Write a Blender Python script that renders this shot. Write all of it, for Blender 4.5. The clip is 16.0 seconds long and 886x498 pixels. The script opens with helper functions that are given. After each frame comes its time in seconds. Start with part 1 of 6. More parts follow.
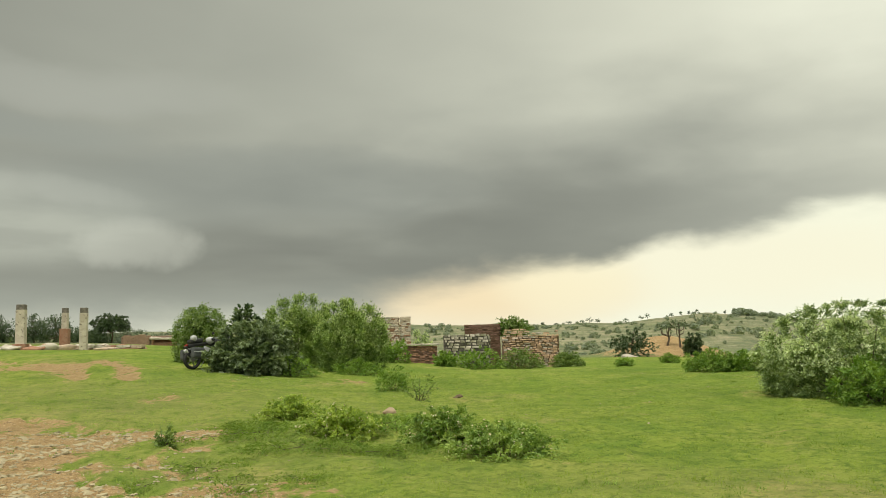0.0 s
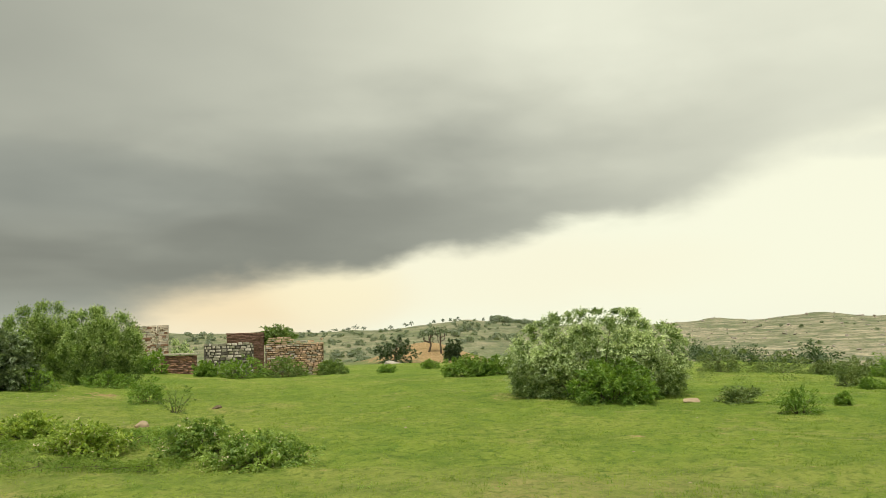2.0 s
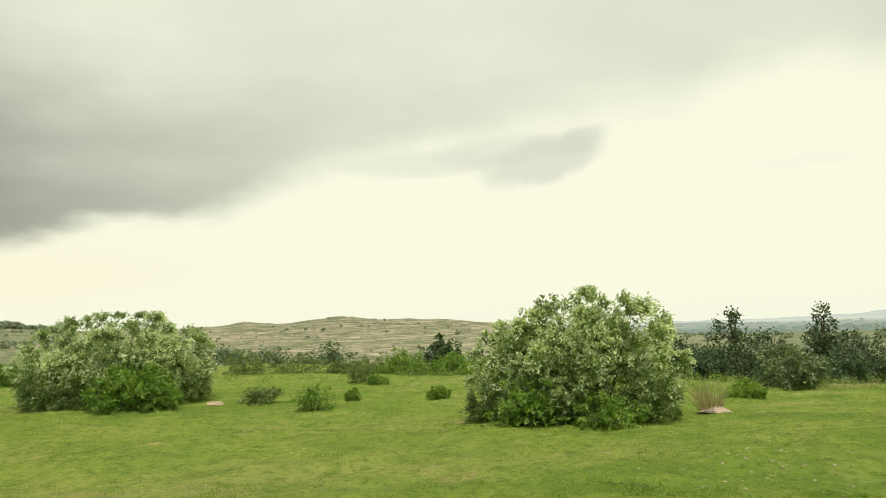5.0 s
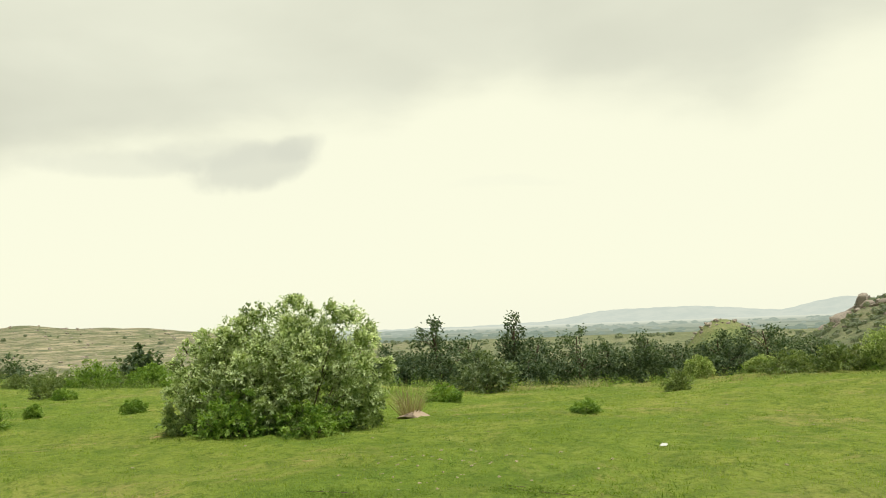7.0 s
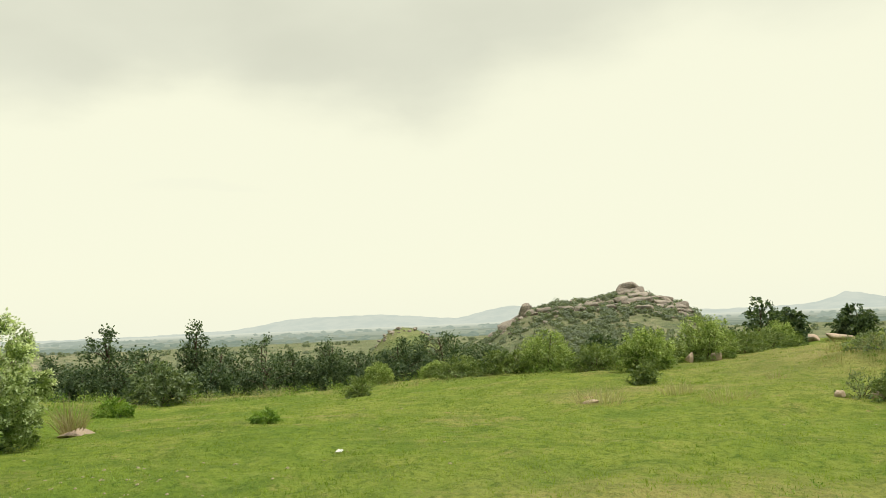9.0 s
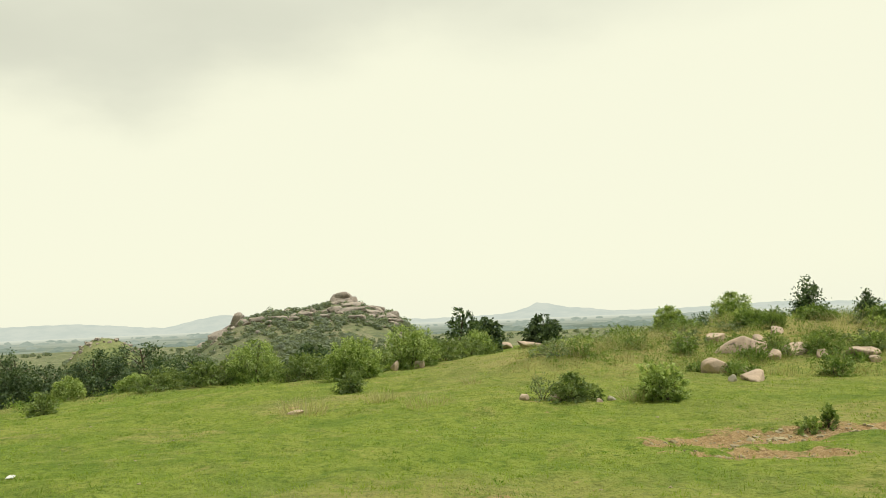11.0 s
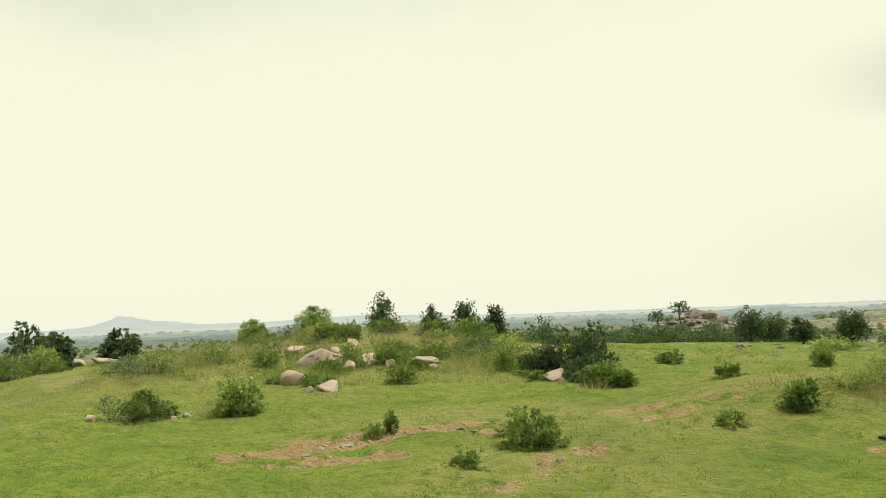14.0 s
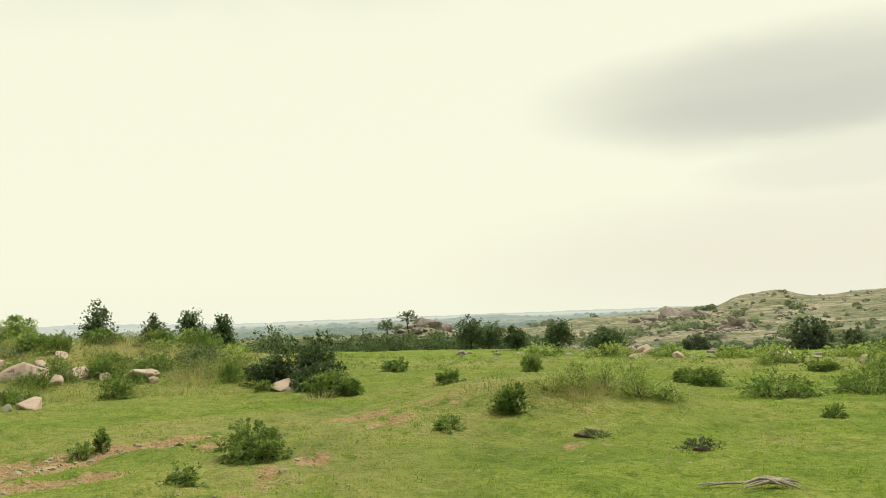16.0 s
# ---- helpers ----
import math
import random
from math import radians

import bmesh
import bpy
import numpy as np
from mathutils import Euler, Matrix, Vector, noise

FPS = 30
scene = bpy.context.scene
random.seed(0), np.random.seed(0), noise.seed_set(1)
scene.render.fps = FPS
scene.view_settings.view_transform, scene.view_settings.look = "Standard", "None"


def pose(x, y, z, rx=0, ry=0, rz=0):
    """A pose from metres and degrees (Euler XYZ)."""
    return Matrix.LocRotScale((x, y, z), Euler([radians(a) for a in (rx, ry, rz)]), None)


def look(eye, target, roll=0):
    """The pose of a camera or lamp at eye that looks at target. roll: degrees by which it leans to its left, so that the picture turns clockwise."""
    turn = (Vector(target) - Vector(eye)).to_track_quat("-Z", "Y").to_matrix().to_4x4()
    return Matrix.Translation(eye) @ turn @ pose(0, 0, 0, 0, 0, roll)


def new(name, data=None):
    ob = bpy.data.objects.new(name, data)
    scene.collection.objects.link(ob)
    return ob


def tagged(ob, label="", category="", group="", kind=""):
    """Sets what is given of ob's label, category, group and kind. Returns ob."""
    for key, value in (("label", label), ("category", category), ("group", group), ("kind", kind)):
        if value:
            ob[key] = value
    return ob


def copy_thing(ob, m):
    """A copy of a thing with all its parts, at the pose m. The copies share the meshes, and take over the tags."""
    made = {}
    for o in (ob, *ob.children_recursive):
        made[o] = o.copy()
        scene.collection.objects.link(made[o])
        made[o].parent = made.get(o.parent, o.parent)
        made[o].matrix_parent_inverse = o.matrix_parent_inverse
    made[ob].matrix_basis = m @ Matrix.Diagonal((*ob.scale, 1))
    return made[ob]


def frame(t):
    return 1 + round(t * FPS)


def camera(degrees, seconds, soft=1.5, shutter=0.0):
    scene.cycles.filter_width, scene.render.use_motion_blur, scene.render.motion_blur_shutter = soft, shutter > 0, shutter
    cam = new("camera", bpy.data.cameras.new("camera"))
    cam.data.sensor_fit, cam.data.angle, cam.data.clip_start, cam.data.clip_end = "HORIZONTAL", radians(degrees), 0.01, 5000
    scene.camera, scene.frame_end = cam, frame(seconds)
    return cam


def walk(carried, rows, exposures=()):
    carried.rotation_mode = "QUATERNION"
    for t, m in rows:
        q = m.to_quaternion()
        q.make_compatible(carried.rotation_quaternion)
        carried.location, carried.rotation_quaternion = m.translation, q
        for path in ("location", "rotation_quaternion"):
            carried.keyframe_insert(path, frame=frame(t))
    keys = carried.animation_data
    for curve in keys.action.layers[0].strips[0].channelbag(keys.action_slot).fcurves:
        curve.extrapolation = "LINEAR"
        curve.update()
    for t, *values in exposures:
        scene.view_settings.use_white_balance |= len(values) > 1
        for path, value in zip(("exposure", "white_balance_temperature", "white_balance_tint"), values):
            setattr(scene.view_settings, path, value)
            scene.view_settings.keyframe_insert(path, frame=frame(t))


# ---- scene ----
cam = camera(54.7, 16.0, soft=0.7)
PATH = [
    (0, (0.000, 0.000, 1.600), (0.0040, 1.9908, 1.7917), -1.21),
    (0.5, (0.019, -0.040, 1.608), (0.1698, 1.9449, 1.8007), -1.36),
    (1, (0.031, -0.085, 1.611), (0.3110, 1.8859, 1.8048), -1.50),
    (1.5, (0.040, -0.135, 1.611), (0.4421, 1.8141, 1.8056), -1.62),
    (2, (0.056, -0.173, 1.609), (0.5922, 1.7434, 1.8045), -1.70),
    (2.5, (0.068, -0.202, 1.609), (0.7740, 1.6598, 1.7963), -1.85),
    (3, (0.071, -0.231, 1.612), (0.9442, 1.5586, 1.7945), -1.86),
    (3.5, (0.087, -0.254, 1.609), (1.1117, 1.4538, 1.7858), -1.95),
    (6, (0.179, -0.174, 1.574), (1.8443, 0.9220, 1.7377), -2.43),
    (6.5, (0.200, -0.205, 1.576), (1.9530, 0.7440, 1.7366), -2.42),
    (7, (0.220, -0.225, 1.575), (2.0322, 0.6069, 1.7361), -2.41),
    (7.5, (0.247, -0.231, 1.573), (2.1128, 0.4725, 1.7312), -2.37),
    (8, (0.267, -0.239, 1.568), (2.1867, 0.3000, 1.7227), -2.43),
    (8.5, (0.275, -0.264, 1.568), (2.2408, 0.0717, 1.7206), -2.47),
    (9, (0.281, -0.306, 1.568), (2.2704, -0.1644, 1.7185), -2.50),
    (9.5, (0.278, -0.331, 1.571), (2.2729, -0.3497, 1.7187), -2.49),
    (10, (0.284, -0.356, 1.572), (2.2697, -0.5399, 1.7188), -2.48),
    (12.5, (0.366, -0.537, 1.558), (2.1175, -1.4913, 1.6983), -2.36),
    (13, (0.370, -0.567, 1.556), (2.0423, -1.6547, 1.6955), -2.40),
    (13.5, (0.358, -0.578, 1.559), (1.9409, -1.7929, 1.6973), -2.34),
    (14, (0.336, -0.580, 1.560), (1.8239, -1.9087, 1.6972), -2.31),
    (14.5, (0.320, -0.579, 1.565), (1.7128, -2.0080, 1.7015), -2.28),
    (15, (0.308, -0.583, 1.564), (1.5883, -2.1130, 1.7000), -2.26),
    (15.5, (0.289, -0.592, 1.565), (1.4307, -2.2291, 1.7000), -2.23),
    (16, (0.279, -0.606, 1.567), (1.2914, -2.3254, 1.7006), -2.24),
]
# the camera opens up a little while it faces the wood
walk(cam, [(t, look(eye, target, roll)) for t, eye, target, roll in PATH], exposures=[(0, 0.03), (4, 0.03), (6.2, 0.06), (8, 0.05), (9.5, 0.02), (16, 0.02)])

# ---- sky: a dark storm deck over one half, a pale glowing sky under its edge ----
SUN_AZ, SUN_EL = 215.0, 66.0


class Nodes:
    """Short names for shader arithmetic."""

    def __init__(self, tree):
        self.tree, self.links = tree, tree.links

    def add(self, kind):
        return self.tree.nodes.new(kind)

    def put(self, socket, value):
        if isinstance(value, bpy.types.NodeSocket):
            self.links.new(value, socket)
        else:
            socket.default_value = value

    def math(self, op, a, b=0.0, c=0.0, clamp=False):
        node = self.add("ShaderNodeMath")
        node.operation, node.use_clamp = op, clamp
        for socket, value in zip(node.inputs, (a, b, c)):
            self.put(socket, value)
        return node.outputs[0]

    def step(self, value, low, high):
        node = self.add("ShaderNodeMapRange")
        node.interpolation_type = "SMOOTHSTEP"
        for socket, v in zip(node.inputs, (value, low, high, 0.0, 1.0)):
            self.put(socket, v)
        return node.outputs[0]

    def mix(self, fac, a, b, blend="MIX"):
        node = self.add("ShaderNodeMix")
        node.data_type, node.blend_type = "RGBA", blend
        self.put(node.inputs[0], fac)
        self.put(node.inputs[6], a)
        self.put(node.inputs[7], b)
        return node.outputs[2]

    def noise(self, vector, scale, detail=4.0, rough=0.55, distort=0.0):
        node = self.add("ShaderNodeTexNoise")
        if vector is not None:
            self.put(node.inputs["Vector"], vector)
        for key, value in (("Scale", scale), ("Detail", detail), ("Roughness", rough), ("Distortion", distort)):
            self.put(node.inputs[key], value)
        return node.outputs[0]

    def ramp(self, value, stops):
        node = self.add("ShaderNodeValToRGB")
        marks = node.color_ramp.elements
        for n, (at, colour) in enumerate(stops):
            mark = marks[n] if n < 2 else marks.new(at)
            mark.position = at
            mark.color = (colour, colour, colour, 1) if isinstance(colour, float) else (*colour, 1)
        self.put(node.inputs[0], value)
        return node.outputs[0]


def curve_stops(pairs, low, high, top):
    return [((a - low) / (high - low), float(v) / top) for a, v in pairs]


world = bpy.data.worlds.new("world")
scene.world = world
world.use_nodes = True
world.node_tree.nodes.clear()
W = Nodes(world.node_tree)
ray_way = W.add("ShaderNodeTexCoord").outputs["Generated"]
split = W.add("ShaderNodeSeparateXYZ")
W.put(split.inputs[0], ray_way)
wx, wy, wz = split.outputs
az_deg = W.math("MULTIPLY", W.math("ARCTAN2", wx, wy), 57.29578)
el_deg = W.math("MULTIPLY", W.math("ARCSINE", wz), 57.29578)
az_unit = W.math("DIVIDE", W.math("ADD", az_deg, 60.0), 250.0, clamp=True)
# the clouds lie on a plane overhead, so that they flatten towards the horizon
lift_up = W.math("ADD", W.math("MAXIMUM", wz, 0.0), 0.15)
overhead = W.add("ShaderNodeCombineXYZ")
W.put(overhead.inputs[0], W.math("DIVIDE", wx, lift_up))
W.put(overhead.inputs[1], W.math("DIVIDE", wy, lift_up))
flow = overhead.outputs[0]
stretch = W.add("ShaderNodeMapping")
W.put(stretch.inputs[0], ray_way)
stretch.inputs["Scale"].default_value = (1, 1, 2.4)
n_big, n_mid = W.noise(flow, 1.15, 3, 0.45, 0.25), W.noise(flow, 3.4, 4, 0.5, 0.25)
n_edge = W.noise(stretch.outputs[0], 7.0, 5, 0.52, 0.2)
# height of the deck's lower edge, by azimuth
EDGE = [(-60, 0), (-14, 0), (-7.0, 0.5), (-2.6, 1.7), (0, 2.6), (2.6, 3.3), (9.4, 4.3), (15.8, 5.3), (20.7, 5.9), (23.4, 6.8), (27.8, 7.4), (31.6, 7.5), (36.1, 9.3), (39.6, 10.4), (46, 11.6), (58, 13.0),
        (62.5, 13.5), (66.4, 14.9), (70.3, 15.4), (74, 14.4), (79, 13.5), (85, 12.7), (88, 13.3), (91, 15.2), (97, 16.1), (102, 17.8), (111, 17.5), (121, 18.6), (135, 19.8), (150, 20.6), (190, 25)]
DEEP = [(-60, 0.36), (-30, 0.31), (-10, 0.265), (4, 0.265), (12, 0.31), (20, 0.41), (30, 0.58), (40, 0.78), (60, 0.80), (90, 0.80), (130, 0.86), (190, 0.86)]
HIGH = [(-60, 0.5), (-28, 0.35), (-10, 0.45), (4, 0.58), (14, 0.76), (26, 0.94), (45, 0.93), (90, 0.86), (190, 0.88)]
# how softly the edge ends, in degrees
SOFT = [(-60, 3.0), (-6, 2.6), (3, 1.6), (12, 1.05), (26, 1.2), (38, 2.2), (60, 2.6), (90, 3.6), (120, 5.0), (190, 5.0)]
edge = W.math("MULTIPLY", W.ramp(az_unit, curve_stops(EDGE, -60, 190, 30)), 30.0)
ragged = W.math("MULTIPLY", W.math("SUBTRACT", n_edge, 0.5), 4.2)
over = W.math("ADD", W.math("SUBTRACT", el_deg, edge), ragged)
softness = W.math("MULTIPLY", W.ramp(az_unit, curve_stops(SOFT, -60, 190, 6)), 6.0)
deck = W.step(over, W.math("MULTIPLY", softness, -0.6), softness)
lum_low, lum_high = W.ramp(az_unit, curve_stops(DEEP, -60, 190, 1)), W.ramp(az_unit, curve_stops(HIGH, -60, 190, 1))
rise = W.step(W.math("ADD", over, W.math("MULTIPLY", W.math("SUBTRACT", n_big, 0.5), 11.0)), 2.5, 15.0)
lum = W.mix(rise, lum_low, lum_high)
lum = W.mix(1.0, lum, W.ramp(n_big, [(0.3, 0.9), (0.7, 1.0)]), "MULTIPLY")
lum = W.mix(1.0, lum, W.ramp(n_mid, [(0.3, 0.955), (0.7, 1.0)]), "MULTIPLY")


def puff(az, el, wide, tall, torn=0.7):
    """A soft patch of sky about a direction."""
    a = W.math("DIVIDE", W.math("SUBTRACT", az_deg, az), wide)
    e = W.math("DIVIDE", W.math("SUBTRACT", W.math("ADD", el_deg, W.math("MULTIPLY", ragged, torn)), el), tall)
    d = W.math("ADD", W.math("MULTIPLY", a, a), W.math("MULTIPLY", e, e))
    return W.step(d, 1.6, 0.0)


billow = W.step(W.noise(flow, 2.2, 3, 0.5), 0.36, 0.6)
curl = W.math("MULTIPLY", W.math("SUBTRACT", W.noise(ray_way, 9.0, 5, 0.55), 0.5), 3.6)


def heap(az, el, wide, tall, inner=0.5, lean=0.0):
    """A heaped cloud with a curled outline; lean: degrees of rise for each degree along."""
    along = W.math("SUBTRACT", az_deg, az)
    a = W.math("DIVIDE", along, wide)
    e = W.math("DIVIDE", W.math("SUBTRACT", W.math("SUBTRACT", el_deg, el), W.math("MULTIPLY", along, lean)), tall)
    d = W.math("ADD", W.math("ADD", W.math("MULTIPLY", a, a), W.math("MULTIPLY", e, e)), curl)
    return W.step(d, 1.3, inner)


def laid(base, mask, amount, colour):
    return W.mix(W.math("MULTIPLY", mask, amount), base, (*colour, 1))


grey = W.mix(1.0, lum, W.mix(W.step(lum, 0.25, 0.7), (0.972, 1.0, 0.825, 1), (0.99, 1.0, 0.805, 1)), "MULTIPLY")
# the lit gap in the deck over the building site, with a heaped cloud in it
grey = laid(grey, W.math("MULTIPLY", puff(-27, 7.4, 10, 3.0, 0.3), W.math("MULTIPLY_ADD", billow, 0.35, 0.65)), 0.62, (0.55, 0.57, 0.47))
grey = laid(grey, heap(-19.6, 5.9, 3.4, 1.7, 0.2), 0.4, (0.60, 0.61, 0.51))
grey = laid(grey, heap(-25, 9.3, 6.0, 0.9, 0.0, -0.12), 0.3, (0.62, 0.63, 0.53))
grey = laid(grey, puff(-13, 9.6, 16, 2.6), 0.45, (0.26, 0.28, 0.245))
grey = laid(grey, puff(-26, 15.4, 12, 1.6), 0.4, (0.47, 0.48, 0.41))
grey = laid(grey, puff(-27, 12.6, 8, 1.1), 0.5, (0.31, 0.33, 0.285))
grey = laid(grey, W.step(el_deg, 4.6, 1.0), 0.75, (0.40, 0.425, 0.36))
pale = W.mix(W.math("MULTIPLY", puff(1.5, 2.6, 11, 3.2), 0.95), (0.945, 0.945, 0.735, 1), (0.92, 0.75, 0.47, 1))
pale = laid(pale, puff(16, 4.0, 18, 2.6), 0.3, (0.95, 0.85, 0.6))
pale = laid(pale, puff(8, 4.0, 4.5, 3.4), 0.6, (0.98, 0.92, 0.64))
# torn scraps under the deck's bright end
pale = laid(pale, heap(53.4, 10.5, 4.6, 1.5, 0.1, 0.16), 0.7, (0.66, 0.67, 0.56))
pale = laid(pale, heap(50.0, 11.2, 4.2, 1.1, 0.0, 0.05), 0.55, (0.69, 0.70, 0.58))
pale = laid(pale, heap(56.0, 11.6, 2.0, 0.9, 0.1, 0.2), 0.6, (0.66, 0.67, 0.56))
pale = laid(pale, heap(45.0, 10.5, 6.0, 0.9, 0.0), 0.5, (0.72, 0.73, 0.60))
pale = laid(pale, puff(70, 8.9, 4, 0.35), 0.12, (0.80, 0.81, 0.68))
# the long bank and its lower scrap
pale = laid(pale, puff(172.5, 12.7, 14.5, 3.5, 0.4), 0.8, (0.62, 0.62, 0.53))
pale = laid(pale, puff(172, 11.4, 11, 1.6, 0.5), 0.4, (0.58, 0.58, 0.50))
pale = laid(pale, puff(176, 7.6, 9.0, 1.7, 1.0), 0.4, (0.70, 0.69, 0.59))
pale = laid(pale, puff(176, 2.5, 24, 4.0), 0.5, (0.80, 0.74, 0.62))
pale = laid(pale, W.step(el_deg, 3.0, -1.0), 0.25, (0.86, 0.88, 0.74))
cloud_colour = W.mix(deck, pale, grey)
nishita = W.add("ShaderNodeTexSky")
nishita.sky_type, nishita.sun_disc = "NISHITA", False
nishita.sun_elevation, nishita.sun_rotation = radians(SUN_EL), radians(SUN_AZ)
clear, clouds = W.add("ShaderNodeBackground"), W.add("ShaderNodeBackground")
W.put(clear.inputs[0], nishita.outputs[0])
clear.inputs[1].default_value = 0.1
W.put(clouds.inputs[0], cloud_colour)
clouds.inputs[1].default_value = 1.0
cover = W.add("ShaderNodeMixShader")
cover.inputs[0].default_value = 0.97
W.links.new(clear.outputs[0], cover.inputs[1])
W.links.new(clouds.outputs[0], cover.inputs[2])
W.links.new(cover.outputs[0], W.add("ShaderNodeOutputWorld").inputs[0])

# the sun behind thin cloud
sun = new("sun", bpy.data.lights.new("sun", "SUN"))
sun.data.energy, sun.data.angle, sun.data.color = 3.3, radians(18), (1.0, 0.96, 0.85)
_a, _e = radians(SUN_AZ), radians(SUN_EL)
sun.matrix_world = look((30 * math.sin(_a), 30 * math.cos(_a), 40), (30 * math.sin(_a) - math.sin(_a) * math.cos(_e), 30 * math.cos(_a) - math.cos(_a) * math.cos(_e), 40 - math.sin(_e)))

# ---- terrain: heights of the plateau, the valley and the hills, in polar sectors about the first standpoint ----
# azimuth (clockwise from +y), height at 24 m, 45 m and 90 m
SECTORS = [
    (-70, 0.3, 1.0, 1.5), (-26, 0.4, 1.15, 1.5), (-16, 0.4, 1.0, 0.8), (-7, 0.2, 0.5, -0.5), (0, 0.05, -0.15, -1.0),
    (6, 0.0, -0.3, -1.2), (12, 0.0, -0.15, -1.2), (26, 0.0, -0.1, -3.0), (36, 0.0, -0.3, -4.0), (45, -0.05, -0.9, -5.0),
    (55, -0.1, -1.5, -6.0), (66, -0.4, -2.5, -8.0), (80, -0.4, -2.5, -9.0), (90, -0.15, -2.0, -8.0), (99, -0.05, -1.2, -7.0),
    (109, -0.05, -0.35, -5.0), (124, 0.0, -0.5, -4.0), (148, 0.0, -0.8, -3.2), (161, -0.1, -1.2, -4.0), (174, -0.2, -1.5, -5.0),
    (215, 0.0, 0.0, -2.0), (290, 0.3, 1.0, 1.5),
]
# azimuth, distance and crest height of the ridges that close the view
RIDGES = [
    (-40, 500, 2.0), (-20, 480, 4.0), (-4, 420, 5.0), (2, 420, 4.2), (8, 420, 3.6), (12, 430, 4.2), (14, 430, 5.5), (17, 440, 8.0), (19, 450, 7.0),
    (22.5, 470, 4.6), (28, 540, 2.5), (31.4, 560, 3.6), (33.5, 570, 6.0), (35.3, 570, 4.2), (39.6, 580, 7.0), (42.5, 580, 4.2), (45.8, 590, 3.6), (49, 600, -0.8),
    (53, 610, -6.0), (58, 640, -14.0), (66, 700, -26.0), (120, 700, -27.0), (146, 520, -22.0), (155, 480, -15.0), (158, 475, -9.5), (161.4, 470, -7.4), (163.2, 465, -6.6), (163.9, 460, -4.6),
    (167.0, 455, -4.5), (167.6, 452, -2.0), (168.2, 450, 0.8), (170.9, 445, 3.5), (171.5, 440, 1.2), (172.6, 440, -0.3), (173.6, 435, -0.5), (175.3, 430, 1.3), (177, 430, 2.2), (186, 430, 4.0), (320, 500, 2.0),
]
# crest of the rocky hill beyond the wood, 330 m away: azimuth, height
HILL = [
    (82, -40), (86, -18), (88.3, -10.5), (89.4, -6.5), (90.6, -2.5), (91.3, 0.4), (93.6, 3.4), (96.1, 4.4), (97.2, 5.4), (99.0, 5.0), (100.1, 3.2),
    (101.3, 0.4), (102.2, -3.0), (103.4, -9), (105, -20), (108, -40), (300, -40),
]
# single rises: azimuth, distance, height, half-width across and along the line of sight
RISES = [
    (122, 27.5, 0.66, 4.6, 4.0), (131, 27.0, 0.5, 3.0, 3.5), (156, 13.0, 0.52, 1.5, 1.0), (-2.5, 13.8, 0.2, 2.2, 1.1), (-13, 12.5, 0.12, 1.6, 0.8),
    (114.3, 21.5, 0.32, 2.0, 1.5), (82.0, 280, 10.0, 6.5, 22.0), (84.1, 280, 10.5, 7.5, 22.0), (86.6, 280, 4.5, 8.0, 22.0), (148.3, 250, 8.6, 11.0, 14.0),
    (142, 260, 5.0, 22.0, 18.0), (166, 210, 5.0, 20.0, 20.0), (112, 15.6, 0.12, 2.0, 1.2), (13.8, 84, 1.7, 3.0, 4.0), (16.4, 86, 1.0, 3.4, 4.0),
]
PLAIN = -30.0


def smooth(a, b, v):
    u = np.clip((v - a) / (b - a), 0, 1)
    return u * u * (3 - 2 * u)


def around(table, column, az):
    """A column of a table, interpolated round the circle."""
    knots = np.array([row[0] for row in table], float)
    values = np.array([row[column] for row in table], float)
    return np.interp((az - knots[0]) % 360, np.r_[knots - knots[0], 360], np.r_[values, values[0]])


def around_soft(table, column, az, width):
    return sum(around(table, column, az + width * k) for k in (-1, -0.5, 0, 0.5, 1)) / 5


def wave(x, y, scale, seed):
    """Cheap smooth noise, about -1 to 1."""
    rng = np.random.RandomState(seed)
    out = 0
    for n in range(7):
        a, k, p = rng.uniform(0, 6.283), rng.uniform(0.6, 1.7) / scale, rng.uniform(0, 6.283)
        out = out + np.sin((x * np.cos(a) + y * np.sin(a)) * k * 6.283 + p + 1.3 * np.sin((y * np.cos(a) - x * np.sin(a)) * k * 3.1 + p))
    return out / 3.6


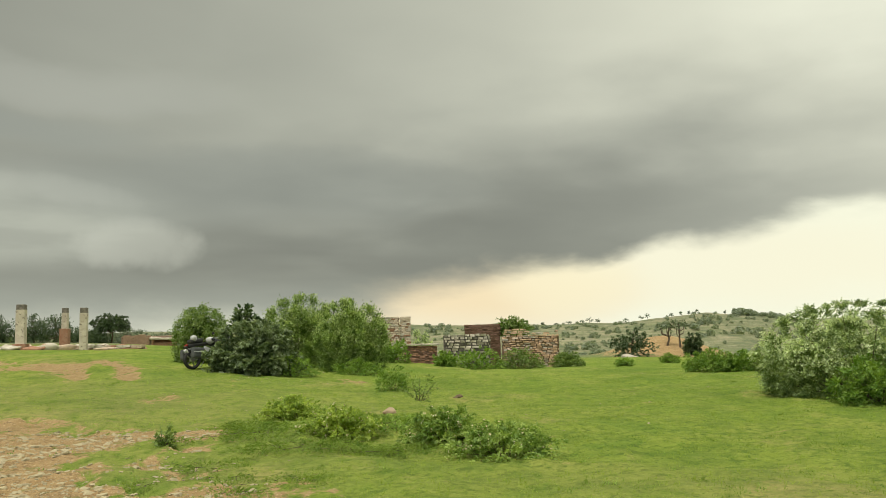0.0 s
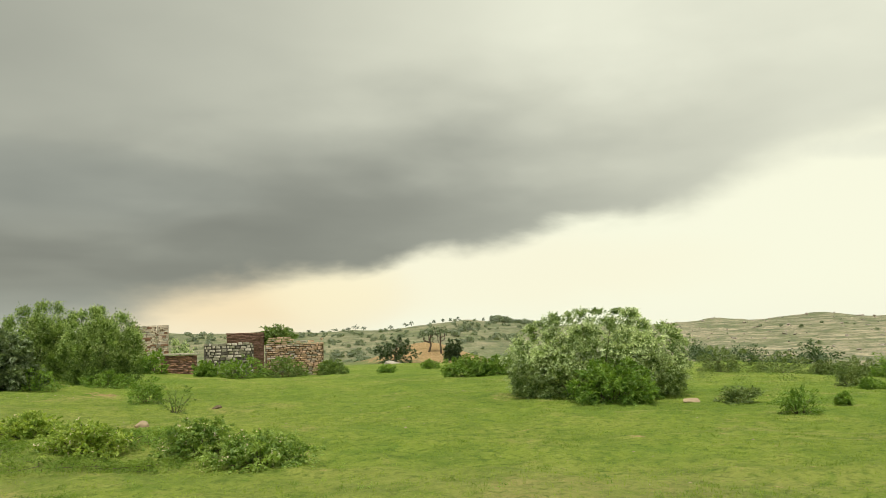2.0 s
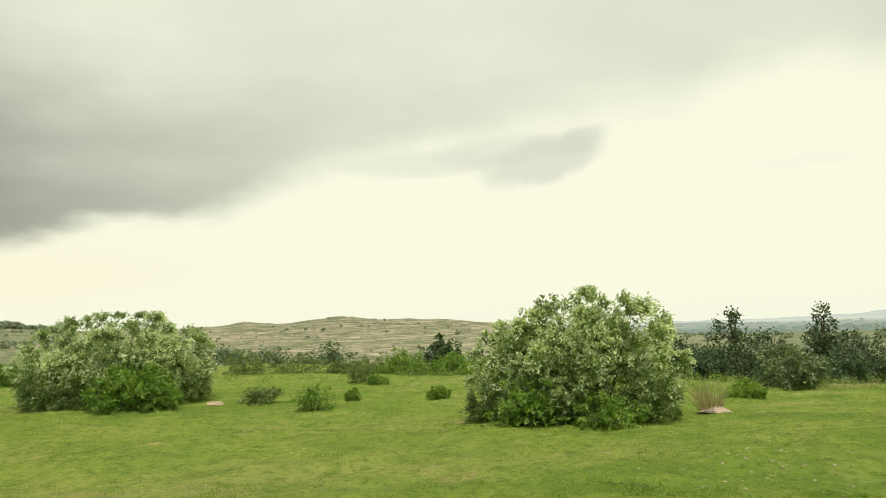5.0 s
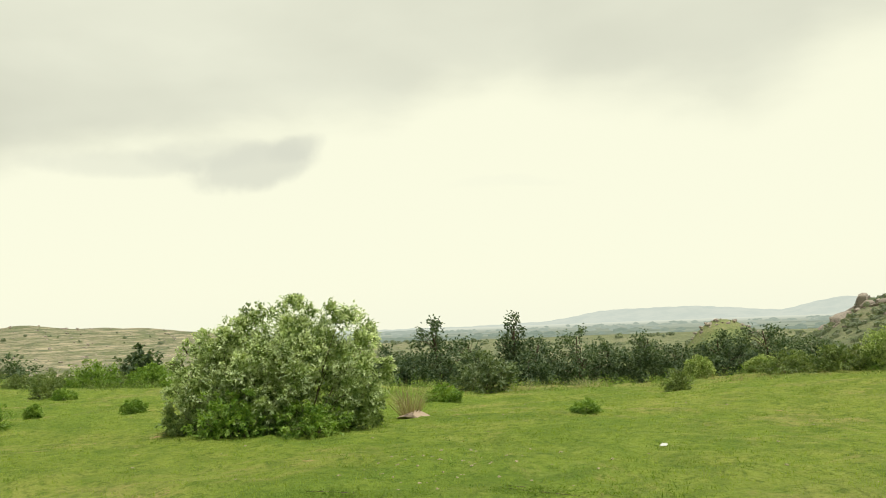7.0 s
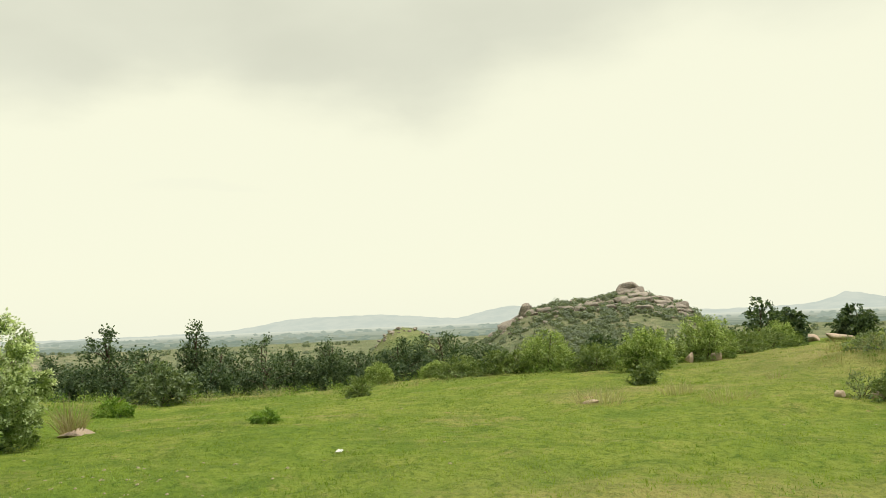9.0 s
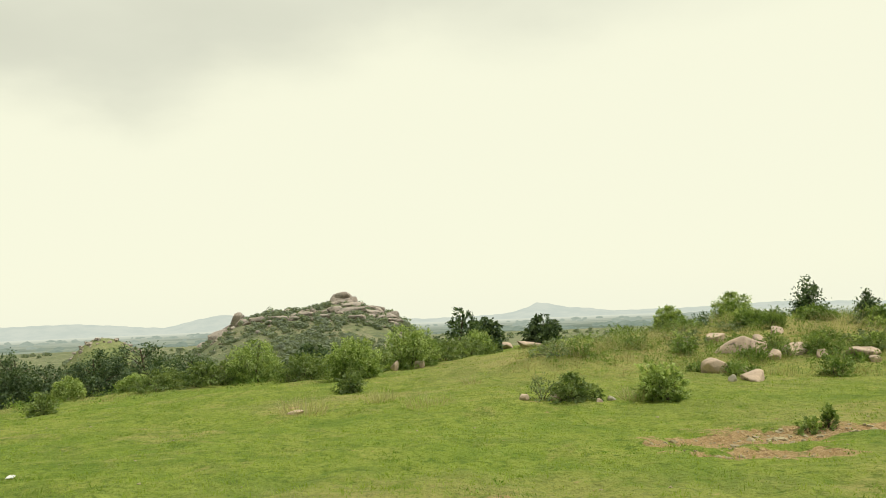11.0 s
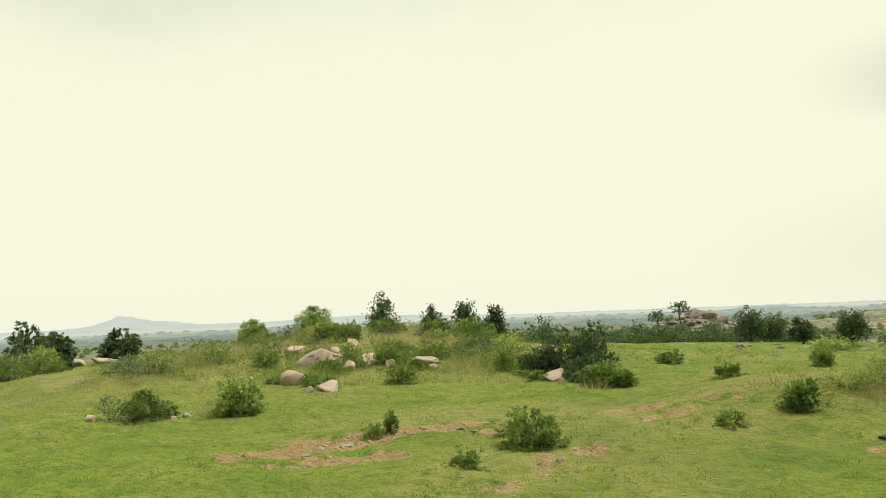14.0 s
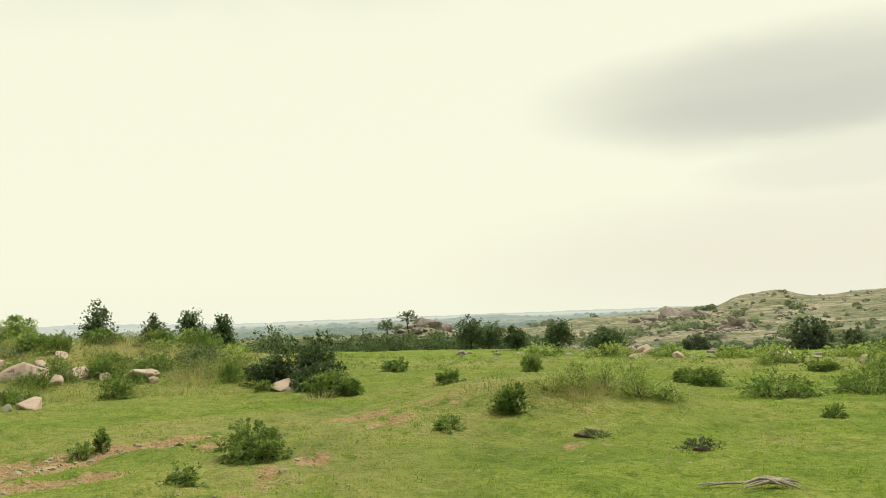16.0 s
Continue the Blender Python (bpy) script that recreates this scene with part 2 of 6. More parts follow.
# worn patches of earth: azimuth, distance, half-width across, half-width along, strength
WORN = [
    (-27, 14.2, 1.2, 1.5, 1.7), (-24, 14.0, 1.3, 1.1, 1.7), (-21, 13.9, 1.2, 1.0, 1.7), (-18.4, 13.8, 1.0, 0.9, 1.6), (-16.4, 13.9, 0.7, 0.75, 1.5), (-28, 12.0, 0.8, 2.0, 1.5), (-26.6, 10.5, 0.7, 1.4, 1.5), (-25, 9.4, 0.7, 0.8, 1.4),
    (-21.5, 9.0, 0.9, 0.4, 1.0), (-17, 9.2, 0.7, 0.35, 0.9), (-14, 9.4, 0.7, 0.3, 0.85), (-12.3, 8.8, 0.6, 0.3, 0.85), (-17, 10.3, 0.4, 0.35, 0.75), (-18.3, 11.2, 0.35, 0.4, 0.7), (-16.6, 11.9, 0.3, 0.3, 0.65), (-26.2, 16.6, 0.9, 0.6, 0.8), (-18.3, 19, 0.6, 0.5, 0.6),
    (-27, 35.0, 1.6, 0.8, 1.1), (-25.4, 32.3, 1.3, 0.9, 1.3), (-24, 33.6, 0.9, 1.0, 1.3), (-23.2, 31.4, 0.7, 1.8, 1.4), (-22.7, 28.4, 0.4, 1.8, 1.3), (-21.9, 34, 0.6, 0.7, 1.2), (-21, 32, 0.45, 1.2, 1.3), (-20.3, 29.8, 0.4, 1.6, 1.3), (-20.1, 27.2, 0.35, 1.5, 1.2),
    (-24.7, 35.2, 0.9, 0.6, -1.5), (-21.7, 29.2, 0.3, 2.4, -1.5), (-6, 26.3, 0.7, 0.8, 0.8),
    (121.5, 10.7, 0.55, 0.24, 0.95), (124.5, 11.1, 0.8, 0.3, 1.35), (127.2, 11.6, 0.7, 0.27, 1.3), (130, 11.8, 0.7, 0.24, 1.15), (133, 12.1, 0.7, 0.24, 1.1), (136, 11.5, 0.6, 0.25, 1.0), (126.5, 10.15, 0.6, 0.26, 1.2), (124.0, 9.9, 0.5, 0.24, 1.1),
    (145.2, 11.8, 0.4, 0.35, 0.62), (149, 12.3, 0.4, 0.2, 0.6),
    (141.3, 10.1, 0.22, 0.5, 0.72), (139.0, 9.1, 0.2, 0.5, 0.7), (136, 8.2, 0.2, 0.4, 0.55), (144, 12.5, 0.5, 0.25, 0.6), (150.5, 14.5, 0.5, 0.35, 0.6), (150, 19, 0.9, 0.3, 0.55), (107, 7.6, 0.5, 0.25, 0.7),
    (111, 7.4, 0.3, 0.15, 0.6), (157.5, 10.2, 0.35, 0.12, 0.6), (152.5, 10.2, 0.3, 0.15, 0.55), (14.2, 86, 4.2, 8.0, 1.8), (17.0, 86, 3.6, 8.0, 1.8), (162, 470, 3, 3, 0.3),
]


def worn_at(x, y):
    out = np.zeros_like(x)
    for a, d, across, along, strength in WORN:
        ca, sa = math.cos(math.radians(a)), math.sin(math.radians(a))
        v, w = x * sa + y * ca - d, x * ca - y * sa
        mark = strength * np.exp(-0.7 * ((v / along) ** 2 + (w / across) ** 2))
        # a negative strength is an island of grass
        out = np.maximum(out, mark) if strength > 0 else np.maximum(out + mark, 0)
    return out


def height(x, y):
    x, y = np.asarray(x, float), np.asarray(y, float)
    r, az = np.hypot(x, y) + 1e-9, np.degrees(np.arctan2(x, y))
    z24, z45, z90 = (around_soft(SECTORS, c, az, 4.0) for c in (1, 2, 3))
    near = z24 * smooth(9, 24, r)
    z = near + (z45 - z24) * smooth(22, 46, r) + (z90 - z45) * smooth(44, 95, r)
    far = smooth(np.log(85), np.log(1100), np.log(r))
    z = z + (PLAIN - z90) * far
    crest, dist = around_soft(RIDGES, 2, az, 0.5), around_soft(RIDGES, 1, az, 2.0)
    u = r / dist
    swell = np.where(u < 1, smooth(0.22, 1.0, u) * 0.55 + smooth(0.6, 1.0, u) * 0.45, 1 - smooth(1.05, 2.0, u))
    z = z + (crest - z) * swell * (r > 60)
    lift = np.maximum(around_soft(HILL, 1, az, 0.4) - z, 0)
    z = z + lift * np.exp(-0.5 * ((r - 330) / np.where(r < 330, 60.0, 30.0)) ** 2) * smooth(120, 220, r)
    for a, d, h, across, along in RISES:
        ca, sa = math.cos(math.radians(a)), math.sin(math.radians(a))
        v, w = x * sa + y * ca - d, x * ca - y * sa
        z = z + h * np.exp(-0.5 * ((v / along) ** 2 + (w / across) ** 2))
    z = z + (0.016 * wave(x, y, 0.8, 13) + 0.026 * wave(x, y, 1.7, 14)) * smooth(4, 8, r) * (1 - smooth(30, 50, r))
    z = z + 0.025 * wave(x, y, 3.0, 3) * smooth(5, 9, r) + 0.06 * wave(x, y, 11.0, 5) * smooth(6, 14, r)
    z = z - 0.07 * smooth(0.4, 0.75, worn_at(x, y) + 0.18 * wave(x, y, 0.9, 17)) * (1 - smooth(40, 60, r))
    z = z + smooth(60, 250, r) * (0.7 * wave(x, y, 55.0, 8) + 0.35 * wave(x, y, 17.0, 9)) * (1 - smooth(700, 1100, r))
    return z

# ---- materials ----
def material(name, rough=0.8, spec=0.3):
    mat = bpy.data.materials.new(name)
    mat.use_nodes = True
    n = Nodes(mat.node_tree)
    shader = mat.node_tree.nodes["Principled BSDF"]
    shader.inputs["Roughness"].default_value = rough
    shader.inputs["Specular IOR Level"].default_value = spec
    return mat, n, shader


def bump(n, shader, value, strength, distance):
    node = n.add("ShaderNodeBump")
    node.inputs["Strength"].default_value, node.inputs["Distance"].default_value = strength, distance
    n.put(node.inputs["Height"], value)
    n.put(shader.inputs["Normal"], node.outputs[0])


def place_of(n):
    return n.add("ShaderNodeNewGeometry").outputs["Position"]


def leafy(name, dark, light, glow=0.35, rough=0.5, bias=1.45, tip_tint=None):
    """Leaves: each one its own tint between two greens, thin enough to let some light through."""
    mat, n, shader = material(name, rough, 0.35)
    geo = n.add("ShaderNodeNewGeometry")
    own = n.math("MULTIPLY_ADD", n.math("POWER", geo.outputs["Random Per Island"], bias), 0.75, 0.06)
    tint = n.mix(own, (*dark, 1), (*light, 1))
    patch = n.noise(geo.outputs["Position"], 3.6, 3, 0.6)
    tint = n.mix(n.math("MULTIPLY", n.step(patch, 0.5, 0.62), 0.62), tint, (*light, 1))
    tint = n.mix(n.math("MULTIPLY", n.step(patch, 0.49, 0.36), 0.72), tint, (*dark, 1))
    if tip_tint:
        # leaves at the shoot ends and higher up mix towards a paler tint
        tip_part = n.add("ShaderNodeAttribute")
        tip_part.attribute_name = "young"
        tint = n.mix(tip_part.outputs["Fac"], tint, (*tip_tint, 1))
    n.put(shader.inputs["Base Color"], tint)
    thin = n.add("ShaderNodeBsdfTranslucent")
    n.put(thin.inputs[0], n.mix(1.0, tint, (1.25, 1.3, 0.55, 1), "MULTIPLY"))
    both = n.add("ShaderNodeMixShader")
    both.inputs[0].default_value = glow
    n.links.new(shader.outputs[0], both.inputs[1])
    n.links.new(thin.outputs[0], both.inputs[2])
    n.links.new(both.outputs[0], mat.node_tree.nodes["Material Output"].inputs[0])
    return mat


def mottled(name, a, b, scale, rough=0.85, relief=0.5, depth=0.02, c=None, spec=0.25):
    """A rough surface of two tones with stains and grain."""
    mat, n, shader = material(name, rough, spec)
    at = n.add("ShaderNodeTexCoord").outputs["Object"]
    own = n.add("ShaderNodeObjectInfo").outputs["Random"]
    big, fine = n.noise(at, scale, 5, 0.6, 0.4), n.noise(at, scale * 9, 4, 0.7)
    tone = n.mix(n.step(big, 0.35, 0.65), (*a, 1), (*b, 1))
    if c:
        tone = n.mix(n.step(n.noise(at, scale * 2.3, 3), 0.58, 0.7), tone, (*c, 1))
    tone = n.mix(n.math("MULTIPLY", fine, 0.5), tone, n.mix(1.0, tone, (0.55, 0.55, 0.55, 1), "MULTIPLY"))
    tone = n.mix(1.0, tone, n.ramp(own, [(0.0, 0.78), (1.0, 1.0)]), "MULTIPLY")
    n.put(shader.inputs["Base Color"], tone)
    bump(n, shader, n.math("MULTIPLY_ADD", fine, 0.5, big), relief, depth)
    return mat


def plain(name, colour, rough=0.5, metal=0.0, spec=0.5):
    mat, n, shader = material(name, rough, spec)
    at = n.add("ShaderNodeTexCoord").outputs["Object"]
    n.put(shader.inputs["Base Color"], n.mix(n.math("MULTIPLY", n.noise(at, 14.0, 4), 0.5), (*colour, 1), (*[0.6 * v for v in colour], 1)))
    shader.inputs["Metallic"].default_value = metal
    return mat


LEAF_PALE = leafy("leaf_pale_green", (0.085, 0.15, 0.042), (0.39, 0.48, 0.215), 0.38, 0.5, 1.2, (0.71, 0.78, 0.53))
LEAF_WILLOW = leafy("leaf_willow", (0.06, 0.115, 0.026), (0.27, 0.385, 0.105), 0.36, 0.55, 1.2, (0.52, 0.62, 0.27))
LEAF_LANTANA = leafy("leaf_lantana", (0.13, 0.23, 0.045), (0.44, 0.54, 0.17), 0.42)
LEAF_RIM = leafy("leaf_rim_bush", (0.115, 0.19, 0.045), (0.36, 0.44, 0.17), 0.45, 0.5, 1.3, (0.52, 0.60, 0.28))
LEAF_SCRUB = leafy("leaf_scrub", (0.10, 0.155, 0.05), (0.31, 0.375, 0.165), 0.42)
LEAF_FRESH = leafy("leaf_fresh_green", (0.10, 0.20, 0.03), (0.34, 0.47, 0.11), 0.42)
LEAF_YELLOW = leafy("leaf_yellow_green", (0.18, 0.28, 0.045), (0.52, 0.60, 0.15), 0.42)
LEAF_MID = leafy("leaf_mid_green", (0.095, 0.165, 0.04), (0.32, 0.41, 0.15), 0.4)
LEAF_DARK = leafy("leaf_dark_green", (0.045, 0.08, 0.042), (0.205, 0.27, 0.16), 0.35, 0.75)
LEAF_GREY = leafy("leaf_grey_green", (0.075, 0.12, 0.053), (0.33, 0.395, 0.235), 0.33)
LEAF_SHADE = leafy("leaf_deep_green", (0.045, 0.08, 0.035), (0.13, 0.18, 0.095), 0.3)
# distance haze is painted into this leaf colour, paler and greyer than LEAF_DARK
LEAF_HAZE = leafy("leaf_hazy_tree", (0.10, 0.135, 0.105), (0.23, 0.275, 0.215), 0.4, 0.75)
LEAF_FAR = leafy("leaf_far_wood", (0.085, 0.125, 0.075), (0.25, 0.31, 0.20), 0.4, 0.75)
# hill haze is put into this leaf colour: paler, bluer, little contrast
CLUMP_HAZED = leafy("far_scrub_leaf_hazed", (0.18, 0.22, 0.165), (0.285, 0.325, 0.245), 0.45, 0.7)
REED = leafy("dry_reed", (0.24, 0.20, 0.12), (0.46, 0.40, 0.27), 0.4, 0.7)
RANK = leafy("rank_grass", (0.25, 0.24, 0.11), (0.42, 0.38, 0.21), 0.45, 0.7)
STRAW = leafy("dry_grass", (0.34, 0.31, 0.18), (0.58, 0.52, 0.36), 0.4, 0.7)
TUSSOCK = leafy("tussock_grass", (0.13, 0.215, 0.036), (0.27, 0.355, 0.08), 0.5, 0.6)
BLADE = leafy("grass_blade", (0.22, 0.31, 0.05), (0.33, 0.41, 0.095), 0.55, 0.6)
PETAL = leafy("pale_flower", (0.6, 0.5, 0.35), (0.8, 0.75, 0.62), 0.3, 0.6)
BARK = mottled("bark", (0.10, 0.075, 0.05), (0.19, 0.15, 0.11), 9, 0.9, 0.7, 0.02)
GRANITE = mottled("granite", (0.70, 0.54, 0.41), (0.53, 0.42, 0.33), 2.2, 0.9, 0.5, 0.05, (0.22, 0.18, 0.15))
# far rock: tones drawn together to hold the haze in the colour
GRANITE_FAR = mottled("hillside_granite_hazed", (0.51, 0.435, 0.36), (0.40, 0.355, 0.305), 0.5, 0.95, 0.8, 0.5, (0.25, 0.23, 0.19))
PEBBLE = mottled("pebble", (0.58, 0.50, 0.31), (0.47, 0.41, 0.26), 3.0, 0.9, 0.3, 0.01)
GRANITE_GREY = mottled("granite_grey", (0.58, 0.53, 0.43), (0.46, 0.42, 0.34), 2.6, 0.9, 0.6, 0.03, (0.24, 0.22, 0.19))
EARTH = mottled("bare_earth", (0.50, 0.38, 0.25), (0.40, 0.30, 0.20), 1.6, 0.95, 0.5, 0.03)
RED_BRICK = mottled("red_brick", (0.40, 0.20, 0.125), (0.46, 0.28, 0.19), 6, 0.9, 0.5, 0.01, (0.17, 0.10, 0.075))
BROWN_BRICK = mottled("dark_brick", (0.20, 0.11, 0.08), (0.27, 0.165, 0.12), 6, 0.9, 0.5, 0.01, (0.10, 0.07, 0.055))
PALE_BRICK = mottled("limewashed_brick", (0.78, 0.68, 0.55), (0.66, 0.52, 0.40), 5, 0.9, 0.5, 0.01, (0.28, 0.14, 0.10))
RUBBLE = mottled("rubble_stone", (0.86, 0.62, 0.43), (0.70, 0.45, 0.30), 5, 0.9, 0.6, 0.02, (0.36, 0.24, 0.17))
DARK_STONE = mottled("dark_stone", (0.15, 0.135, 0.12), (0.24, 0.21, 0.18), 6, 0.9, 0.6, 0.02)
WHITE_STONE = mottled("whitewashed_stone", (0.72, 0.66, 0.55), (0.58, 0.52, 0.43), 6, 0.9, 0.5, 0.02)
MORTAR = mottled("mud_mortar", (0.30, 0.215, 0.15), (0.21, 0.15, 0.105), 7, 0.95, 0.5, 0.02)
CONCRETE = mottled("concrete", (0.66, 0.60, 0.49), (0.52, 0.46, 0.37), 3, 0.9, 0.4, 0.01, (0.26, 0.22, 0.19))
MUD = mottled("mud_wall", (0.40, 0.27, 0.19), (0.31, 0.205, 0.145), 3, 0.95, 0.6, 0.03, (0.20, 0.14, 0.10))
TILE = mottled("clay_roof", (0.30, 0.19, 0.14), (0.38, 0.29, 0.22), 5, 0.9, 0.5, 0.02)
BLACK = plain("black_paint", (0.02, 0.021, 0.023), 0.35)
RUBBER = plain("rubber", (0.018, 0.018, 0.018), 0.8)
STEEL = plain("steel", (0.55, 0.55, 0.55), 0.35, 0.9)
SILVER = plain("silver_paint", (0.60, 0.61, 0.62), 0.35, 0.3)
SEAT = plain("seat_vinyl", (0.025, 0.025, 0.026), 0.6)
BOXGREY = plain("grey_plastic", (0.075, 0.08, 0.085), 0.5)
WHITE = plain("white_shell", (0.45, 0.45, 0.44), 0.3)
VISOR = plain("dark_visor", (0.03, 0.03, 0.035), 0.12)
LAMP = plain("red_lens", (0.35, 0.02, 0.02), 0.25)
PAPER = plain("white_litter", (0.74, 0.74, 0.70), 0.7)
DEADWOOD = mottled("dead_wood", (0.62, 0.54, 0.43), (0.42, 0.36, 0.28), 14, 0.9, 0.8, 0.02)
ASHES = mottled("dark_soil", (0.17, 0.125, 0.08), (0.26, 0.19, 0.12), 6, 0.95, 0.7, 0.03)


def ground_material():
    mat, n, shader = material("ground", 0.95, 0.1)
    at = place_of(n)
    flat = n.add("ShaderNodeMapping")
    n.put(flat.inputs[0], at)
    at = flat.outputs[0]
    worn_part, stone_part = n.add("ShaderNodeAttribute"), n.add("ShaderNodeAttribute")
    worn_part.attribute_name, stone_part.attribute_name = "dirt", "rock"
    dirt, rock = worn_part.outputs["Fac"], stone_part.outputs["Fac"]
    wide, mid, fine, grain = n.noise(at, 0.09, 4), n.noise(at, 0.55, 5, 0.6), n.noise(at, 4.5, 5, 0.65), n.noise(at, 26.0, 4, 0.7)
    streak, tufts = n.noise(at, 1.7, 6, 0.7, 0.6), n.noise(at, 11.0, 4, 0.7)
    grass = n.mix(n.step(wide, 0.38, 0.62), (0.215, 0.305, 0.052, 1), (0.262, 0.335, 0.066, 1))
    grass = n.mix(n.math("MULTIPLY", n.step(mid, 0.5, 0.66), 0.6), grass, (0.335, 0.37, 0.10, 1))
    grass = n.mix(n.math("MULTIPLY", n.step(mid, 0.47, 0.33), 0.6), grass, (0.145, 0.25, 0.04, 1))
    grass = n.mix(n.math("MULTIPLY", n.step(streak, 0.5, 0.34), 0.42), grass, (0.12, 0.21, 0.032, 1))
    grass = n.mix(n.math("MULTIPLY", n.step(streak, 0.53, 0.7), 0.36), grass, (0.36, 0.42, 0.13, 1))
    grass = n.mix(n.math("MULTIPLY", n.step(fine, 0.5, 0.34), 0.46), grass, (0.10, 0.18, 0.03, 1))
    tuftage = n.noise(at, 0.22, 5, 0.7, 1.0)
    grass = n.mix(n.math("MULTIPLY", n.step(tuftage, 0.5, 0.36), 0.5), grass, (0.11, 0.19, 0.03, 1))
    dry = n.noise(at, 0.4, 6, 0.75, 0.8)
    grass = n.mix(n.math("MULTIPLY", n.step(dry, 0.53, 0.68), 0.65), grass, (0.40, 0.35, 0.16, 1))
    grass = n.mix(n.math("MULTIPLY", n.step(tufts, 0.48, 0.36), 0.5), grass, (0.075, 0.14, 0.022, 1))
    grass = n.mix(n.math("MULTIPLY", n.step(tufts, 0.56, 0.7), 0.22), grass, (0.42, 0.48, 0.17, 1))
    grass = n.mix(n.math("MULTIPLY", n.step(grain, 0.46, 0.3), 0.28), grass, (0.08, 0.14, 0.025, 1))
    grass = n.mix(n.math("MULTIPLY", n.step(grain, 0.56, 0.7), 0.2), grass, (0.44, 0.49, 0.19, 1))
    sward = n.noise(at, 1.15, 4, 0.62, 1.4)
    grass = n.mix(n.math("MULTIPLY", n.step(sward, 0.5, 0.64), 0.5), grass, (0.115, 0.195, 0.035, 1))
    rank = n.noise(at, 6.5, 3, 0.6, 0.8)
    grass = n.mix(n.math("MULTIPLY", n.step(rank, 0.57, 0.64), 0.7), grass, (0.10, 0.17, 0.03, 1))
    soil = n.mix(n.step(fine, 0.3, 0.7), (0.355, 0.24, 0.135, 1), (0.455, 0.325, 0.195, 1))
    soil = n.mix(n.math("MULTIPLY", n.step(streak, 0.5, 0.36), 0.6), soil, (0.25, 0.17, 0.10, 1))
    soil = n.mix(n.math("MULTIPLY", n.step(tufts, 0.47, 0.36), 0.7), soil, (0.20, 0.135, 0.085, 1))
    soil = n.mix(n.math("MULTIPLY", n.step(grain, 0.54, 0.64), 0.7), soil, (0.60, 0.48, 0.33, 1))
    soil = n.mix(n.math("MULTIPLY", n.step(n.noise(at, 3.1, 5, 0.7), 0.56, 0.66), 0.7), soil, (0.22, 0.23, 0.09, 1))
    bleached = n.add("ShaderNodeAttribute")
    bleached.attribute_name = "bleached"
    parched = n.math("MULTIPLY", bleached.outputs["Fac"], n.step(n.math("ADD", n.math("MULTIPLY", streak, 0.5), n.math("MULTIPLY", fine, 0.5)), 0.36, 0.52))
    grass = n.mix(n.math("MULTIPLY", parched, 0.85), grass, (0.38, 0.335, 0.165, 1))
    grass = n.mix(n.math("MULTIPLY", n.math("MULTIPLY", bleached.outputs["Fac"], n.step(mid, 0.5, 0.4)), 0.45), grass, (0.125, 0.175, 0.045, 1))
    broken = n.math("ADD", n.math("MULTIPLY", streak, 0.9), n.math("MULTIPLY_ADD", fine, 0.5, n.math("MULTIPLY", mid, 0.5)))
    worn = n.step(n.math("ADD", dirt, n.math("MULTIPLY_ADD", broken, 2.3, -2.17)), 0.4, 0.62)
    scrub = n.mix(n.step(n.noise(at, 0.045, 5, 0.65), 0.4, 0.62), (0.15, 0.18, 0.105, 1), (0.255, 0.25, 0.18, 1))
    scrub = n.mix(n.step(n.noise(at, 0.11, 5, 0.7), 0.54, 0.6), scrub, (0.105, 0.135, 0.085, 1))
    scrub = n.mix(n.math("MULTIPLY", n.step(n.noise(at, 0.014, 6, 0.7), 0.5, 0.58), 0.75), scrub, (0.12, 0.15, 0.095, 1))
    # heath and knots have haze mixed into the colour: their darks are lifted
    heath, knots = n.noise(at, 0.3, 5, 0.72, 0.6), n.noise(at, 0.95, 4, 0.7)
    scrub = n.mix(n.math("MULTIPLY", n.step(heath, 0.53, 0.61), 0.75), scrub, (0.135, 0.165, 0.115, 1))
    scrub = n.mix(n.math("MULTIPLY", n.step(heath, 0.45, 0.36), 0.6), scrub, (0.33, 0.30, 0.215, 1))
    scrub = n.mix(n.math("MULTIPLY", n.step(knots, 0.56, 0.63), 0.7), scrub, (0.13, 0.155, 0.11, 1))
    # terraces and ledges follow the contours
    contour = n.add("ShaderNodeMapping")
    contour.inputs["Scale"].default_value = (0.05, 0.05, 1.25)
    n.put(contour.inputs[0], at)
    ledge, turf = n.noise(contour.outputs[0], 1.0, 6, 0.68, 0.4), n.noise(contour.outputs[0], 2.3, 5, 0.65)
    scrub = n.mix(n.math("MULTIPLY", n.step(turf, 0.5, 0.62), 0.6), scrub, (0.19, 0.225, 0.13, 1))
    stony = n.mix(n.math("MULTIPLY", n.step(ledge, 0.45, 0.54), 0.9), scrub, (0.32, 0.29, 0.24, 1))
    stony = n.mix(n.math("MULTIPLY", n.step(ledge, 0.555, 0.61), 0.7), stony, (0.47, 0.415, 0.345, 1))
    stony = n.mix(n.math("MULTIPLY", n.step(n.noise(at, 0.16, 6, 0.7), 0.5, 0.6), 0.7), stony, (0.135, 0.155, 0.105, 1))
    stony = n.mix(n.math("MULTIPLY", n.step(knots, 0.55, 0.62), 0.75), stony, (0.085, 0.105, 0.07, 1))
    tone = n.mix(n.step(rock, 0.0, 0.5), grass, n.mix(n.step(rock, 0.5, 1.0), scrub, stony))
    tone = n.mix(worn, tone, soil)
    tone = n.mix(1.0, tone, (1.02, 1.0, 0.835, 1), "MULTIPLY")
    n.put(shader.inputs["Base Color"], tone)
    bump(n, shader, n.math("MULTIPLY_ADD", tufts, 0.7, n.math("MULTIPLY_ADD", grain, 0.4, n.math("ADD", fine, streak))), 1.0, 0.11)
    return mat


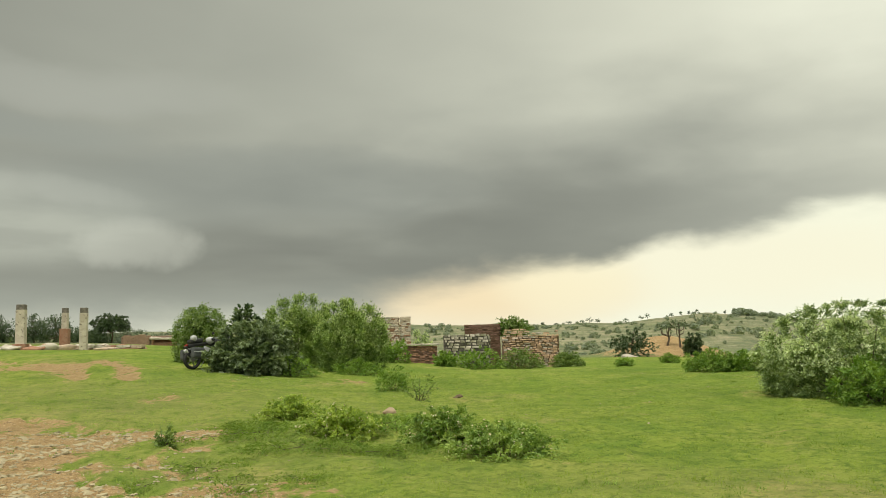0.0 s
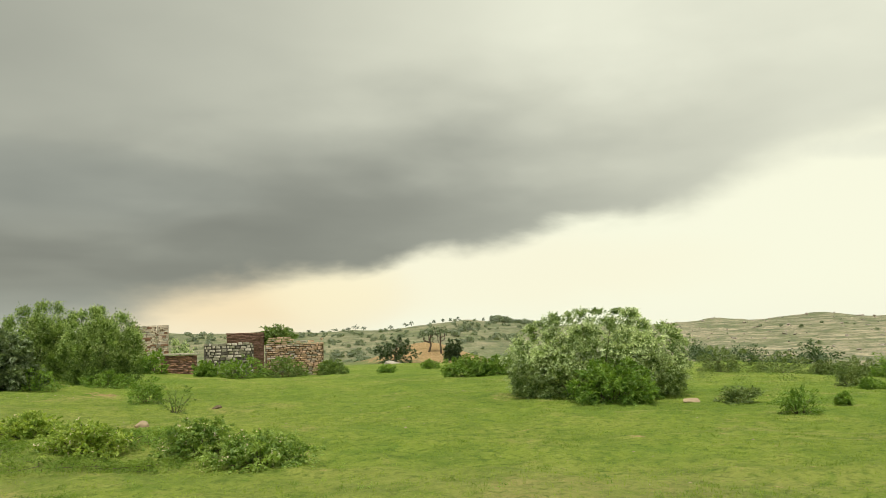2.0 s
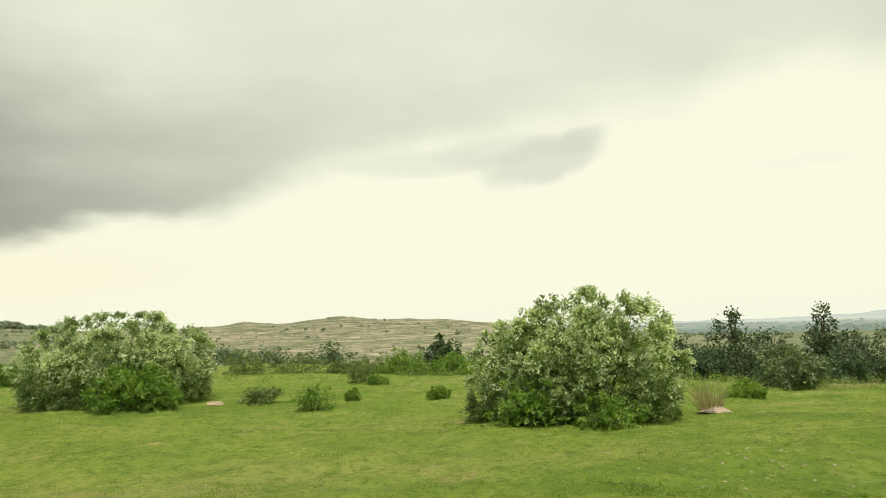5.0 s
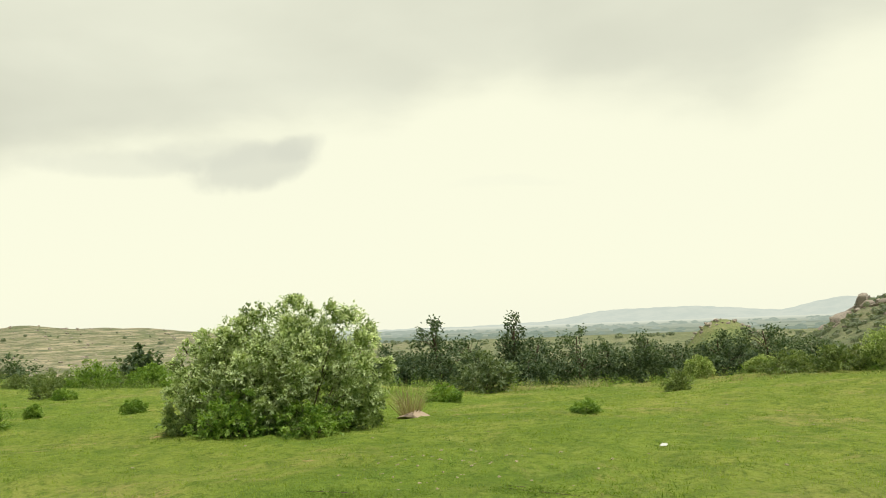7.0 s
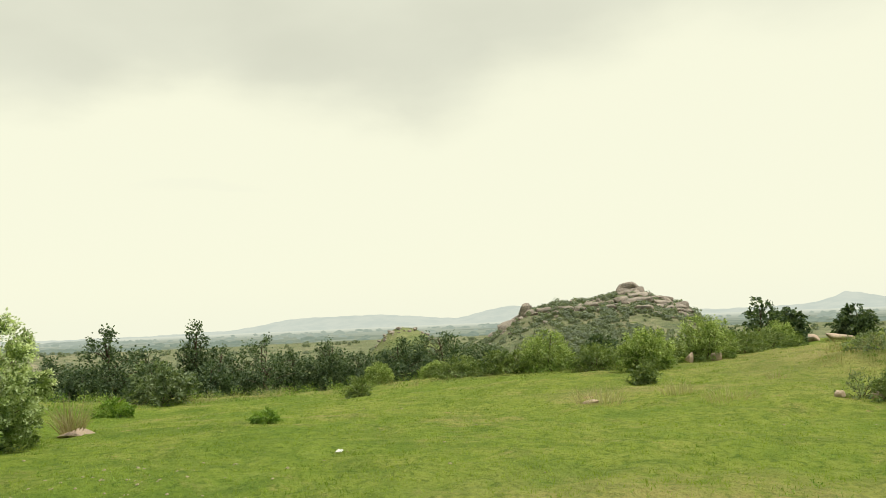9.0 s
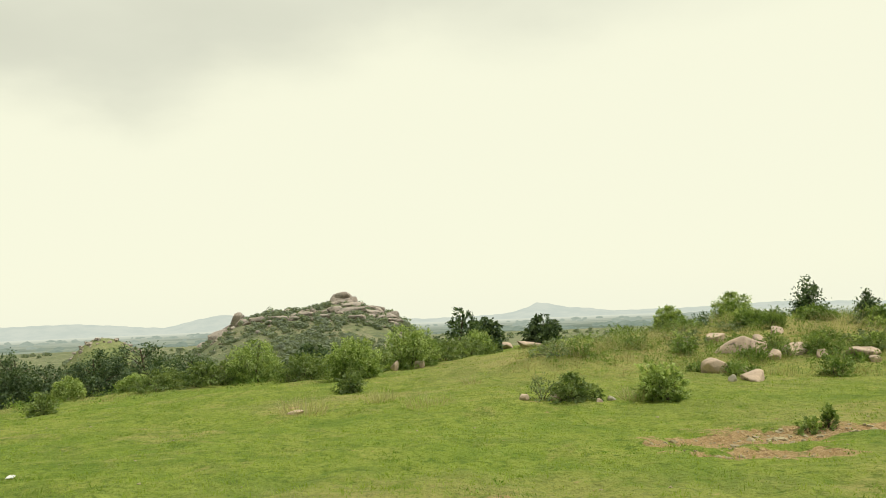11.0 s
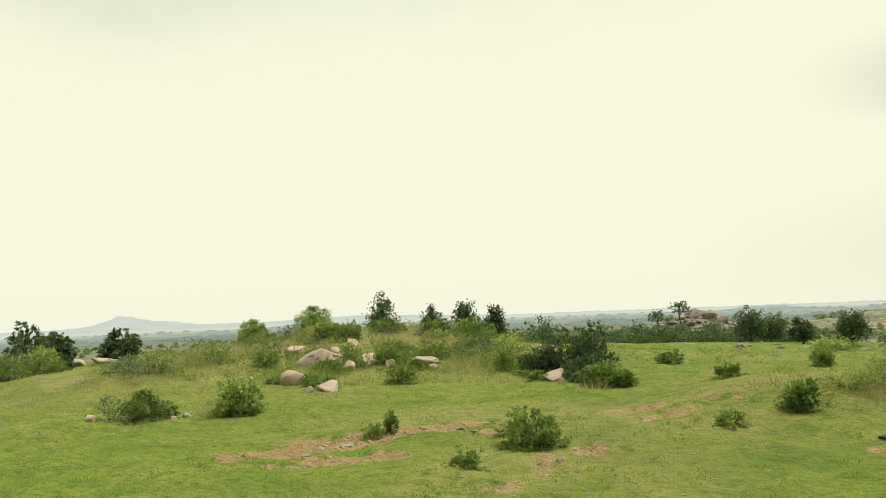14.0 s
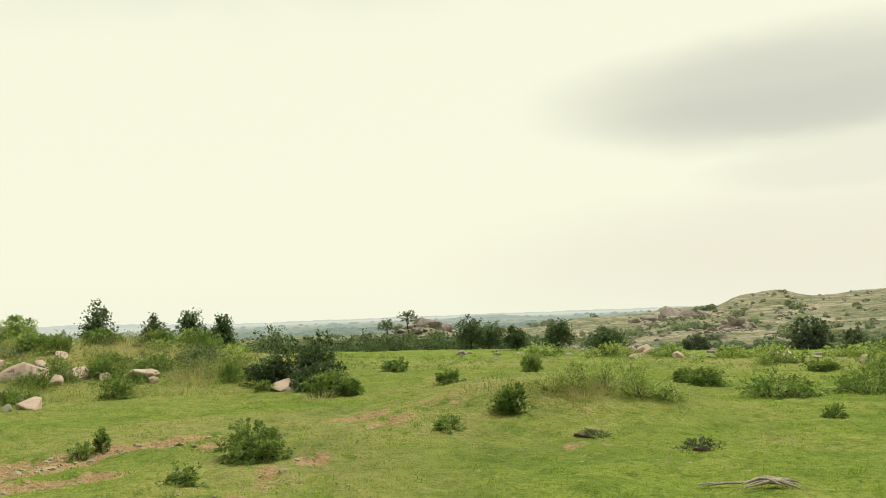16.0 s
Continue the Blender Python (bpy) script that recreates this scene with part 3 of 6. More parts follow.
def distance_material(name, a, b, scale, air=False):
    """Land kilometres off, a backdrop that glows; the moist air's haze is painted in."""
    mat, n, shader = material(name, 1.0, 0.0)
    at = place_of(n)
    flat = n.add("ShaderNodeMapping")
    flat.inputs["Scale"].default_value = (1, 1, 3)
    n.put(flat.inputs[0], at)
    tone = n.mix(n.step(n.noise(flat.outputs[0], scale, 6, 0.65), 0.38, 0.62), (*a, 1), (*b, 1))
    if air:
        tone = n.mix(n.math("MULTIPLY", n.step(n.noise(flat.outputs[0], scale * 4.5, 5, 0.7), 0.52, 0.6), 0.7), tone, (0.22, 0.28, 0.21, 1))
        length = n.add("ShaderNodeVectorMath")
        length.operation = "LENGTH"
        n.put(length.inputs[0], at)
        # painted haze: the glowing tone pales with distance
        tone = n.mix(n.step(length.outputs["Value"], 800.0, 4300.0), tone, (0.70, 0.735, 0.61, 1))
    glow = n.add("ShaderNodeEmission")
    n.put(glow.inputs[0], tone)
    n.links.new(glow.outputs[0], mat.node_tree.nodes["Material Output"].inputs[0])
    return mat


# ---- mesh helpers ----
def mesh_of(name, verts, faces, mat, smooth_faces=False):
    """A mesh from arrays of vertices and of triangles or quads."""
    verts, faces = np.asarray(verts, np.float32), np.asarray(faces, np.int32)
    me = bpy.data.meshes.new(name)
    me.vertices.add(len(verts))
    me.vertices.foreach_set("co", verts.ravel())
    k = faces.shape[1]
    me.loops.add(faces.size)
    me.loops.foreach_set("vertex_index", faces.ravel())
    me.polygons.add(len(faces))
    me.polygons.foreach_set("loop_start", np.arange(len(faces), dtype=np.int32) * k)
    me.polygons.foreach_set("use_smooth", np.full(len(faces), smooth_faces))
    me.materials.append(mat)
    me.update(calc_edges=True)
    return me


def part(name, data, mat, parent, label=""):
    """Links a mesh, or a bmesh, as one part under a thing."""
    if isinstance(data, bmesh.types.BMesh):
        me = bpy.data.meshes.new(name)
        data.to_mesh(me)
        data.free()
        me.materials.append(mat)
        data = me
    ob = new(name, data)
    ob.parent = parent
    return tagged(ob, label)


def thing(name, m, label, category, group="", kind=""):
    ob = new(name)
    ob.empty_display_size = 0.1
    ob.matrix_world = m
    return tagged(ob, label, category, group, kind)


def on_ground(x, y, turn=0.0, sink=0.0, size=(1, 1, 1)):
    return Matrix.LocRotScale((x, y, float(height(x, y)) - sink), Euler((0, 0, radians(turn))), size)


def box(bm, m, sx, sy, sz, bevel=0.0):
    """A box with its foot at the origin of m."""
    made = bmesh.ops.create_cube(bm, size=1.0, matrix=m @ Matrix.Translation((0, 0, sz / 2)) @ Matrix.Diagonal((sx, sy, sz, 1)))
    if bevel:
        edges = list({e for v in made["verts"] for e in v.link_edges})
        bmesh.ops.bevel(bm, geom=edges, offset=bevel, segments=2, affect="EDGES", profile=0.6)
    return bm


def tube(points, radii, sides=6):
    """Vertices and quads of a tapered tube along points."""
    points = np.asarray(points, float)
    ways = np.gradient(points, axis=0)
    ways /= np.linalg.norm(ways, axis=1)[:, None] + 1e-9
    helper = np.where(np.abs(ways[:, 2:]) > 0.9, [[1.0, 0, 0]], [[0, 0, 1.0]])
    u = np.cross(ways, helper)
    u /= np.linalg.norm(u, axis=1)[:, None] + 1e-9
    v = np.cross(ways, u)
    a = np.arange(sides) * 2 * np.pi / sides
    ring = u[:, None] * np.cos(a)[None, :, None] + v[:, None] * np.sin(a)[None, :, None]
    verts = (points[:, None] + ring * np.asarray(radii)[:, None, None]).reshape(-1, 3)
    faces = [(i * sides + j, i * sides + (j + 1) % sides, (i + 1) * sides + (j + 1) % sides, (i + 1) * sides + j) for i in range(len(points) - 1) for j in range(sides)]
    return verts, np.array(faces)


def joined(pieces):
    """Several (vertices, faces) as one."""
    verts, faces, n = [], [], 0
    for v, f in pieces:
        verts.append(v)
        faces.append(np.asarray(f) + n)
        n += len(v)
    return np.concatenate(verts), np.concatenate(faces)


def unit(v):
    return v / (np.linalg.norm(v, axis=-1, keepdims=True) + 1e-9)


def leaf_arrays(base, way, normal, length, width):
    """Folded leaves: two triangles each about a midrib."""
    way = unit(way)
    side = unit(np.cross(way, normal))
    normal = np.cross(side, way)
    length, width = np.broadcast_to(length, len(base))[:, None], np.broadcast_to(width, len(base))[:, None]
    mid = base + way * length * 0.45
    verts = np.stack([base, mid + side * width / 2 + normal * width * 0.22, base + way * length - normal * length * 0.08, mid - side * width / 2 + normal * width * 0.22], 1)
    n = np.arange(len(base))[:, None] * 4
    faces = np.concatenate([n + [0, 1, 2], n + [0, 2, 3]], 0)
    return verts.reshape(-1, 3), faces


def shoots(rng, w, d, h, count, per, leaf, lo=0.0, spread=0.25, trunk=0.0, droop=0.1, lumps=0.32, tuft=0.6, wide_at=0.3, lobes=0, lobe=0.0, loose=0.2, sprig=0.1, dome=2.3, plume=1.0):
    """Twigs gathered into rounded sprays that fill a bush's or crown's outline, with leaves along each twig.
    trunk: the height from which limbs start, as a part of h; lo: the outline's lowest part; lobes: the number of sprays."""
    lobes = lobes or int(np.clip(count / 8, 12, 70))
    tall = h - lo
    size = lobe or float(np.clip(1.25 / lobes**0.42, 0.18, 0.6))
    # the sprays' middles, spread evenly over the outline; every third lies deeper and fills the inside
    k = np.arange(lobes)
    az = k * 2.39996 + rng.uniform(0, 6.28) + rng.normal(0, 0.25, lobes)
    s = np.clip((k + 0.5) / lobes + rng.normal(0, 0.25 / lobes**0.5, lobes), 0.02, 1)
    up = np.where(s > wide_at, 1 - ((s - wide_at) / (1 - wide_at)) ** dome, 1 - 0.35 * ((wide_at - s) / wide_at) ** 2)
    c = np.sqrt(np.clip(up, 0.0, 1))
    rad = size * rng.uniform(0.7, 1.25, lobes) * np.where(k % 3 == 2, 2.1, 1.0)
    keep_in = (1 - 0.75 * rad) * np.where(k % 3 == 2, 0.72, 1.0) * (1 + lumps * rng.normal(0, 0.5, lobes))
    mid = np.stack([np.cos(az) * c * w / 2 * keep_in, np.sin(az) * c * d / 2 * keep_in, lo + tall * np.clip(s * (1 - 0.5 * rad) * np.where(k % 3 == 2, 0.8, 1.0) * (1 + 0.35 * lumps * rng.normal(0, 0.6, lobes)), 0.04, 0.96)], 1)
    ball = np.stack([rad * w / 2, rad * d / 2, rad * tall * (0.62 if not trunk else 0.5)], 1)
    # upright plumes: narrower and taller sprays
    ball = np.where((k % 3 == 2)[:, None], ball, ball * [plume**-0.6, plume**-0.6, plume])
    own = rng.choice(lobes, count, p=rad**1.5 / (rad**1.5).sum())
    outward = unit(mid[own] * [1, 1, 0] + [0, 0, 0.35 * h])
    u = unit(rng.normal(0, 1, (count, 3)) + outward * 0.75)
    tip = mid[own] + u * ball[own] * (rng.uniform(0.72, 1.12, (count, 1)) + 0.5 * (rng.uniform(0, 1, (count, 1)) < sprig))
    tip[:, 2] = np.maximum(tip[:, 2], lo + 0.02 * h)
    tip[:, 2] = np.where(tip[:, 2] > 0.97 * h, 0.97 * h + 0.35 * (tip[:, 2] - 0.97 * h), tip[:, 2])
    root = mid[own] - outward * ball[own] * 0.35
    root[:, 2] = np.maximum(root[:, 2], lo)
    bend = (root + tip) / 2 + [0, 0, 0.05 * h]
    t = 1 - tuft * rng.uniform(0, 1, (count, per)) ** 1.3
    t[:, 0] = 1.0
    t_ = t[:, :, None]
    on = (1 - t_) ** 2 * root[:, None] + 2 * t_ * (1 - t_) * bend[:, None] + t_**2 * tip[:, None]
    along = unit(2 * (1 - t_) * (bend - root)[:, None] + 2 * t_ * (tip - bend)[:, None])
    way = unit(along * 0.6 + u[:, None] * 0.45 + rng.normal(0, 0.55, on.shape)) - [0, 0, droop]
    normal = unit(rng.normal(0, 0.45, on.shape) + u[:, None] * 0.6 + [0, 0, 0.8])
    long = leaf * rng.uniform(0.6, 1.25, (count, per))
    on = on + rng.normal(0, leaf * loose, on.shape)
    keep = on[..., 2].ravel() > 0.01
    # how pale each leaf is: most at shoot ends and higher up, on some sprays more than on others
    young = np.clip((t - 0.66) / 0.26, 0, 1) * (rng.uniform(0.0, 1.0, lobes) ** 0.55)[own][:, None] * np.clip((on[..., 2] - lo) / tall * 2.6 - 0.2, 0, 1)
    leaves = (on.reshape(-1, 3)[keep], way.reshape(-1, 3)[keep], normal.reshape(-1, 3)[keep], long.ravel()[keep], young.ravel()[keep])
    # limbs run from the foot, or the trunk, to each spray
    if trunk:
        foot = np.stack([0 * az, 0 * az, np.clip(mid[:, 2] - rng.uniform(0.1, 0.3, lobes) * h, trunk * h * 0.8, h * 0.8)], 1)
    else:
        foot = np.stack([mid[:, 0] * spread, mid[:, 1] * spread, 0 * az], 1)
    arch = (foot + mid) / 2 + np.stack([0 * az, 0 * az, (0.05 + 0.1 * rng.uniform(0, 1, lobes)) * h], 1)
    return leaves, (np.concatenate([foot, root]), np.concatenate([arch, bend]), np.concatenate([mid, tip]))


def stem_mesh(name, curves, picks, thick, mat, extra=()):
    root, bend, tip = curves
    pieces = list(extra)
    t = np.linspace(0, 1, 5)[:, None]
    for i in picks:
        line = (1 - t) ** 2 * root[i] + 2 * t * (1 - t) * bend[i] + t**2 * tip[i]
        pieces.append(tube(line, thick * np.linspace(1, 0.3, 5), 4))
    return mesh_of(name, *joined(pieces), mat, True)


def bush(name, x, y, w, h, mat, label, leaf=0.09, ratio=0.42, count=0, per=14, seed=0, depth=0.9, turn=0.0, group="", category="bush", sink=0.03, flowers=None, **more):
    """A bush that stands on the ground: stems and a crown of leaves."""
    rng = np.random.RandomState(seed or int(abs(x * 131 + y * 17)) % 9999 + 1)
    count = count or int(np.clip(26 * w * h / (leaf * leaf) / per / 4, 30, 900))
    if count < 900:
        count, leaf = int(count * 1.5), leaf * 0.85
    ob = thing(name, on_ground(x, y, turn, sink), label, category, group)
    leaves, curves = shoots(rng, w, w * depth, h + sink, count, per, leaf, **more)
    bough = len(curves[0]) - count
    part("branchwork", stem_mesh("branchwork", curves, list(range(bough))[:: max(1, bough // 24)] + list(bough + rng.permutation(count)[:10]), 0.003 + 0.005 * h, BARK), BARK, ob)
    base, way, normal, size, young = leaves
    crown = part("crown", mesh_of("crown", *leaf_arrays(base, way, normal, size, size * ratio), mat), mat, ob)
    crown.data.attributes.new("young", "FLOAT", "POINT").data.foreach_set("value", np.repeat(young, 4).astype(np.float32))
    if flowers:
        tips = curves[2][bough + rng.permutation(count)[:flowers]]
        tips = np.repeat(tips, 4, 0) + rng.normal(0, 0.02, (flowers * 4, 3)) + [0, 0, 0.02]
        heads = part("blossom", mesh_of("blossom", *leaf_arrays(tips, rng.normal(0, 1, tips.shape), rng.normal(0, 0.4, tips.shape) + [0, 0, 1], 0.032, 0.028), PETAL), PETAL, ob, "pale flower heads")
        tagged(heads, kind="stuff")
    return ob


def tree(name, x, y, w, h, mat, label, leaf=0.16, ratio=0.5, count=120, per=14, seed=0, lo=0.22, bare=0.18, turn=0.0, group="", **more):
    """A small tree: tapered trunk, limbs and an uneven crown."""
    rng = np.random.RandomState(seed or int(abs(x * 71 + y * 29)) % 9999 + 1)
    ob = thing(name, on_ground(x, y, turn, 0.05), label, "tree", group)
    leaves, curves = shoots(rng, w, w * 0.9, h, count, per, leaf, lo=lo * h, trunk=bare + 0.08, **{"lumps": 0.3, "wide_at": 0.35, **more})
    t = np.linspace(0, 1, 8)
    sway = np.stack([0.05 * w * np.sin(t * 4 + x), 0.05 * w * np.sin(t * 3 + y), 0.88 * h * t], 1)
    thick = 0.03 * h * (1 - 0.85 * t) + 0.008
    part("trunk", stem_mesh("trunk", curves, range(len(curves[0]) - count), 0.007 * h, BARK, [tube(sway, thick, 7)]), BARK, ob)
    base, way, normal, size, _ = leaves
    part("crown", mesh_of("crown", *leaf_arrays(base, way, normal, size, size * ratio), mat), mat, ob)
    return ob


def rock_mesh(name, w, d, h, mat, seed, rough=0.11, detail=4, cuts=11, square=0.85):
    """A weathered boulder: a lumpy body with a few broken planes, its foot at the origin."""
    rng = np.random.RandomState(seed)
    bm = bmesh.new()
    bmesh.ops.create_icosphere(bm, subdivisions=detail, radius=1.0)
    co = np.array([v.co[:] for v in bm.verts])
    co = np.sign(co) * np.abs(co) ** square
    phase = rng.uniform(0, 6.28, (5, 3))
    freq = rng.normal(0, 1.0, (5, 3)) * np.array([1.3, 2.1, 3.4, 5.2, 8.0])[:, None]
    lump = sum(np.sin(co @ freq[k] + phase[k, 0] + 1.5 * np.sin(co[:, ::-1] @ freq[k] * 0.7 + phase[k, 1])) * (1.0 / (1 + 0.8 * k)) for k in range(5))
    co = co * (1 + rough * lump[:, None])
    for _ in range(cuts):
        cut = unit(rng.normal(0, 1, 3) + [0, 0, 0.2])
        over = np.maximum(co @ cut - rng.uniform(0.45, 0.85), 0)
        co = co - 0.85 * over[:, None] * cut
    co *= np.array([w / 2, d / 2, h * 0.5]) / np.abs(co).max(0)
    co[:, 2] += h * 0.4
    for v, c in zip(bm.verts, co):
        v.co = c
    me = bpy.data.meshes.new(name)
    bm.to_mesh(me)
    bm.free()
    me.polygons.foreach_set("use_smooth", np.full(len(me.polygons), True))
    me.materials.append(mat)
    return me


def rock(name, x, y, w, h, mat, label, seed, depth=0.8, turn=0.0, category="rock", group="", **more):
    ob = new(name, rock_mesh(name, w, w * depth, 1.45 * h, mat, seed, **more))
    ob.matrix_world = on_ground(x, y, turn, 0.42 * h) @ pose(0, 0, 0, 6 * math.sin(seed * 1.7), 6 * math.cos(seed * 2.3), 0)
    return tagged(ob, label, category, group)


# ---- the ground: one sheet from underfoot to the far side of the valley ----
def build_ground():
    az = np.r_[np.arange(-34, 184, 0.44), np.arange(184, 326, 3.0)]
    r = np.r_[0.0, np.exp(np.linspace(math.log(0.8), math.log(5.5), 14)), np.exp(np.linspace(math.log(5.7), math.log(60), 140)), np.exp(np.linspace(math.log(61), math.log(1150), 105))]
    grid_r, grid_a = np.meshgrid(r, np.radians(az), indexing="ij")
    x, y = grid_r * np.sin(grid_a), grid_r * np.cos(grid_a)
    z = height(x, y)
    verts = np.stack([x, y, z], -1).reshape(-1, 3)
    m, k = len(az), len(r)
    i, j = np.meshgrid(np.arange(k - 1), np.arange(m), indexing="ij")
    nxt = (j + 1) % m
    faces = np.stack([i * m + j, (i + 1) * m + j, (i + 1) * m + nxt, i * m + nxt], -1).reshape(-1, 4)[:, ::-1]
    me = mesh_of("ground", verts, faces, ground_material(), True)
    me.attributes.new("dirt", "FLOAT", "POINT").data.foreach_set("value", worn_at(x, y).ravel().astype(np.float32))
    deg = np.degrees(grid_a)
    # parched, rank ground: the mound, the hummock and the rim
    parched = np.zeros_like(x)
    for a, d, across, along, much in ((119, 25, 5.0, 5.0, 1.2), (130, 25, 4.8, 4.6, 1.1), (115, 22, 3.4, 2.2, 1.2), (156, 13, 1.8, 1.2, 0.8), (74, 27, 9.0, 1.6, 1.0), (92, 25, 5.0, 1.0, 0.8), (100, 17, 1.8, 0.5, 0.8), (152, 26, 3.5, 2.5, 0.8), (172, 26, 5.0, 3.0, 0.8),
                                      (-22, 18, 4.0, 2.5, 0.45), (-19, 11, 2.6, 1.6, 0.3), (-25, 23, 4.0, 3.0, 0.4), (141, 10.5, 1.2, 2.5, 0.7), (149, 11.5, 2.0, 1.5, 0.5), (138, 13, 3.0, 1.0, 0.6), (155, 17, 3.0, 2.0, 0.5), (108, 7.8, 2.0, 0.7, 0.5), (24, 9, 3.0, 1.0, 0.35)):
        ca, sa = math.cos(math.radians(a)), math.sin(math.radians(a))
        parched = np.maximum(parched, much * np.exp(-0.6 * (((x * sa + y * ca - d) / along) ** 2 + ((x * ca - y * sa) / across) ** 2)))
    me.attributes.new("bleached", "FLOAT", "POINT").data.foreach_set("value", parched.ravel().astype(np.float32))
    stony = np.clip(smooth(26, 33, deg) - smooth(58, 66, deg) + smooth(140, 150, deg) - smooth(200, 220, deg) + 0.25 * (smooth(86, 90, deg) - smooth(102, 106, deg)), 0, 1)
    stony = smooth(48, 110, grid_r) * (0.5 + 0.5 * np.maximum(stony, 0.45 * (1 - smooth(26, 40, np.abs(deg)))))
    # green fields in the valley below the wood
    stony = stony * (1 - 0.36 * (smooth(56, 66, deg) - smooth(87, 90, deg)) * smooth(110, 160, grid_r) * (1 - smooth(420, 600, grid_r)))
    me.attributes.new("rock", "FLOAT", "POINT").data.foreach_set("value", stony.ravel().astype(np.float32))
    tagged(new("ground", me), "green grazed grassland with worn earth patches", "ground", kind="structure")


build_ground()


# ---- the distance: hazy plain and far hills ----
# azimuth and elevation angle of the far skyline
SKYLINE = [(-60, -0.6), (55, -0.55), (66, -0.62), (72, -0.5), (75.7, 0.06), (78, 0.12), (81, 0.14), (83, 0.0), (86.7, -0.34), (88.6, 0.06), (90.1, 0.36), (92.4, 0.16), (96, -0.1),
           (104, -0.46), (107, -0.42), (109.2, -0.28), (110.2, 0.0), (110.9, 0.3), (111.6, 0.2), (113, -0.08), (114.5, -0.2), (116, -0.44), (121, -0.4), (126.5, -0.24), (130, -0.4), (136, -0.6), (300, -0.6)]


def build_distance():
    az = np.arange(-180, 180, 0.5)
    rings = np.array([1050, 1200, 1500, 1900, 2400, 3000, 3700, 4400])
    drop = np.array([-31.5, -32, -34, -37, -40, -44, -48, -51])
    a = np.radians(az)
    verts = np.concatenate([np.stack([d * np.sin(a), d * np.cos(a), 0 * a + z], 1) for d, z in zip(rings, drop)])
    m = len(az)
    faces = np.array([(i * m + j, i * m + (j + 1) % m, (i + 1) * m + (j + 1) % m, (i + 1) * m + j) for i in range(len(rings) - 1) for j in range(m)])
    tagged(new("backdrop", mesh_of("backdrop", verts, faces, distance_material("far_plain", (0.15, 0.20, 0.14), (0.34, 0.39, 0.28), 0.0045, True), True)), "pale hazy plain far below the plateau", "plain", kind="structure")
    fine = np.arange(-60, 200, 0.1)
    b = np.radians(fine)
    # both ranges glow in tones with haze mixed in, the farther one more
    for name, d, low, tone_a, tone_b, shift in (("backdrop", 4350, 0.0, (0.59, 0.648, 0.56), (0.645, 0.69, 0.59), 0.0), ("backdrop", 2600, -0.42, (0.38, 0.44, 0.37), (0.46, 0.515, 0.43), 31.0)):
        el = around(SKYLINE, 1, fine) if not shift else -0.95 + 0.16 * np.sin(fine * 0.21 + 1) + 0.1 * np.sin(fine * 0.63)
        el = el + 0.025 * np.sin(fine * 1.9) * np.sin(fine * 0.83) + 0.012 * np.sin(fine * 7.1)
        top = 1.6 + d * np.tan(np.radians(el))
        back = d + 180
        verts = np.concatenate([np.stack([(d - 260) * np.sin(b), (d - 260) * np.cos(b), 0 * b - 60], 1), np.stack([d * np.sin(b), d * np.cos(b), top], 1), np.stack([back * np.sin(b), back * np.cos(b), 0 * b - 60], 1)])
        n = len(fine)
        faces = np.array([(i * n + j, i * n + j + 1, (i + 1) * n + j + 1, (i + 1) * n + j) for i in range(2) for j in range(n - 1)])
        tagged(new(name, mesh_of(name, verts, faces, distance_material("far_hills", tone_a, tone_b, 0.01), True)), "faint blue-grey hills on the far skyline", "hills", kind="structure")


build_distance()

# ---- ruined brick buildings beyond the grass ----
def coursed_wall(ob, length, thick, tall, unit_l, unit_h, mats, rng, broken=0.0, piece="stone", jitter=0.012, proud=0.02, core=MORTAR):
    """Courses of separate blocks on both faces of a mortar core; the top course is broken."""
    bm = bmesh.new()
    box(bm, Matrix.Identity(4), length - 0.06, thick - 0.06 - 2 * proud, tall * (1 - 1.2 * broken) - 0.05)
    part("core", bm, core, ob)
    shapes = {}
    for mat in mats:
        for k in range(3):
            b = bmesh.new()
            box(b, Matrix.Translation((0, 0, -0.5)), 1, 1, 1)
            for v in b.verts:
                v.co += Vector(rng.uniform(-0.06, 0.06, 3))
            me = bpy.data.meshes.new(piece)
            b.to_mesh(me)
            b.free()
            me.materials.append(mat)
            shapes[mat.name, k] = me
    rows = int(tall / unit_h)
    for i in range(rows):
        z = (i + 0.5) * unit_h
        x = -length / 2 - unit_l * rng.uniform(0, 1)
        while x < length / 2 - 0.02:
            w = unit_l * rng.uniform(0.6, 1.35 if jitter > 0.02 else 1.1)
            a, b = max(x, -length / 2 + rng.uniform(0, 3 * jitter)), min(x + w, length / 2 - rng.uniform(0, 3 * jitter))
            x += w
            mid = (a + b) / 2
            limit = tall * (1 - broken * (0.5 + 0.5 * math.sin(mid * 2.3 + tall * 3) + 0.25 * math.sin(mid * 7)))
            if b - a < 0.05 or z > limit:
                continue
            mat = mats[int(rng.uniform(0, len(mats)))]
            stone = new(piece, shapes[mat.name, rng.randint(3)])
            stone.parent = ob
            off = rng.uniform(-proud, proud)
            stone.matrix_local = Matrix.LocRotScale((mid, off, z + rng.uniform(-jitter, jitter) * 0.5), Euler((0, rng.uniform(-1, 1) * jitter * 1.6, rng.uniform(-0.05, 0.05))), (b - a - jitter * 1.3, thick, unit_h * rng.uniform(0.8, 1.08) - jitter * 0.7))


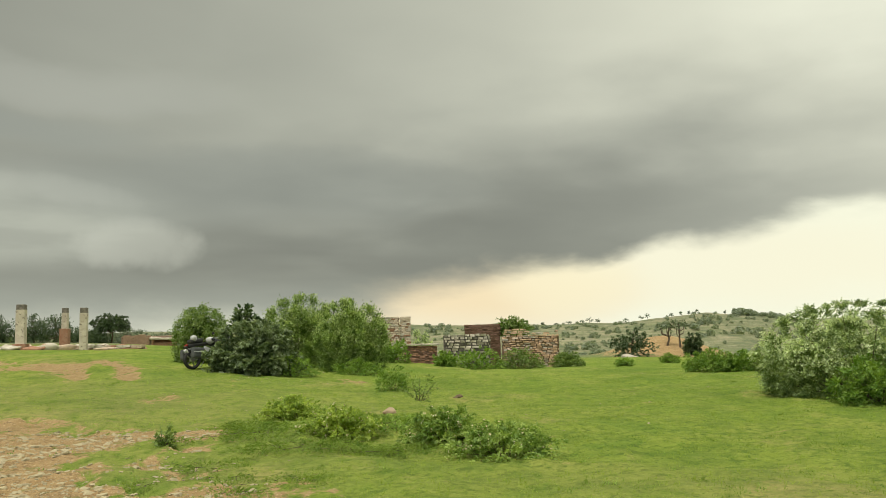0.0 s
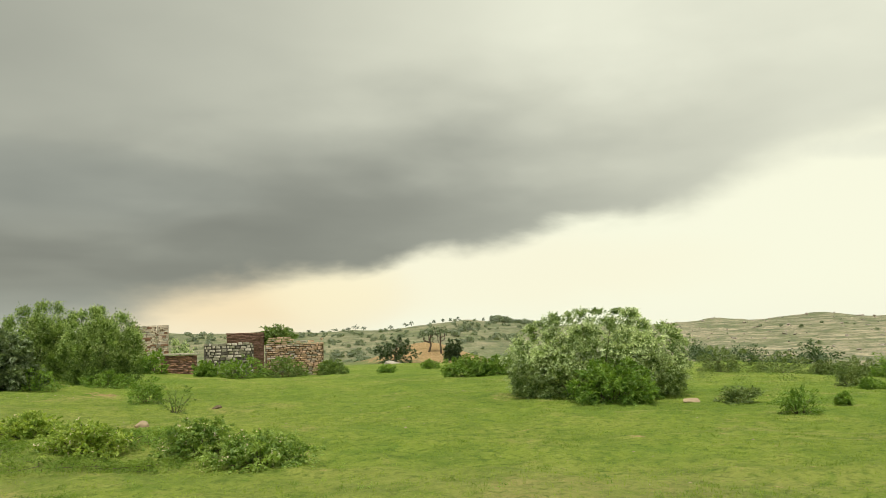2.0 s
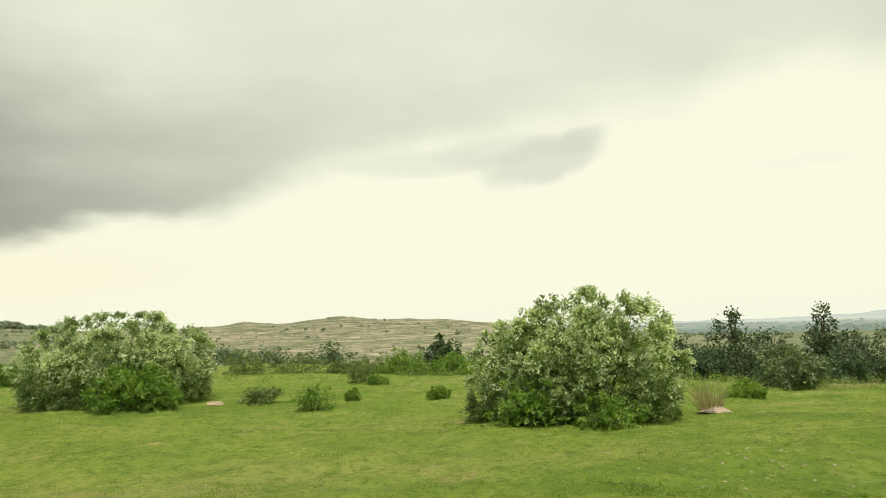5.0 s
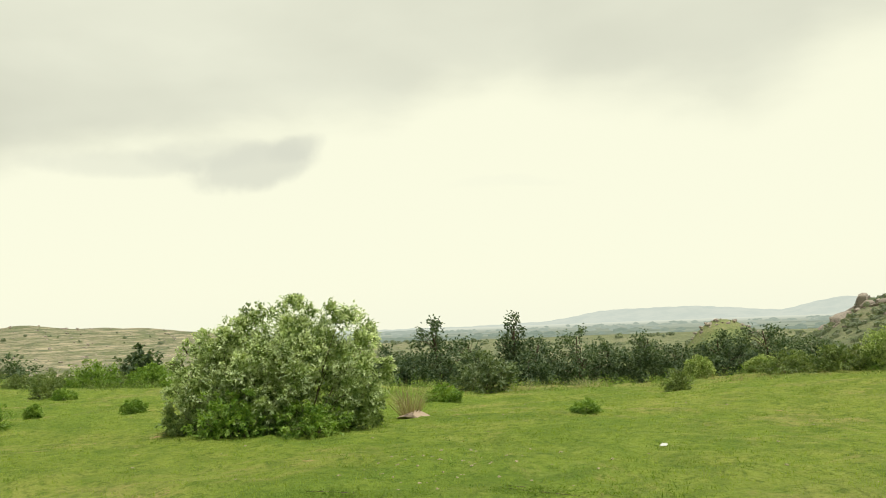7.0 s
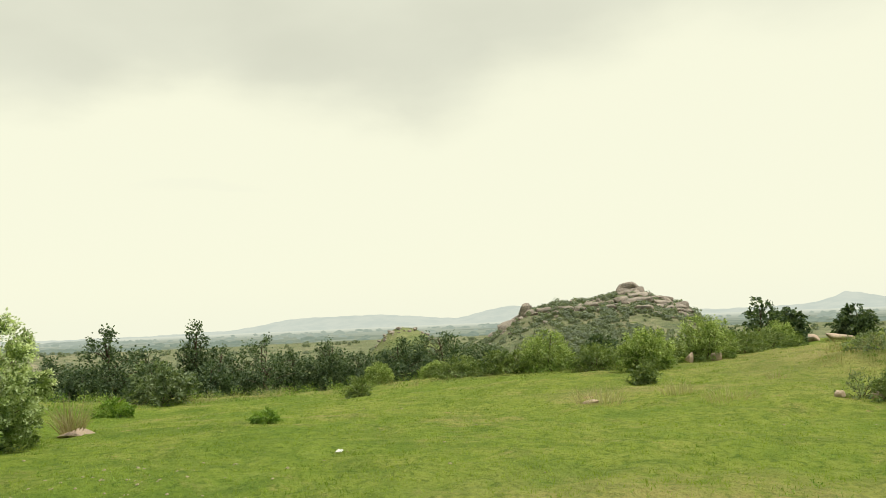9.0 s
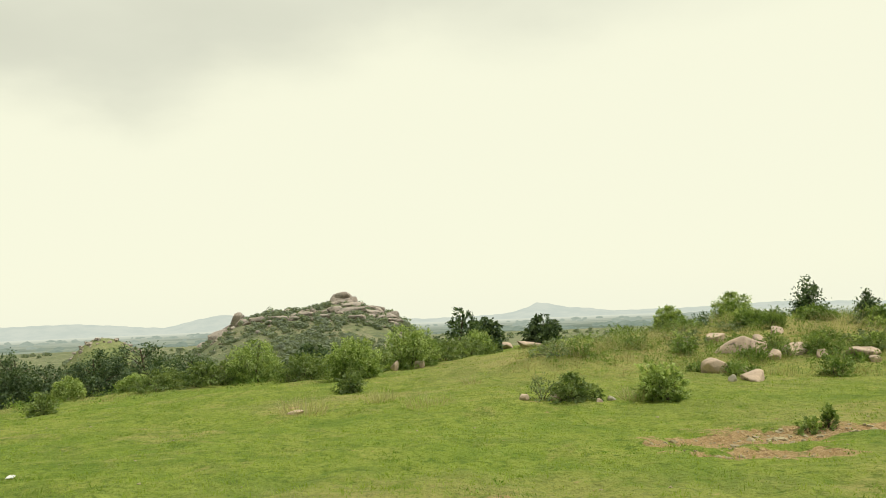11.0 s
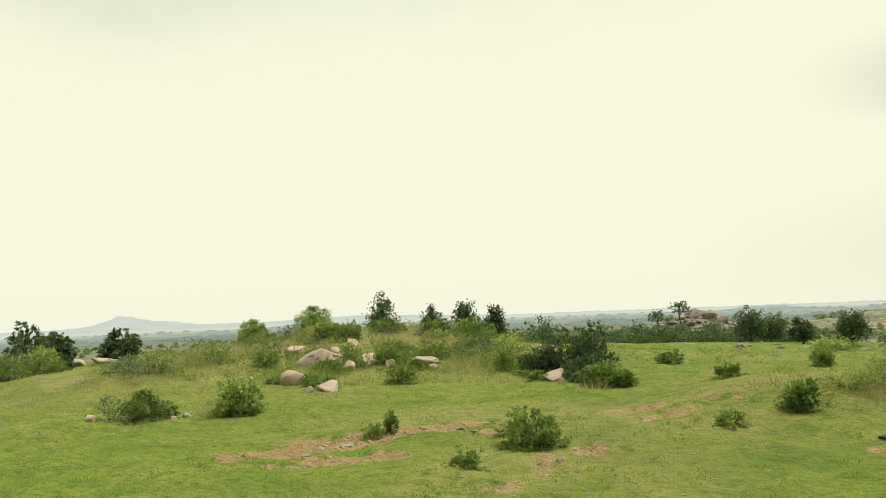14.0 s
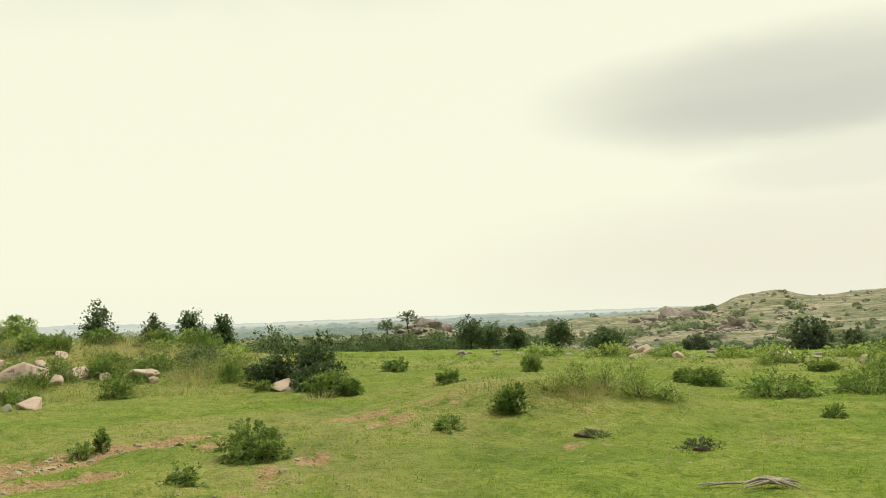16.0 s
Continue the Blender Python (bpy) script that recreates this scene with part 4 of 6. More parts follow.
def ruins():
    rng = np.random.RandomState(4)

    def wall(name, x, y, turn, label, **k):
        ob = thing(name, on_ground(x, y, turn, 0.08), label, "ruin")
        coursed_wall(ob, rng=rng, **k)
        return ob

    wall("rubble_wall", 4.42, 43.8, -5, "broken red-brown rubble stone wall, dry-laid courses", length=2.95, thick=0.45, tall=2.05, unit_l=0.27, unit_h=0.1, mats=[RUBBLE, RUBBLE, GRANITE, RUBBLE, GRANITE_GREY, RUBBLE], broken=0.16, jitter=0.036, proud=0.06)
    wall("stone_wall", 1.18, 43.0, -1, "low wall of dark and whitewashed stones", length=2.4, thick=0.45, tall=1.78, unit_l=0.27, unit_h=0.14, mats=[DARK_STONE, WHITE_STONE, WHITE_STONE, WHITE_STONE, GRANITE_GREY], broken=0.06, jitter=0.042, proud=0.05, core=DARK_STONE)
    wall("brick_wall", 2.1, 46.0, -2, "dark brown brick wall of a roofless house", length=1.95, thick=0.3, tall=2.25, unit_l=0.24, unit_h=0.085, mats=[BROWN_BRICK], piece="brick", broken=0.01)
    low = wall("brick_wall", -1.14, 43.0, 1, "low red brick wall capped with a stone slab", length=1.7, thick=0.35, tall=0.96, unit_l=0.24, unit_h=0.085, mats=[RED_BRICK, BROWN_BRICK], piece="brick")
    bm = bmesh.new()
    box(bm, Matrix.Translation((-0.1, 0, 0.965)), 2.05, 0.55, 0.07, 0.012)
    part("coping", bm, CONCRETE, low, "thin grey stone slab")
    tower = thing("brick_tower", on_ground(-2.68, 45.9, 4, 0.08), "tall stub of limewashed brick house corner", "ruin")
    for dx, dy, turn, length in ((-0.28, 0, 0, 1.3), (0.66, 0.1, 0, 0.62), (0.8, 0.9, 90, 1.3)):
        sub = new("wall", None)
        sub.parent = tower
        sub.matrix_local = pose(dx, dy, 0, 0, 0, turn)
        coursed_wall(sub, length, 0.32, 2.42 - 0.05 * abs(dx), 0.24, 0.088, [PALE_BRICK, PALE_BRICK, WHITE_STONE, PALE_BRICK, WHITE_STONE, RED_BRICK], rng, 0.02, "brick")
    tree("tree", 3.7, 46.5, 2.1, 2.62, LEAF_MID, "fresh green bushy tree growing up behind the ruined wall", leaf=0.1, count=420, per=18, lo=0.6, bare=0.4)


ruins()


# ---- the building site: concrete columns, footings and a hut ----
def column(x, y, w, h, foot, label):
    ob = thing("concrete_column", on_ground(x, y, 8, 0.1), label, "column", "columns of the unfinished building")
    bm = bmesh.new()
    box(bm, Matrix.Identity(4), w, w, h - 0.16, 0.015)
    part("shaft", bm, CONCRETE, ob)
    bm = bmesh.new()
    box(bm, Matrix.Translation((0, 0, h - 0.165)), w * 0.94, w * 0.94, 0.26, 0.02)
    part("head", bm, DARK_STONE, ob, "rough darker concrete head")
    if foot:
        bm = bmesh.new()
        box(bm, Matrix.Identity(4), w * 1.5, w * 1.5, foot, 0.02)
        part("brick_foot", bm, RED_BRICK, ob, "brick facing round the foot")


column(-20.69, 42.2, 0.42, 2.25, 0.42, "grey square concrete column with a brick foot")
column(-20.11, 45.78, 0.3, 2.15, 1.15, "weathered concrete column half faced in brick")
column(-17.72, 42.45, 0.34, 2.1, 0.0, "pale concrete column standing in grass")


def footings():
    rng = np.random.RandomState(11)
    for n in range(44):
        x, y = rng.uniform(-23.5, -15.0), rng.uniform(40.5, 46.5)
        if min(math.hypot(x - a, y - b) for a, b in ((-20.69, 42.2), (-20.11, 45.78), (-17.72, 42.45))) < 0.7:
            continue
        ob = new("stone_block", rock_mesh("stone_block", rng.uniform(0.4, 1.5), rng.uniform(0.3, 0.7), rng.uniform(0.15, 0.42), [GRANITE_GREY, CONCRETE, RED_BRICK, WHITE_STONE, GRANITE][n % 5], 60 + n, rough=0.08, detail=2))
        ob.matrix_world = on_ground(x, y, rng.uniform(0, 180), 0.05)
        tagged(ob, "pale rubble block of an unfinished foundation", "rubble", "rubble of the foundation")
    for x, y, l, turn, mat in ((-19.0, 43.4, 2.6, 6, GRANITE_GREY), (-16.2, 43.2, 2.6, -8, RED_BRICK)):
        ob = thing("foundation_wall", on_ground(x, y, turn, 0.1), "low foundation wall of grey and red rubble", "foundation")
        coursed_wall(ob, l, 0.4, 0.36, 0.4, 0.16, [mat, GRANITE, WHITE_STONE], rng, 0.3, jitter=0.04, proud=0.05)


footings()


def hut(x, y, turn):
    ob = thing("hut", on_ground(x, y, turn, 0.1), "half-ruined mud-brick hut with a slab-roofed lean-to", "hut")
    rng = np.random.RandomState(3)
    for dx, dy, length, turn_w, tall in ((-1.0, -0.9, 1.9, 0, 0.95), (-1.95, 0.0, 1.8, 90, 0.85), (-0.1, 0.0, 1.8, 90, 0.9)):
        bm = bmesh.new()
        steps = 7
        for k in range(steps):
            box(bm, pose(dx, dy, 0, 0, 0, turn_w) @ pose((k + 0.5) / steps * length - length / 2, 0, 0), length / steps + 0.004, 0.28 + 0.01 * (k % 2), tall * rng.uniform(0.86, 1.0), 0.02)
        part("wall", bm, MUD, ob, "worn reddish mud wall")
    for dx, dy, sx, sy, tall in ((0.2, -1.0, 0.22, 0.25, 0.5), (1.9, -1.0, 0.22, 0.25, 0.5), (1.05, -0.2, 1.9, 0.2, 0.55)):
        bm = bmesh.new()
        box(bm, Matrix.Translation((dx, dy, 0)), sx, sy, tall, 0.015)
        part("pier", bm, RED_BRICK, ob)
    bm = bmesh.new()
    box(bm, Matrix.Translation((1.05, -1.02, 0)), 1.45, 0.2, 0.28, 0.015)
    part("parapet", bm, RED_BRICK, ob, "low red brick parapet")
    bm = bmesh.new()
    box(bm, pose(1.05, -0.65, 0.56, 5, 2, 0), 2.25, 1.3, 0.12, 0.02)
    part("roof", bm, CONCRETE, ob, "pale weathered roof slab")
    bm = bmesh.new()
    box(bm, pose(0.9, -0.4, 0.68, 3, -1, 0), 1.5, 0.8, 0.12, 0.02)
    part("roof", bm, TILE, ob, "second slab of clay tiles")


hut(-23.0, 67.6, 19)


# ---- the parked motorcycle ----
def wheel(parent, x):
    rot = pose(x, 0, 0.31, 90, 0, 0)
    bm = bmesh.new()
    profile = [(0.31 + 0.055 * math.cos(t), 0.06 * math.sin(t)) for t in np.linspace(0, 2 * math.pi, 11)[:-1]]
    rings = [[bm.verts.new(rot @ Vector((r * math.cos(a) * 0.85, r * math.sin(a) * 0.85, z))) for r, z in profile] for a in np.linspace(0, 2 * math.pi, 29)[:-1]]
    for i in range(28):
        for j in range(10):
            bm.faces.new((rings[i][j], rings[(i + 1) % 28][j], rings[(i + 1) % 28][(j + 1) % 10], rings[i][(j + 1) % 10]))
    w = thing("wheel", Matrix.Identity(4), "black spoked motorcycle wheel", "")
    w.parent = parent
    part("tyre", bm, RUBBER, w)
    bm = bmesh.new()
    bmesh.ops.create_cone(bm, cap_ends=True, segments=16, radius1=0.07, radius2=0.07, depth=0.12, matrix=rot)
    for k in range(5):
        box(bm, rot @ pose(0, 0, 0, 0, 90, 0) @ pose(0, 0, 0, 72 * k, 0, 0), 0.03, 0.035, 0.23, 0.005)
    part("rim", bm, STEEL, w)


def swept(points, radii, sides=8):
    return mesh_of("tube", *tube(points, radii, sides), STEEL, True)


def body_part(name, mat, parent, m, sx, sy, sz, bevel, label=""):
    bm = bmesh.new()
    box(bm, m, sx, sy, sz, bevel)
    return part(name, bm, mat, parent, label)


def motorcycle(x, y, turn):
    ob = thing("motorcycle", on_ground(x, y, turn, 0.0) @ pose(0, 0, 0, -7, 0, 0), "black touring motorcycle with panniers parked against a bush", "motorcycle")
    wheel(ob, -0.68), wheel(ob, 0.70)
    tank = rock_mesh("tank", 0.56, 0.30, 0.30, BLACK, 3, rough=0.03, detail=3, cuts=0)
    t = part("tank", tank, BLACK, ob, "glossy black fuel tank")
    t.matrix_local = pose(0.16, 0, 0.72, 0, 8, 0)
    body_part("seat", SEAT, ob, pose(-0.30, 0, 0.74, 0, -4, 0), 0.72, 0.26, 0.11, 0.045, "black vinyl double seat")
    body_part("engine", BOXGREY, ob, pose(0.08, 0, 0.30), 0.42, 0.30, 0.36, 0.04)
    body_part("tail", BLACK, ob, pose(-0.66, 0, 0.70, 0, -10, 0), 0.36, 0.22, 0.12, 0.04)
    body_part("tail_bag", SEAT, ob, pose(-0.52, 0, 0.83, 0, -4, 0), 0.44, 0.3, 0.14, 0.06, "black luggage bag strapped on the seat")
    part("mudguard", mesh_of("mudguard", *tube([(-0.68 + 0.37 * math.cos(a), 0, 0.31 + 0.37 * math.sin(a)) for a in np.linspace(0.5, 2.4, 9)], [0.05] * 9, 6), SILVER, True), SILVER, ob, "silver rear mudguard")
    body_part("tail_lamp", LAMP, ob, pose(-0.86, 0, 0.73), 0.04, 0.14, 0.07, 0.012, "red tail lamp")
    body_part("mudguard", BLACK, ob, pose(-0.80, 0, 0.50, 0, -25, 0), 0.05, 0.18, 0.26, 0.015)
    body_part("number_plate", PAPER, ob, pose(-0.86, 0, 0.52, 0, -20, 0), 0.012, 0.20, 0.13, 0.003, "white plate with dark bars")
    body_part("fairing", BLACK, ob, pose(0.62, 0, 0.72, 0, 18, 0), 0.22, 0.34, 0.34, 0.06)
    body_part("windscreen", VISOR, ob, pose(0.66, 0, 1.02, 0, -28, 0), 0.02, 0.30, 0.26, 0.008, "smoked windscreen")
    for s in (-1, 1):
        case = body_part("pannier", BOXGREY, ob, pose(-0.66, s * 0.30, 0.32, 0, 4, 0), 0.44, 0.19, 0.34, 0.07, "dark grey side case")
        body_part("lid_band", SILVER, case, pose(-0.66, s * 0.397, 0.50, 0, 4, 0), 0.36, 0.012, 0.03, 0.004)
        fork = part("fork", mesh_of("fork", *tube([(0.70, s * 0.09, 0.31), (0.50, s * 0.09, 0.95)], [0.026, 0.026], 8), STEEL, True), STEEL, ob)
        part("mirror_stalk", mesh_of("mirror_stalk", *tube([(0.42, s * 0.26, 1.0), (0.44, s * 0.34, 1.18)], [0.008, 0.008], 6), BLACK, True), BLACK, ob)
        body_part("mirror", BLACK, ob, pose(0.44, s * 0.36, 1.15), 0.03, 0.13, 0.08, 0.012)
        body_part("side_panel", SILVER, ob, pose(-0.22, s * 0.16, 0.52, 0, 22, 0), 0.30, 0.04, 0.16, 0.015, "silver side panel")
        part("crash_bar", mesh_of("crash_bar", *tube([(0.38, s * 0.12, 0.78), (0.44, s * 0.30, 0.62), (0.34, s * 0.30, 0.42), (0.16, s * 0.14, 0.30)], [0.014] * 4, 6), STEEL, True), STEEL, ob)
    part("handlebar", mesh_of("handlebar", *tube([(0.32, -0.40, 1.0), (0.44, -0.20, 1.02), (0.47, 0, 0.98), (0.44, 0.20, 1.02), (0.32, 0.40, 1.0)], [0.014] * 5, 8), STEEL, True), STEEL, ob)
    part("exhaust", mesh_of("exhaust", *tube([(0.2, -0.17, 0.32), (-0.25, -0.19, 0.30), (-0.45, -0.2, 0.36), (-0.85, -0.22, 0.46)], [0.02, 0.025, 0.045, 0.05], 10), STEEL, True), STEEL, ob, "steel exhaust silencer")
    part("swing_arm", mesh_of("swing_arm", *tube([(-0.68, 0.11, 0.31), (-0.05, 0.12, 0.36)], [0.025, 0.03], 6), BOXGREY, True), BOXGREY, ob)
    part("side_stand", mesh_of("side_stand", *tube([(-0.1, 0.14, 0.30), (-0.22, 0.34, 0.03)], [0.014, 0.016], 6), STEEL, True), STEEL, ob)
    helmet = thing("helmet", on_ground(x, y, turn) @ pose(-0.62, 0.06, 0.885, 8, 0, 30), "silver-white full-face helmet resting on the luggage", "helmet", "helmets on the motorcycle")
    part("shell", rock_mesh("shell", 0.26, 0.21, 0.225, WHITE, 8, rough=0.02, detail=3, cuts=0), WHITE, helmet)
    v = part("visor", rock_mesh("visor", 0.13, 0.19, 0.11, VISOR, 9, rough=0.02, detail=2, cuts=0), VISOR, helmet)
    v.matrix_local = pose(0.085, 0, 0.08)
    copy_thing(helmet, on_ground(x, y, turn) @ pose(-0.1, -0.08, 0.82, 0, 5, -50))


motorcycle(-7.55, 28.0, 50)

# ---- bushes by the motorcycle and the ruins ----
bush("bush", -5.95, 27.3, 2.75, 1.62, LEAF_GREY, "dark dusty bush with broad leaves beside the motorcycle", leaf=0.14, ratio=0.65, count=700, per=15, depth=0.75)
bush("bush", -6.95, 27.1, 0.9, 0.85, LEAF_GREY, "broad-leaved bush sprawling over the motorcycle's front", leaf=0.16, ratio=0.6, count=120, per=12)
bush("bush", -9.3, 33.2, 2.25, 2.2, LEAF_MID, "dense round green bush behind the motorcycle", leaf=0.068, ratio=0.85, count=1800, per=14, lumps=0.0, lobes=200, lobe=0.13, sprig=0.0, wide_at=0.45, dome=2.1, plume=0.8, tuft=0.95, loose=0.9)
tree("tree", -7.9, 34.3, 1.2, 2.5, LEAF_DARK, "thin dark sapling rising above the bushes", leaf=0.2, ratio=0.6, count=70, per=11, bare=0.3, lo=0.3)
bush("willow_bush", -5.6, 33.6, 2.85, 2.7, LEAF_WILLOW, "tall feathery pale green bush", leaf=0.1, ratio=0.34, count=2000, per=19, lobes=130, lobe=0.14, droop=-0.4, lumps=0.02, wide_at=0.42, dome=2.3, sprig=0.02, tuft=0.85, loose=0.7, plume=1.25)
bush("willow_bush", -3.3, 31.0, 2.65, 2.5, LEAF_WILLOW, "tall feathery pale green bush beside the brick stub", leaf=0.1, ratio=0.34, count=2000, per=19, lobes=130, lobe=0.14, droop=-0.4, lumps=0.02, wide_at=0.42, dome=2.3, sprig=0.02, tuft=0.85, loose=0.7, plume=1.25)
bush("bush", -4.9, 27.4, 1.7, 0.72, LEAF_FRESH, "low fresh green undergrowth in front of tall bushes", leaf=0.10, count=150, per=13)
bush("bush", -2.9, 29.2, 1.5, 0.62, LEAF_FRESH, "low fresh green undergrowth beneath a feathery bush", leaf=0.10, count=120, per=13)
for bx, by, bw, bh in ((1.56, 40.6, 2.5, 0.98), (3.73, 41.4, 2.3, 0.95), (5.91, 41.2, 1.6, 0.7), (-2.28, 41.3, 1.6, 1.05), (0.1, 41.6, 1.1, 0.7)):
    bush("bush", bx, by, bw, bh, LEAF_FRESH if bx < 3 else LEAF_MID, "leafy green bush overgrowing the foot of ruined walls", leaf=0.13, ratio=0.5, count=170, per=12, group="bushes along the ruin")
bush("bush", -1.55, 60.0, 1.5, 1.95, LEAF_PALE, "pale bush seen between the ruined walls", leaf=0.16, count=120, per=12)

# ---- low bushes in the foreground grass ----
for n, (bx, by, bw, bh) in enumerate(((-1.5, 12.25, 1.1, 0.42), (-2.55, 14.6, 1.0, 0.4), (0.0, 11.9, 1.1, 0.46), (0.72, 10.9, 1.3, 0.42))):
    bush("lantana_bush", bx, by, bw, bh, LEAF_YELLOW if n < 2 else LEAF_LANTANA, "low yellow-green flowering bush in short grass" if n == 0 else "low sprawling green bush with pale flowers", leaf=0.055, ratio=0.62, count=380, per=12, lumps=0.42, sprig=0.2, wide_at=0.2, dome=1.7, flowers=44 if n != 1 else 10, group="flowering bushes in the grass")
bush("undergrowth", -0.85, 12.75, 1.15, 0.2, LEAF_FRESH, "creeping weeds on a low grassy bank", leaf=0.05, count=150, per=9, spread=0.9, category="weeds")
for ux, uy, uw, uh in ((-1.9, 11.4, 1.9, 0.12), (-0.5, 11.3, 1.6, 0.12), (-2.9, 13.3, 1.3, 0.14), (-0.2, 13.4, 1.3, 0.13), (-1.4, 13.3, 1.2, 0.12), (0.9, 12.0, 0.9, 0.16)):
    bush("undergrowth", ux, uy, uw, uh * 0.7, TUSSOCK, "creeping green weeds between flowering bushes", leaf=0.05, count=200, per=9, spread=0.95, category="weeds", depth=0.6, sprig=0.2)
bush("undergrowth", -2.6, 12.35, 1.5, 0.11, TUSSOCK, "creeping green weeds on a low grassy bank", leaf=0.05, count=160, per=9, spread=0.95, category="weeds")
for ux, uy, uw in ((-2.5, 9.7, 0.8), (-3.3, 9.3, 0.5), (-2.1, 8.9, 0.6), (-2.9, 10.5, 1.0), (-1.6, 9.6, 0.7), (-3.7, 11.9, 0.6)):
    bush("undergrowth", ux, uy, uw, 0.06, TUSSOCK, "low green weeds fringing the stony path", leaf=0.04, count=60, per=8, spread=0.95, category="weeds", depth=0.9, sprig=0.45, lumps=0.7, group="weeds along the path")
for ux, uy, uw, uh in ((7.1, 3.9, 1.7, 0.05), (7.65, 2.3, 1.5, 0.045)):
    bush("undergrowth", ux, uy, uw, uh, TUSSOCK, "creeping green weeds in short grass", leaf=0.03, count=170, per=9, spread=0.95, category="weeds", depth=0.3, turn=90)
bush("shrub", -1.29, 21.9, 0.9, 0.6, LEAF_FRESH, "small bright green shrub in the grass", leaf=0.085, count=90, per=12)
bush("shrub", -0.57, 19.6, 0.75, 0.58, LEAF_MID, "thin sparse shrub with visible twigs", leaf=0.075, count=34, per=10)

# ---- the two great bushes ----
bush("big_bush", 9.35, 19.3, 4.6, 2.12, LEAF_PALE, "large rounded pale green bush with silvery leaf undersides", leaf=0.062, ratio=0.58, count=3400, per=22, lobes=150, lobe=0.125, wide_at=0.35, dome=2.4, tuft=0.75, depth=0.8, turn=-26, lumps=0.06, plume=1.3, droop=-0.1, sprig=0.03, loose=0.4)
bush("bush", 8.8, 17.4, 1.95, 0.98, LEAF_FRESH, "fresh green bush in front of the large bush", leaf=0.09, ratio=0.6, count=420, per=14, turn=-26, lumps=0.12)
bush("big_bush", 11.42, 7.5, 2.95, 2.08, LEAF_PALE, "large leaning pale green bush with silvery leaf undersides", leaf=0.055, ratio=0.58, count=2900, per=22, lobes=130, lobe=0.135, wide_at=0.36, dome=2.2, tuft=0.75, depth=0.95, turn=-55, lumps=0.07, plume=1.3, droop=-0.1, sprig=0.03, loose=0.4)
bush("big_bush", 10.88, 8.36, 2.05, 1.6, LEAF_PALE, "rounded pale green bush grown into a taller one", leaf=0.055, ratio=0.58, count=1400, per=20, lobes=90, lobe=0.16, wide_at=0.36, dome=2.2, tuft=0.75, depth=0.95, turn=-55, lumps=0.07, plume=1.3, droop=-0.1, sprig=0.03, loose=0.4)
bush("bush", 10.05, 7.65, 1.15, 0.66, LEAF_FRESH, "fresh green low bush in front of the large bush", leaf=0.075, ratio=0.5, count=230, per=14)
bush("bush", 10.6, 6.75, 1.2, 0.45, LEAF_FRESH, "trailing green shoots at the foot of the large bush", leaf=0.075, ratio=0.5, count=170, per=13)

# ---- bushes and shrubs over the grass: x, y, width, height ----
def scatter_bushes(rows, mat, label, name="bush", group="", **more):
    for bx, by, bw, bh in rows:
        bush(name, bx, by, bw, bh, mat, label, group=group, **more)


scatter_bushes([(8.12, 38.9, 0.95, 0.36), (10.62, 40.6, 0.9, 0.45), (18.3, 8.2, 0.85, 0.4)], LEAF_FRESH, "low fresh green bush on open grass", leaf=0.10, count=110, per=12, group="low bushes on the grass")
scatter_bushes([(11.3, 30.2, 1.15, 1.0), (11.24, 16.3, 0.9, 0.38), (16.34, 18.8, 0.85, 0.55), (21.27, 3.4, 0.72, 0.53), (17.95, -3.0, 0.62, 0.45)], LEAF_SCRUB, "small dark green shrub on open grass", name="shrub", leaf=0.085, ratio=0.55, count=90, per=12, group="dark shrubs on the grass")
scatter_bushes([(10.45, 13.3, 0.9, 0.52), (12.0, 14.0, 0.32, 0.25), (12.85, 12.25, 0.5, 0.3), (15.97, 17.7, 0.66, 0.26), (14.2, 3.7, 0.5, 0.2)], LEAF_FRESH, "upright green weeds in short grass", name="weeds", category="weeds", leaf=0.065, ratio=0.4, count=150, per=12, group="weeds in the grass")
scatter_bushes([(18.8, 28.4, 1.95, 0.95), (21.0, 28.0, 2.3, 0.8), (23.2, 26.6, 2.0, 0.7), (20.4, 24.8, 1.0, 0.5), (25.5, 26.5, 2.2, 0.7), (22.3, 25.0, 1.2, 0.45), (24.4, 24.6, 1.0, 0.4)], LEAF_SCRUB, "mid-green bush at the grass edge", leaf=0.095, lobes=50, count=200, per=13, group="bushes at the grass edge")
scatter_bushes([(20.9, 21.8, 1.7, 0.95), (21.7, 20.3, 1.65, 0.8), (25.6, 23.6, 1.7, 0.9)], LEAF_FRESH, "bright green bush at the grass edge", leaf=0.11, count=170, per=13, group="bushes at the grass edge")
bush("bush", 22.3, 8.8, 1.9, 1.05, LEAF_GREY, "grey-green broad-leaved bush under the trees", leaf=0.15, ratio=0.5, count=170, per=12)

for bx, by, bw, bh in ((9.75, 31.6, 1.9, 0.8), (10.75, 31.0, 1.7, 0.72)):
    bush("bush", bx, by, bw, bh, LEAF_FRESH, "spreading bright green bush behind the large bush", leaf=0.10, ratio=0.55, count=330, per=13, lumps=0.15)

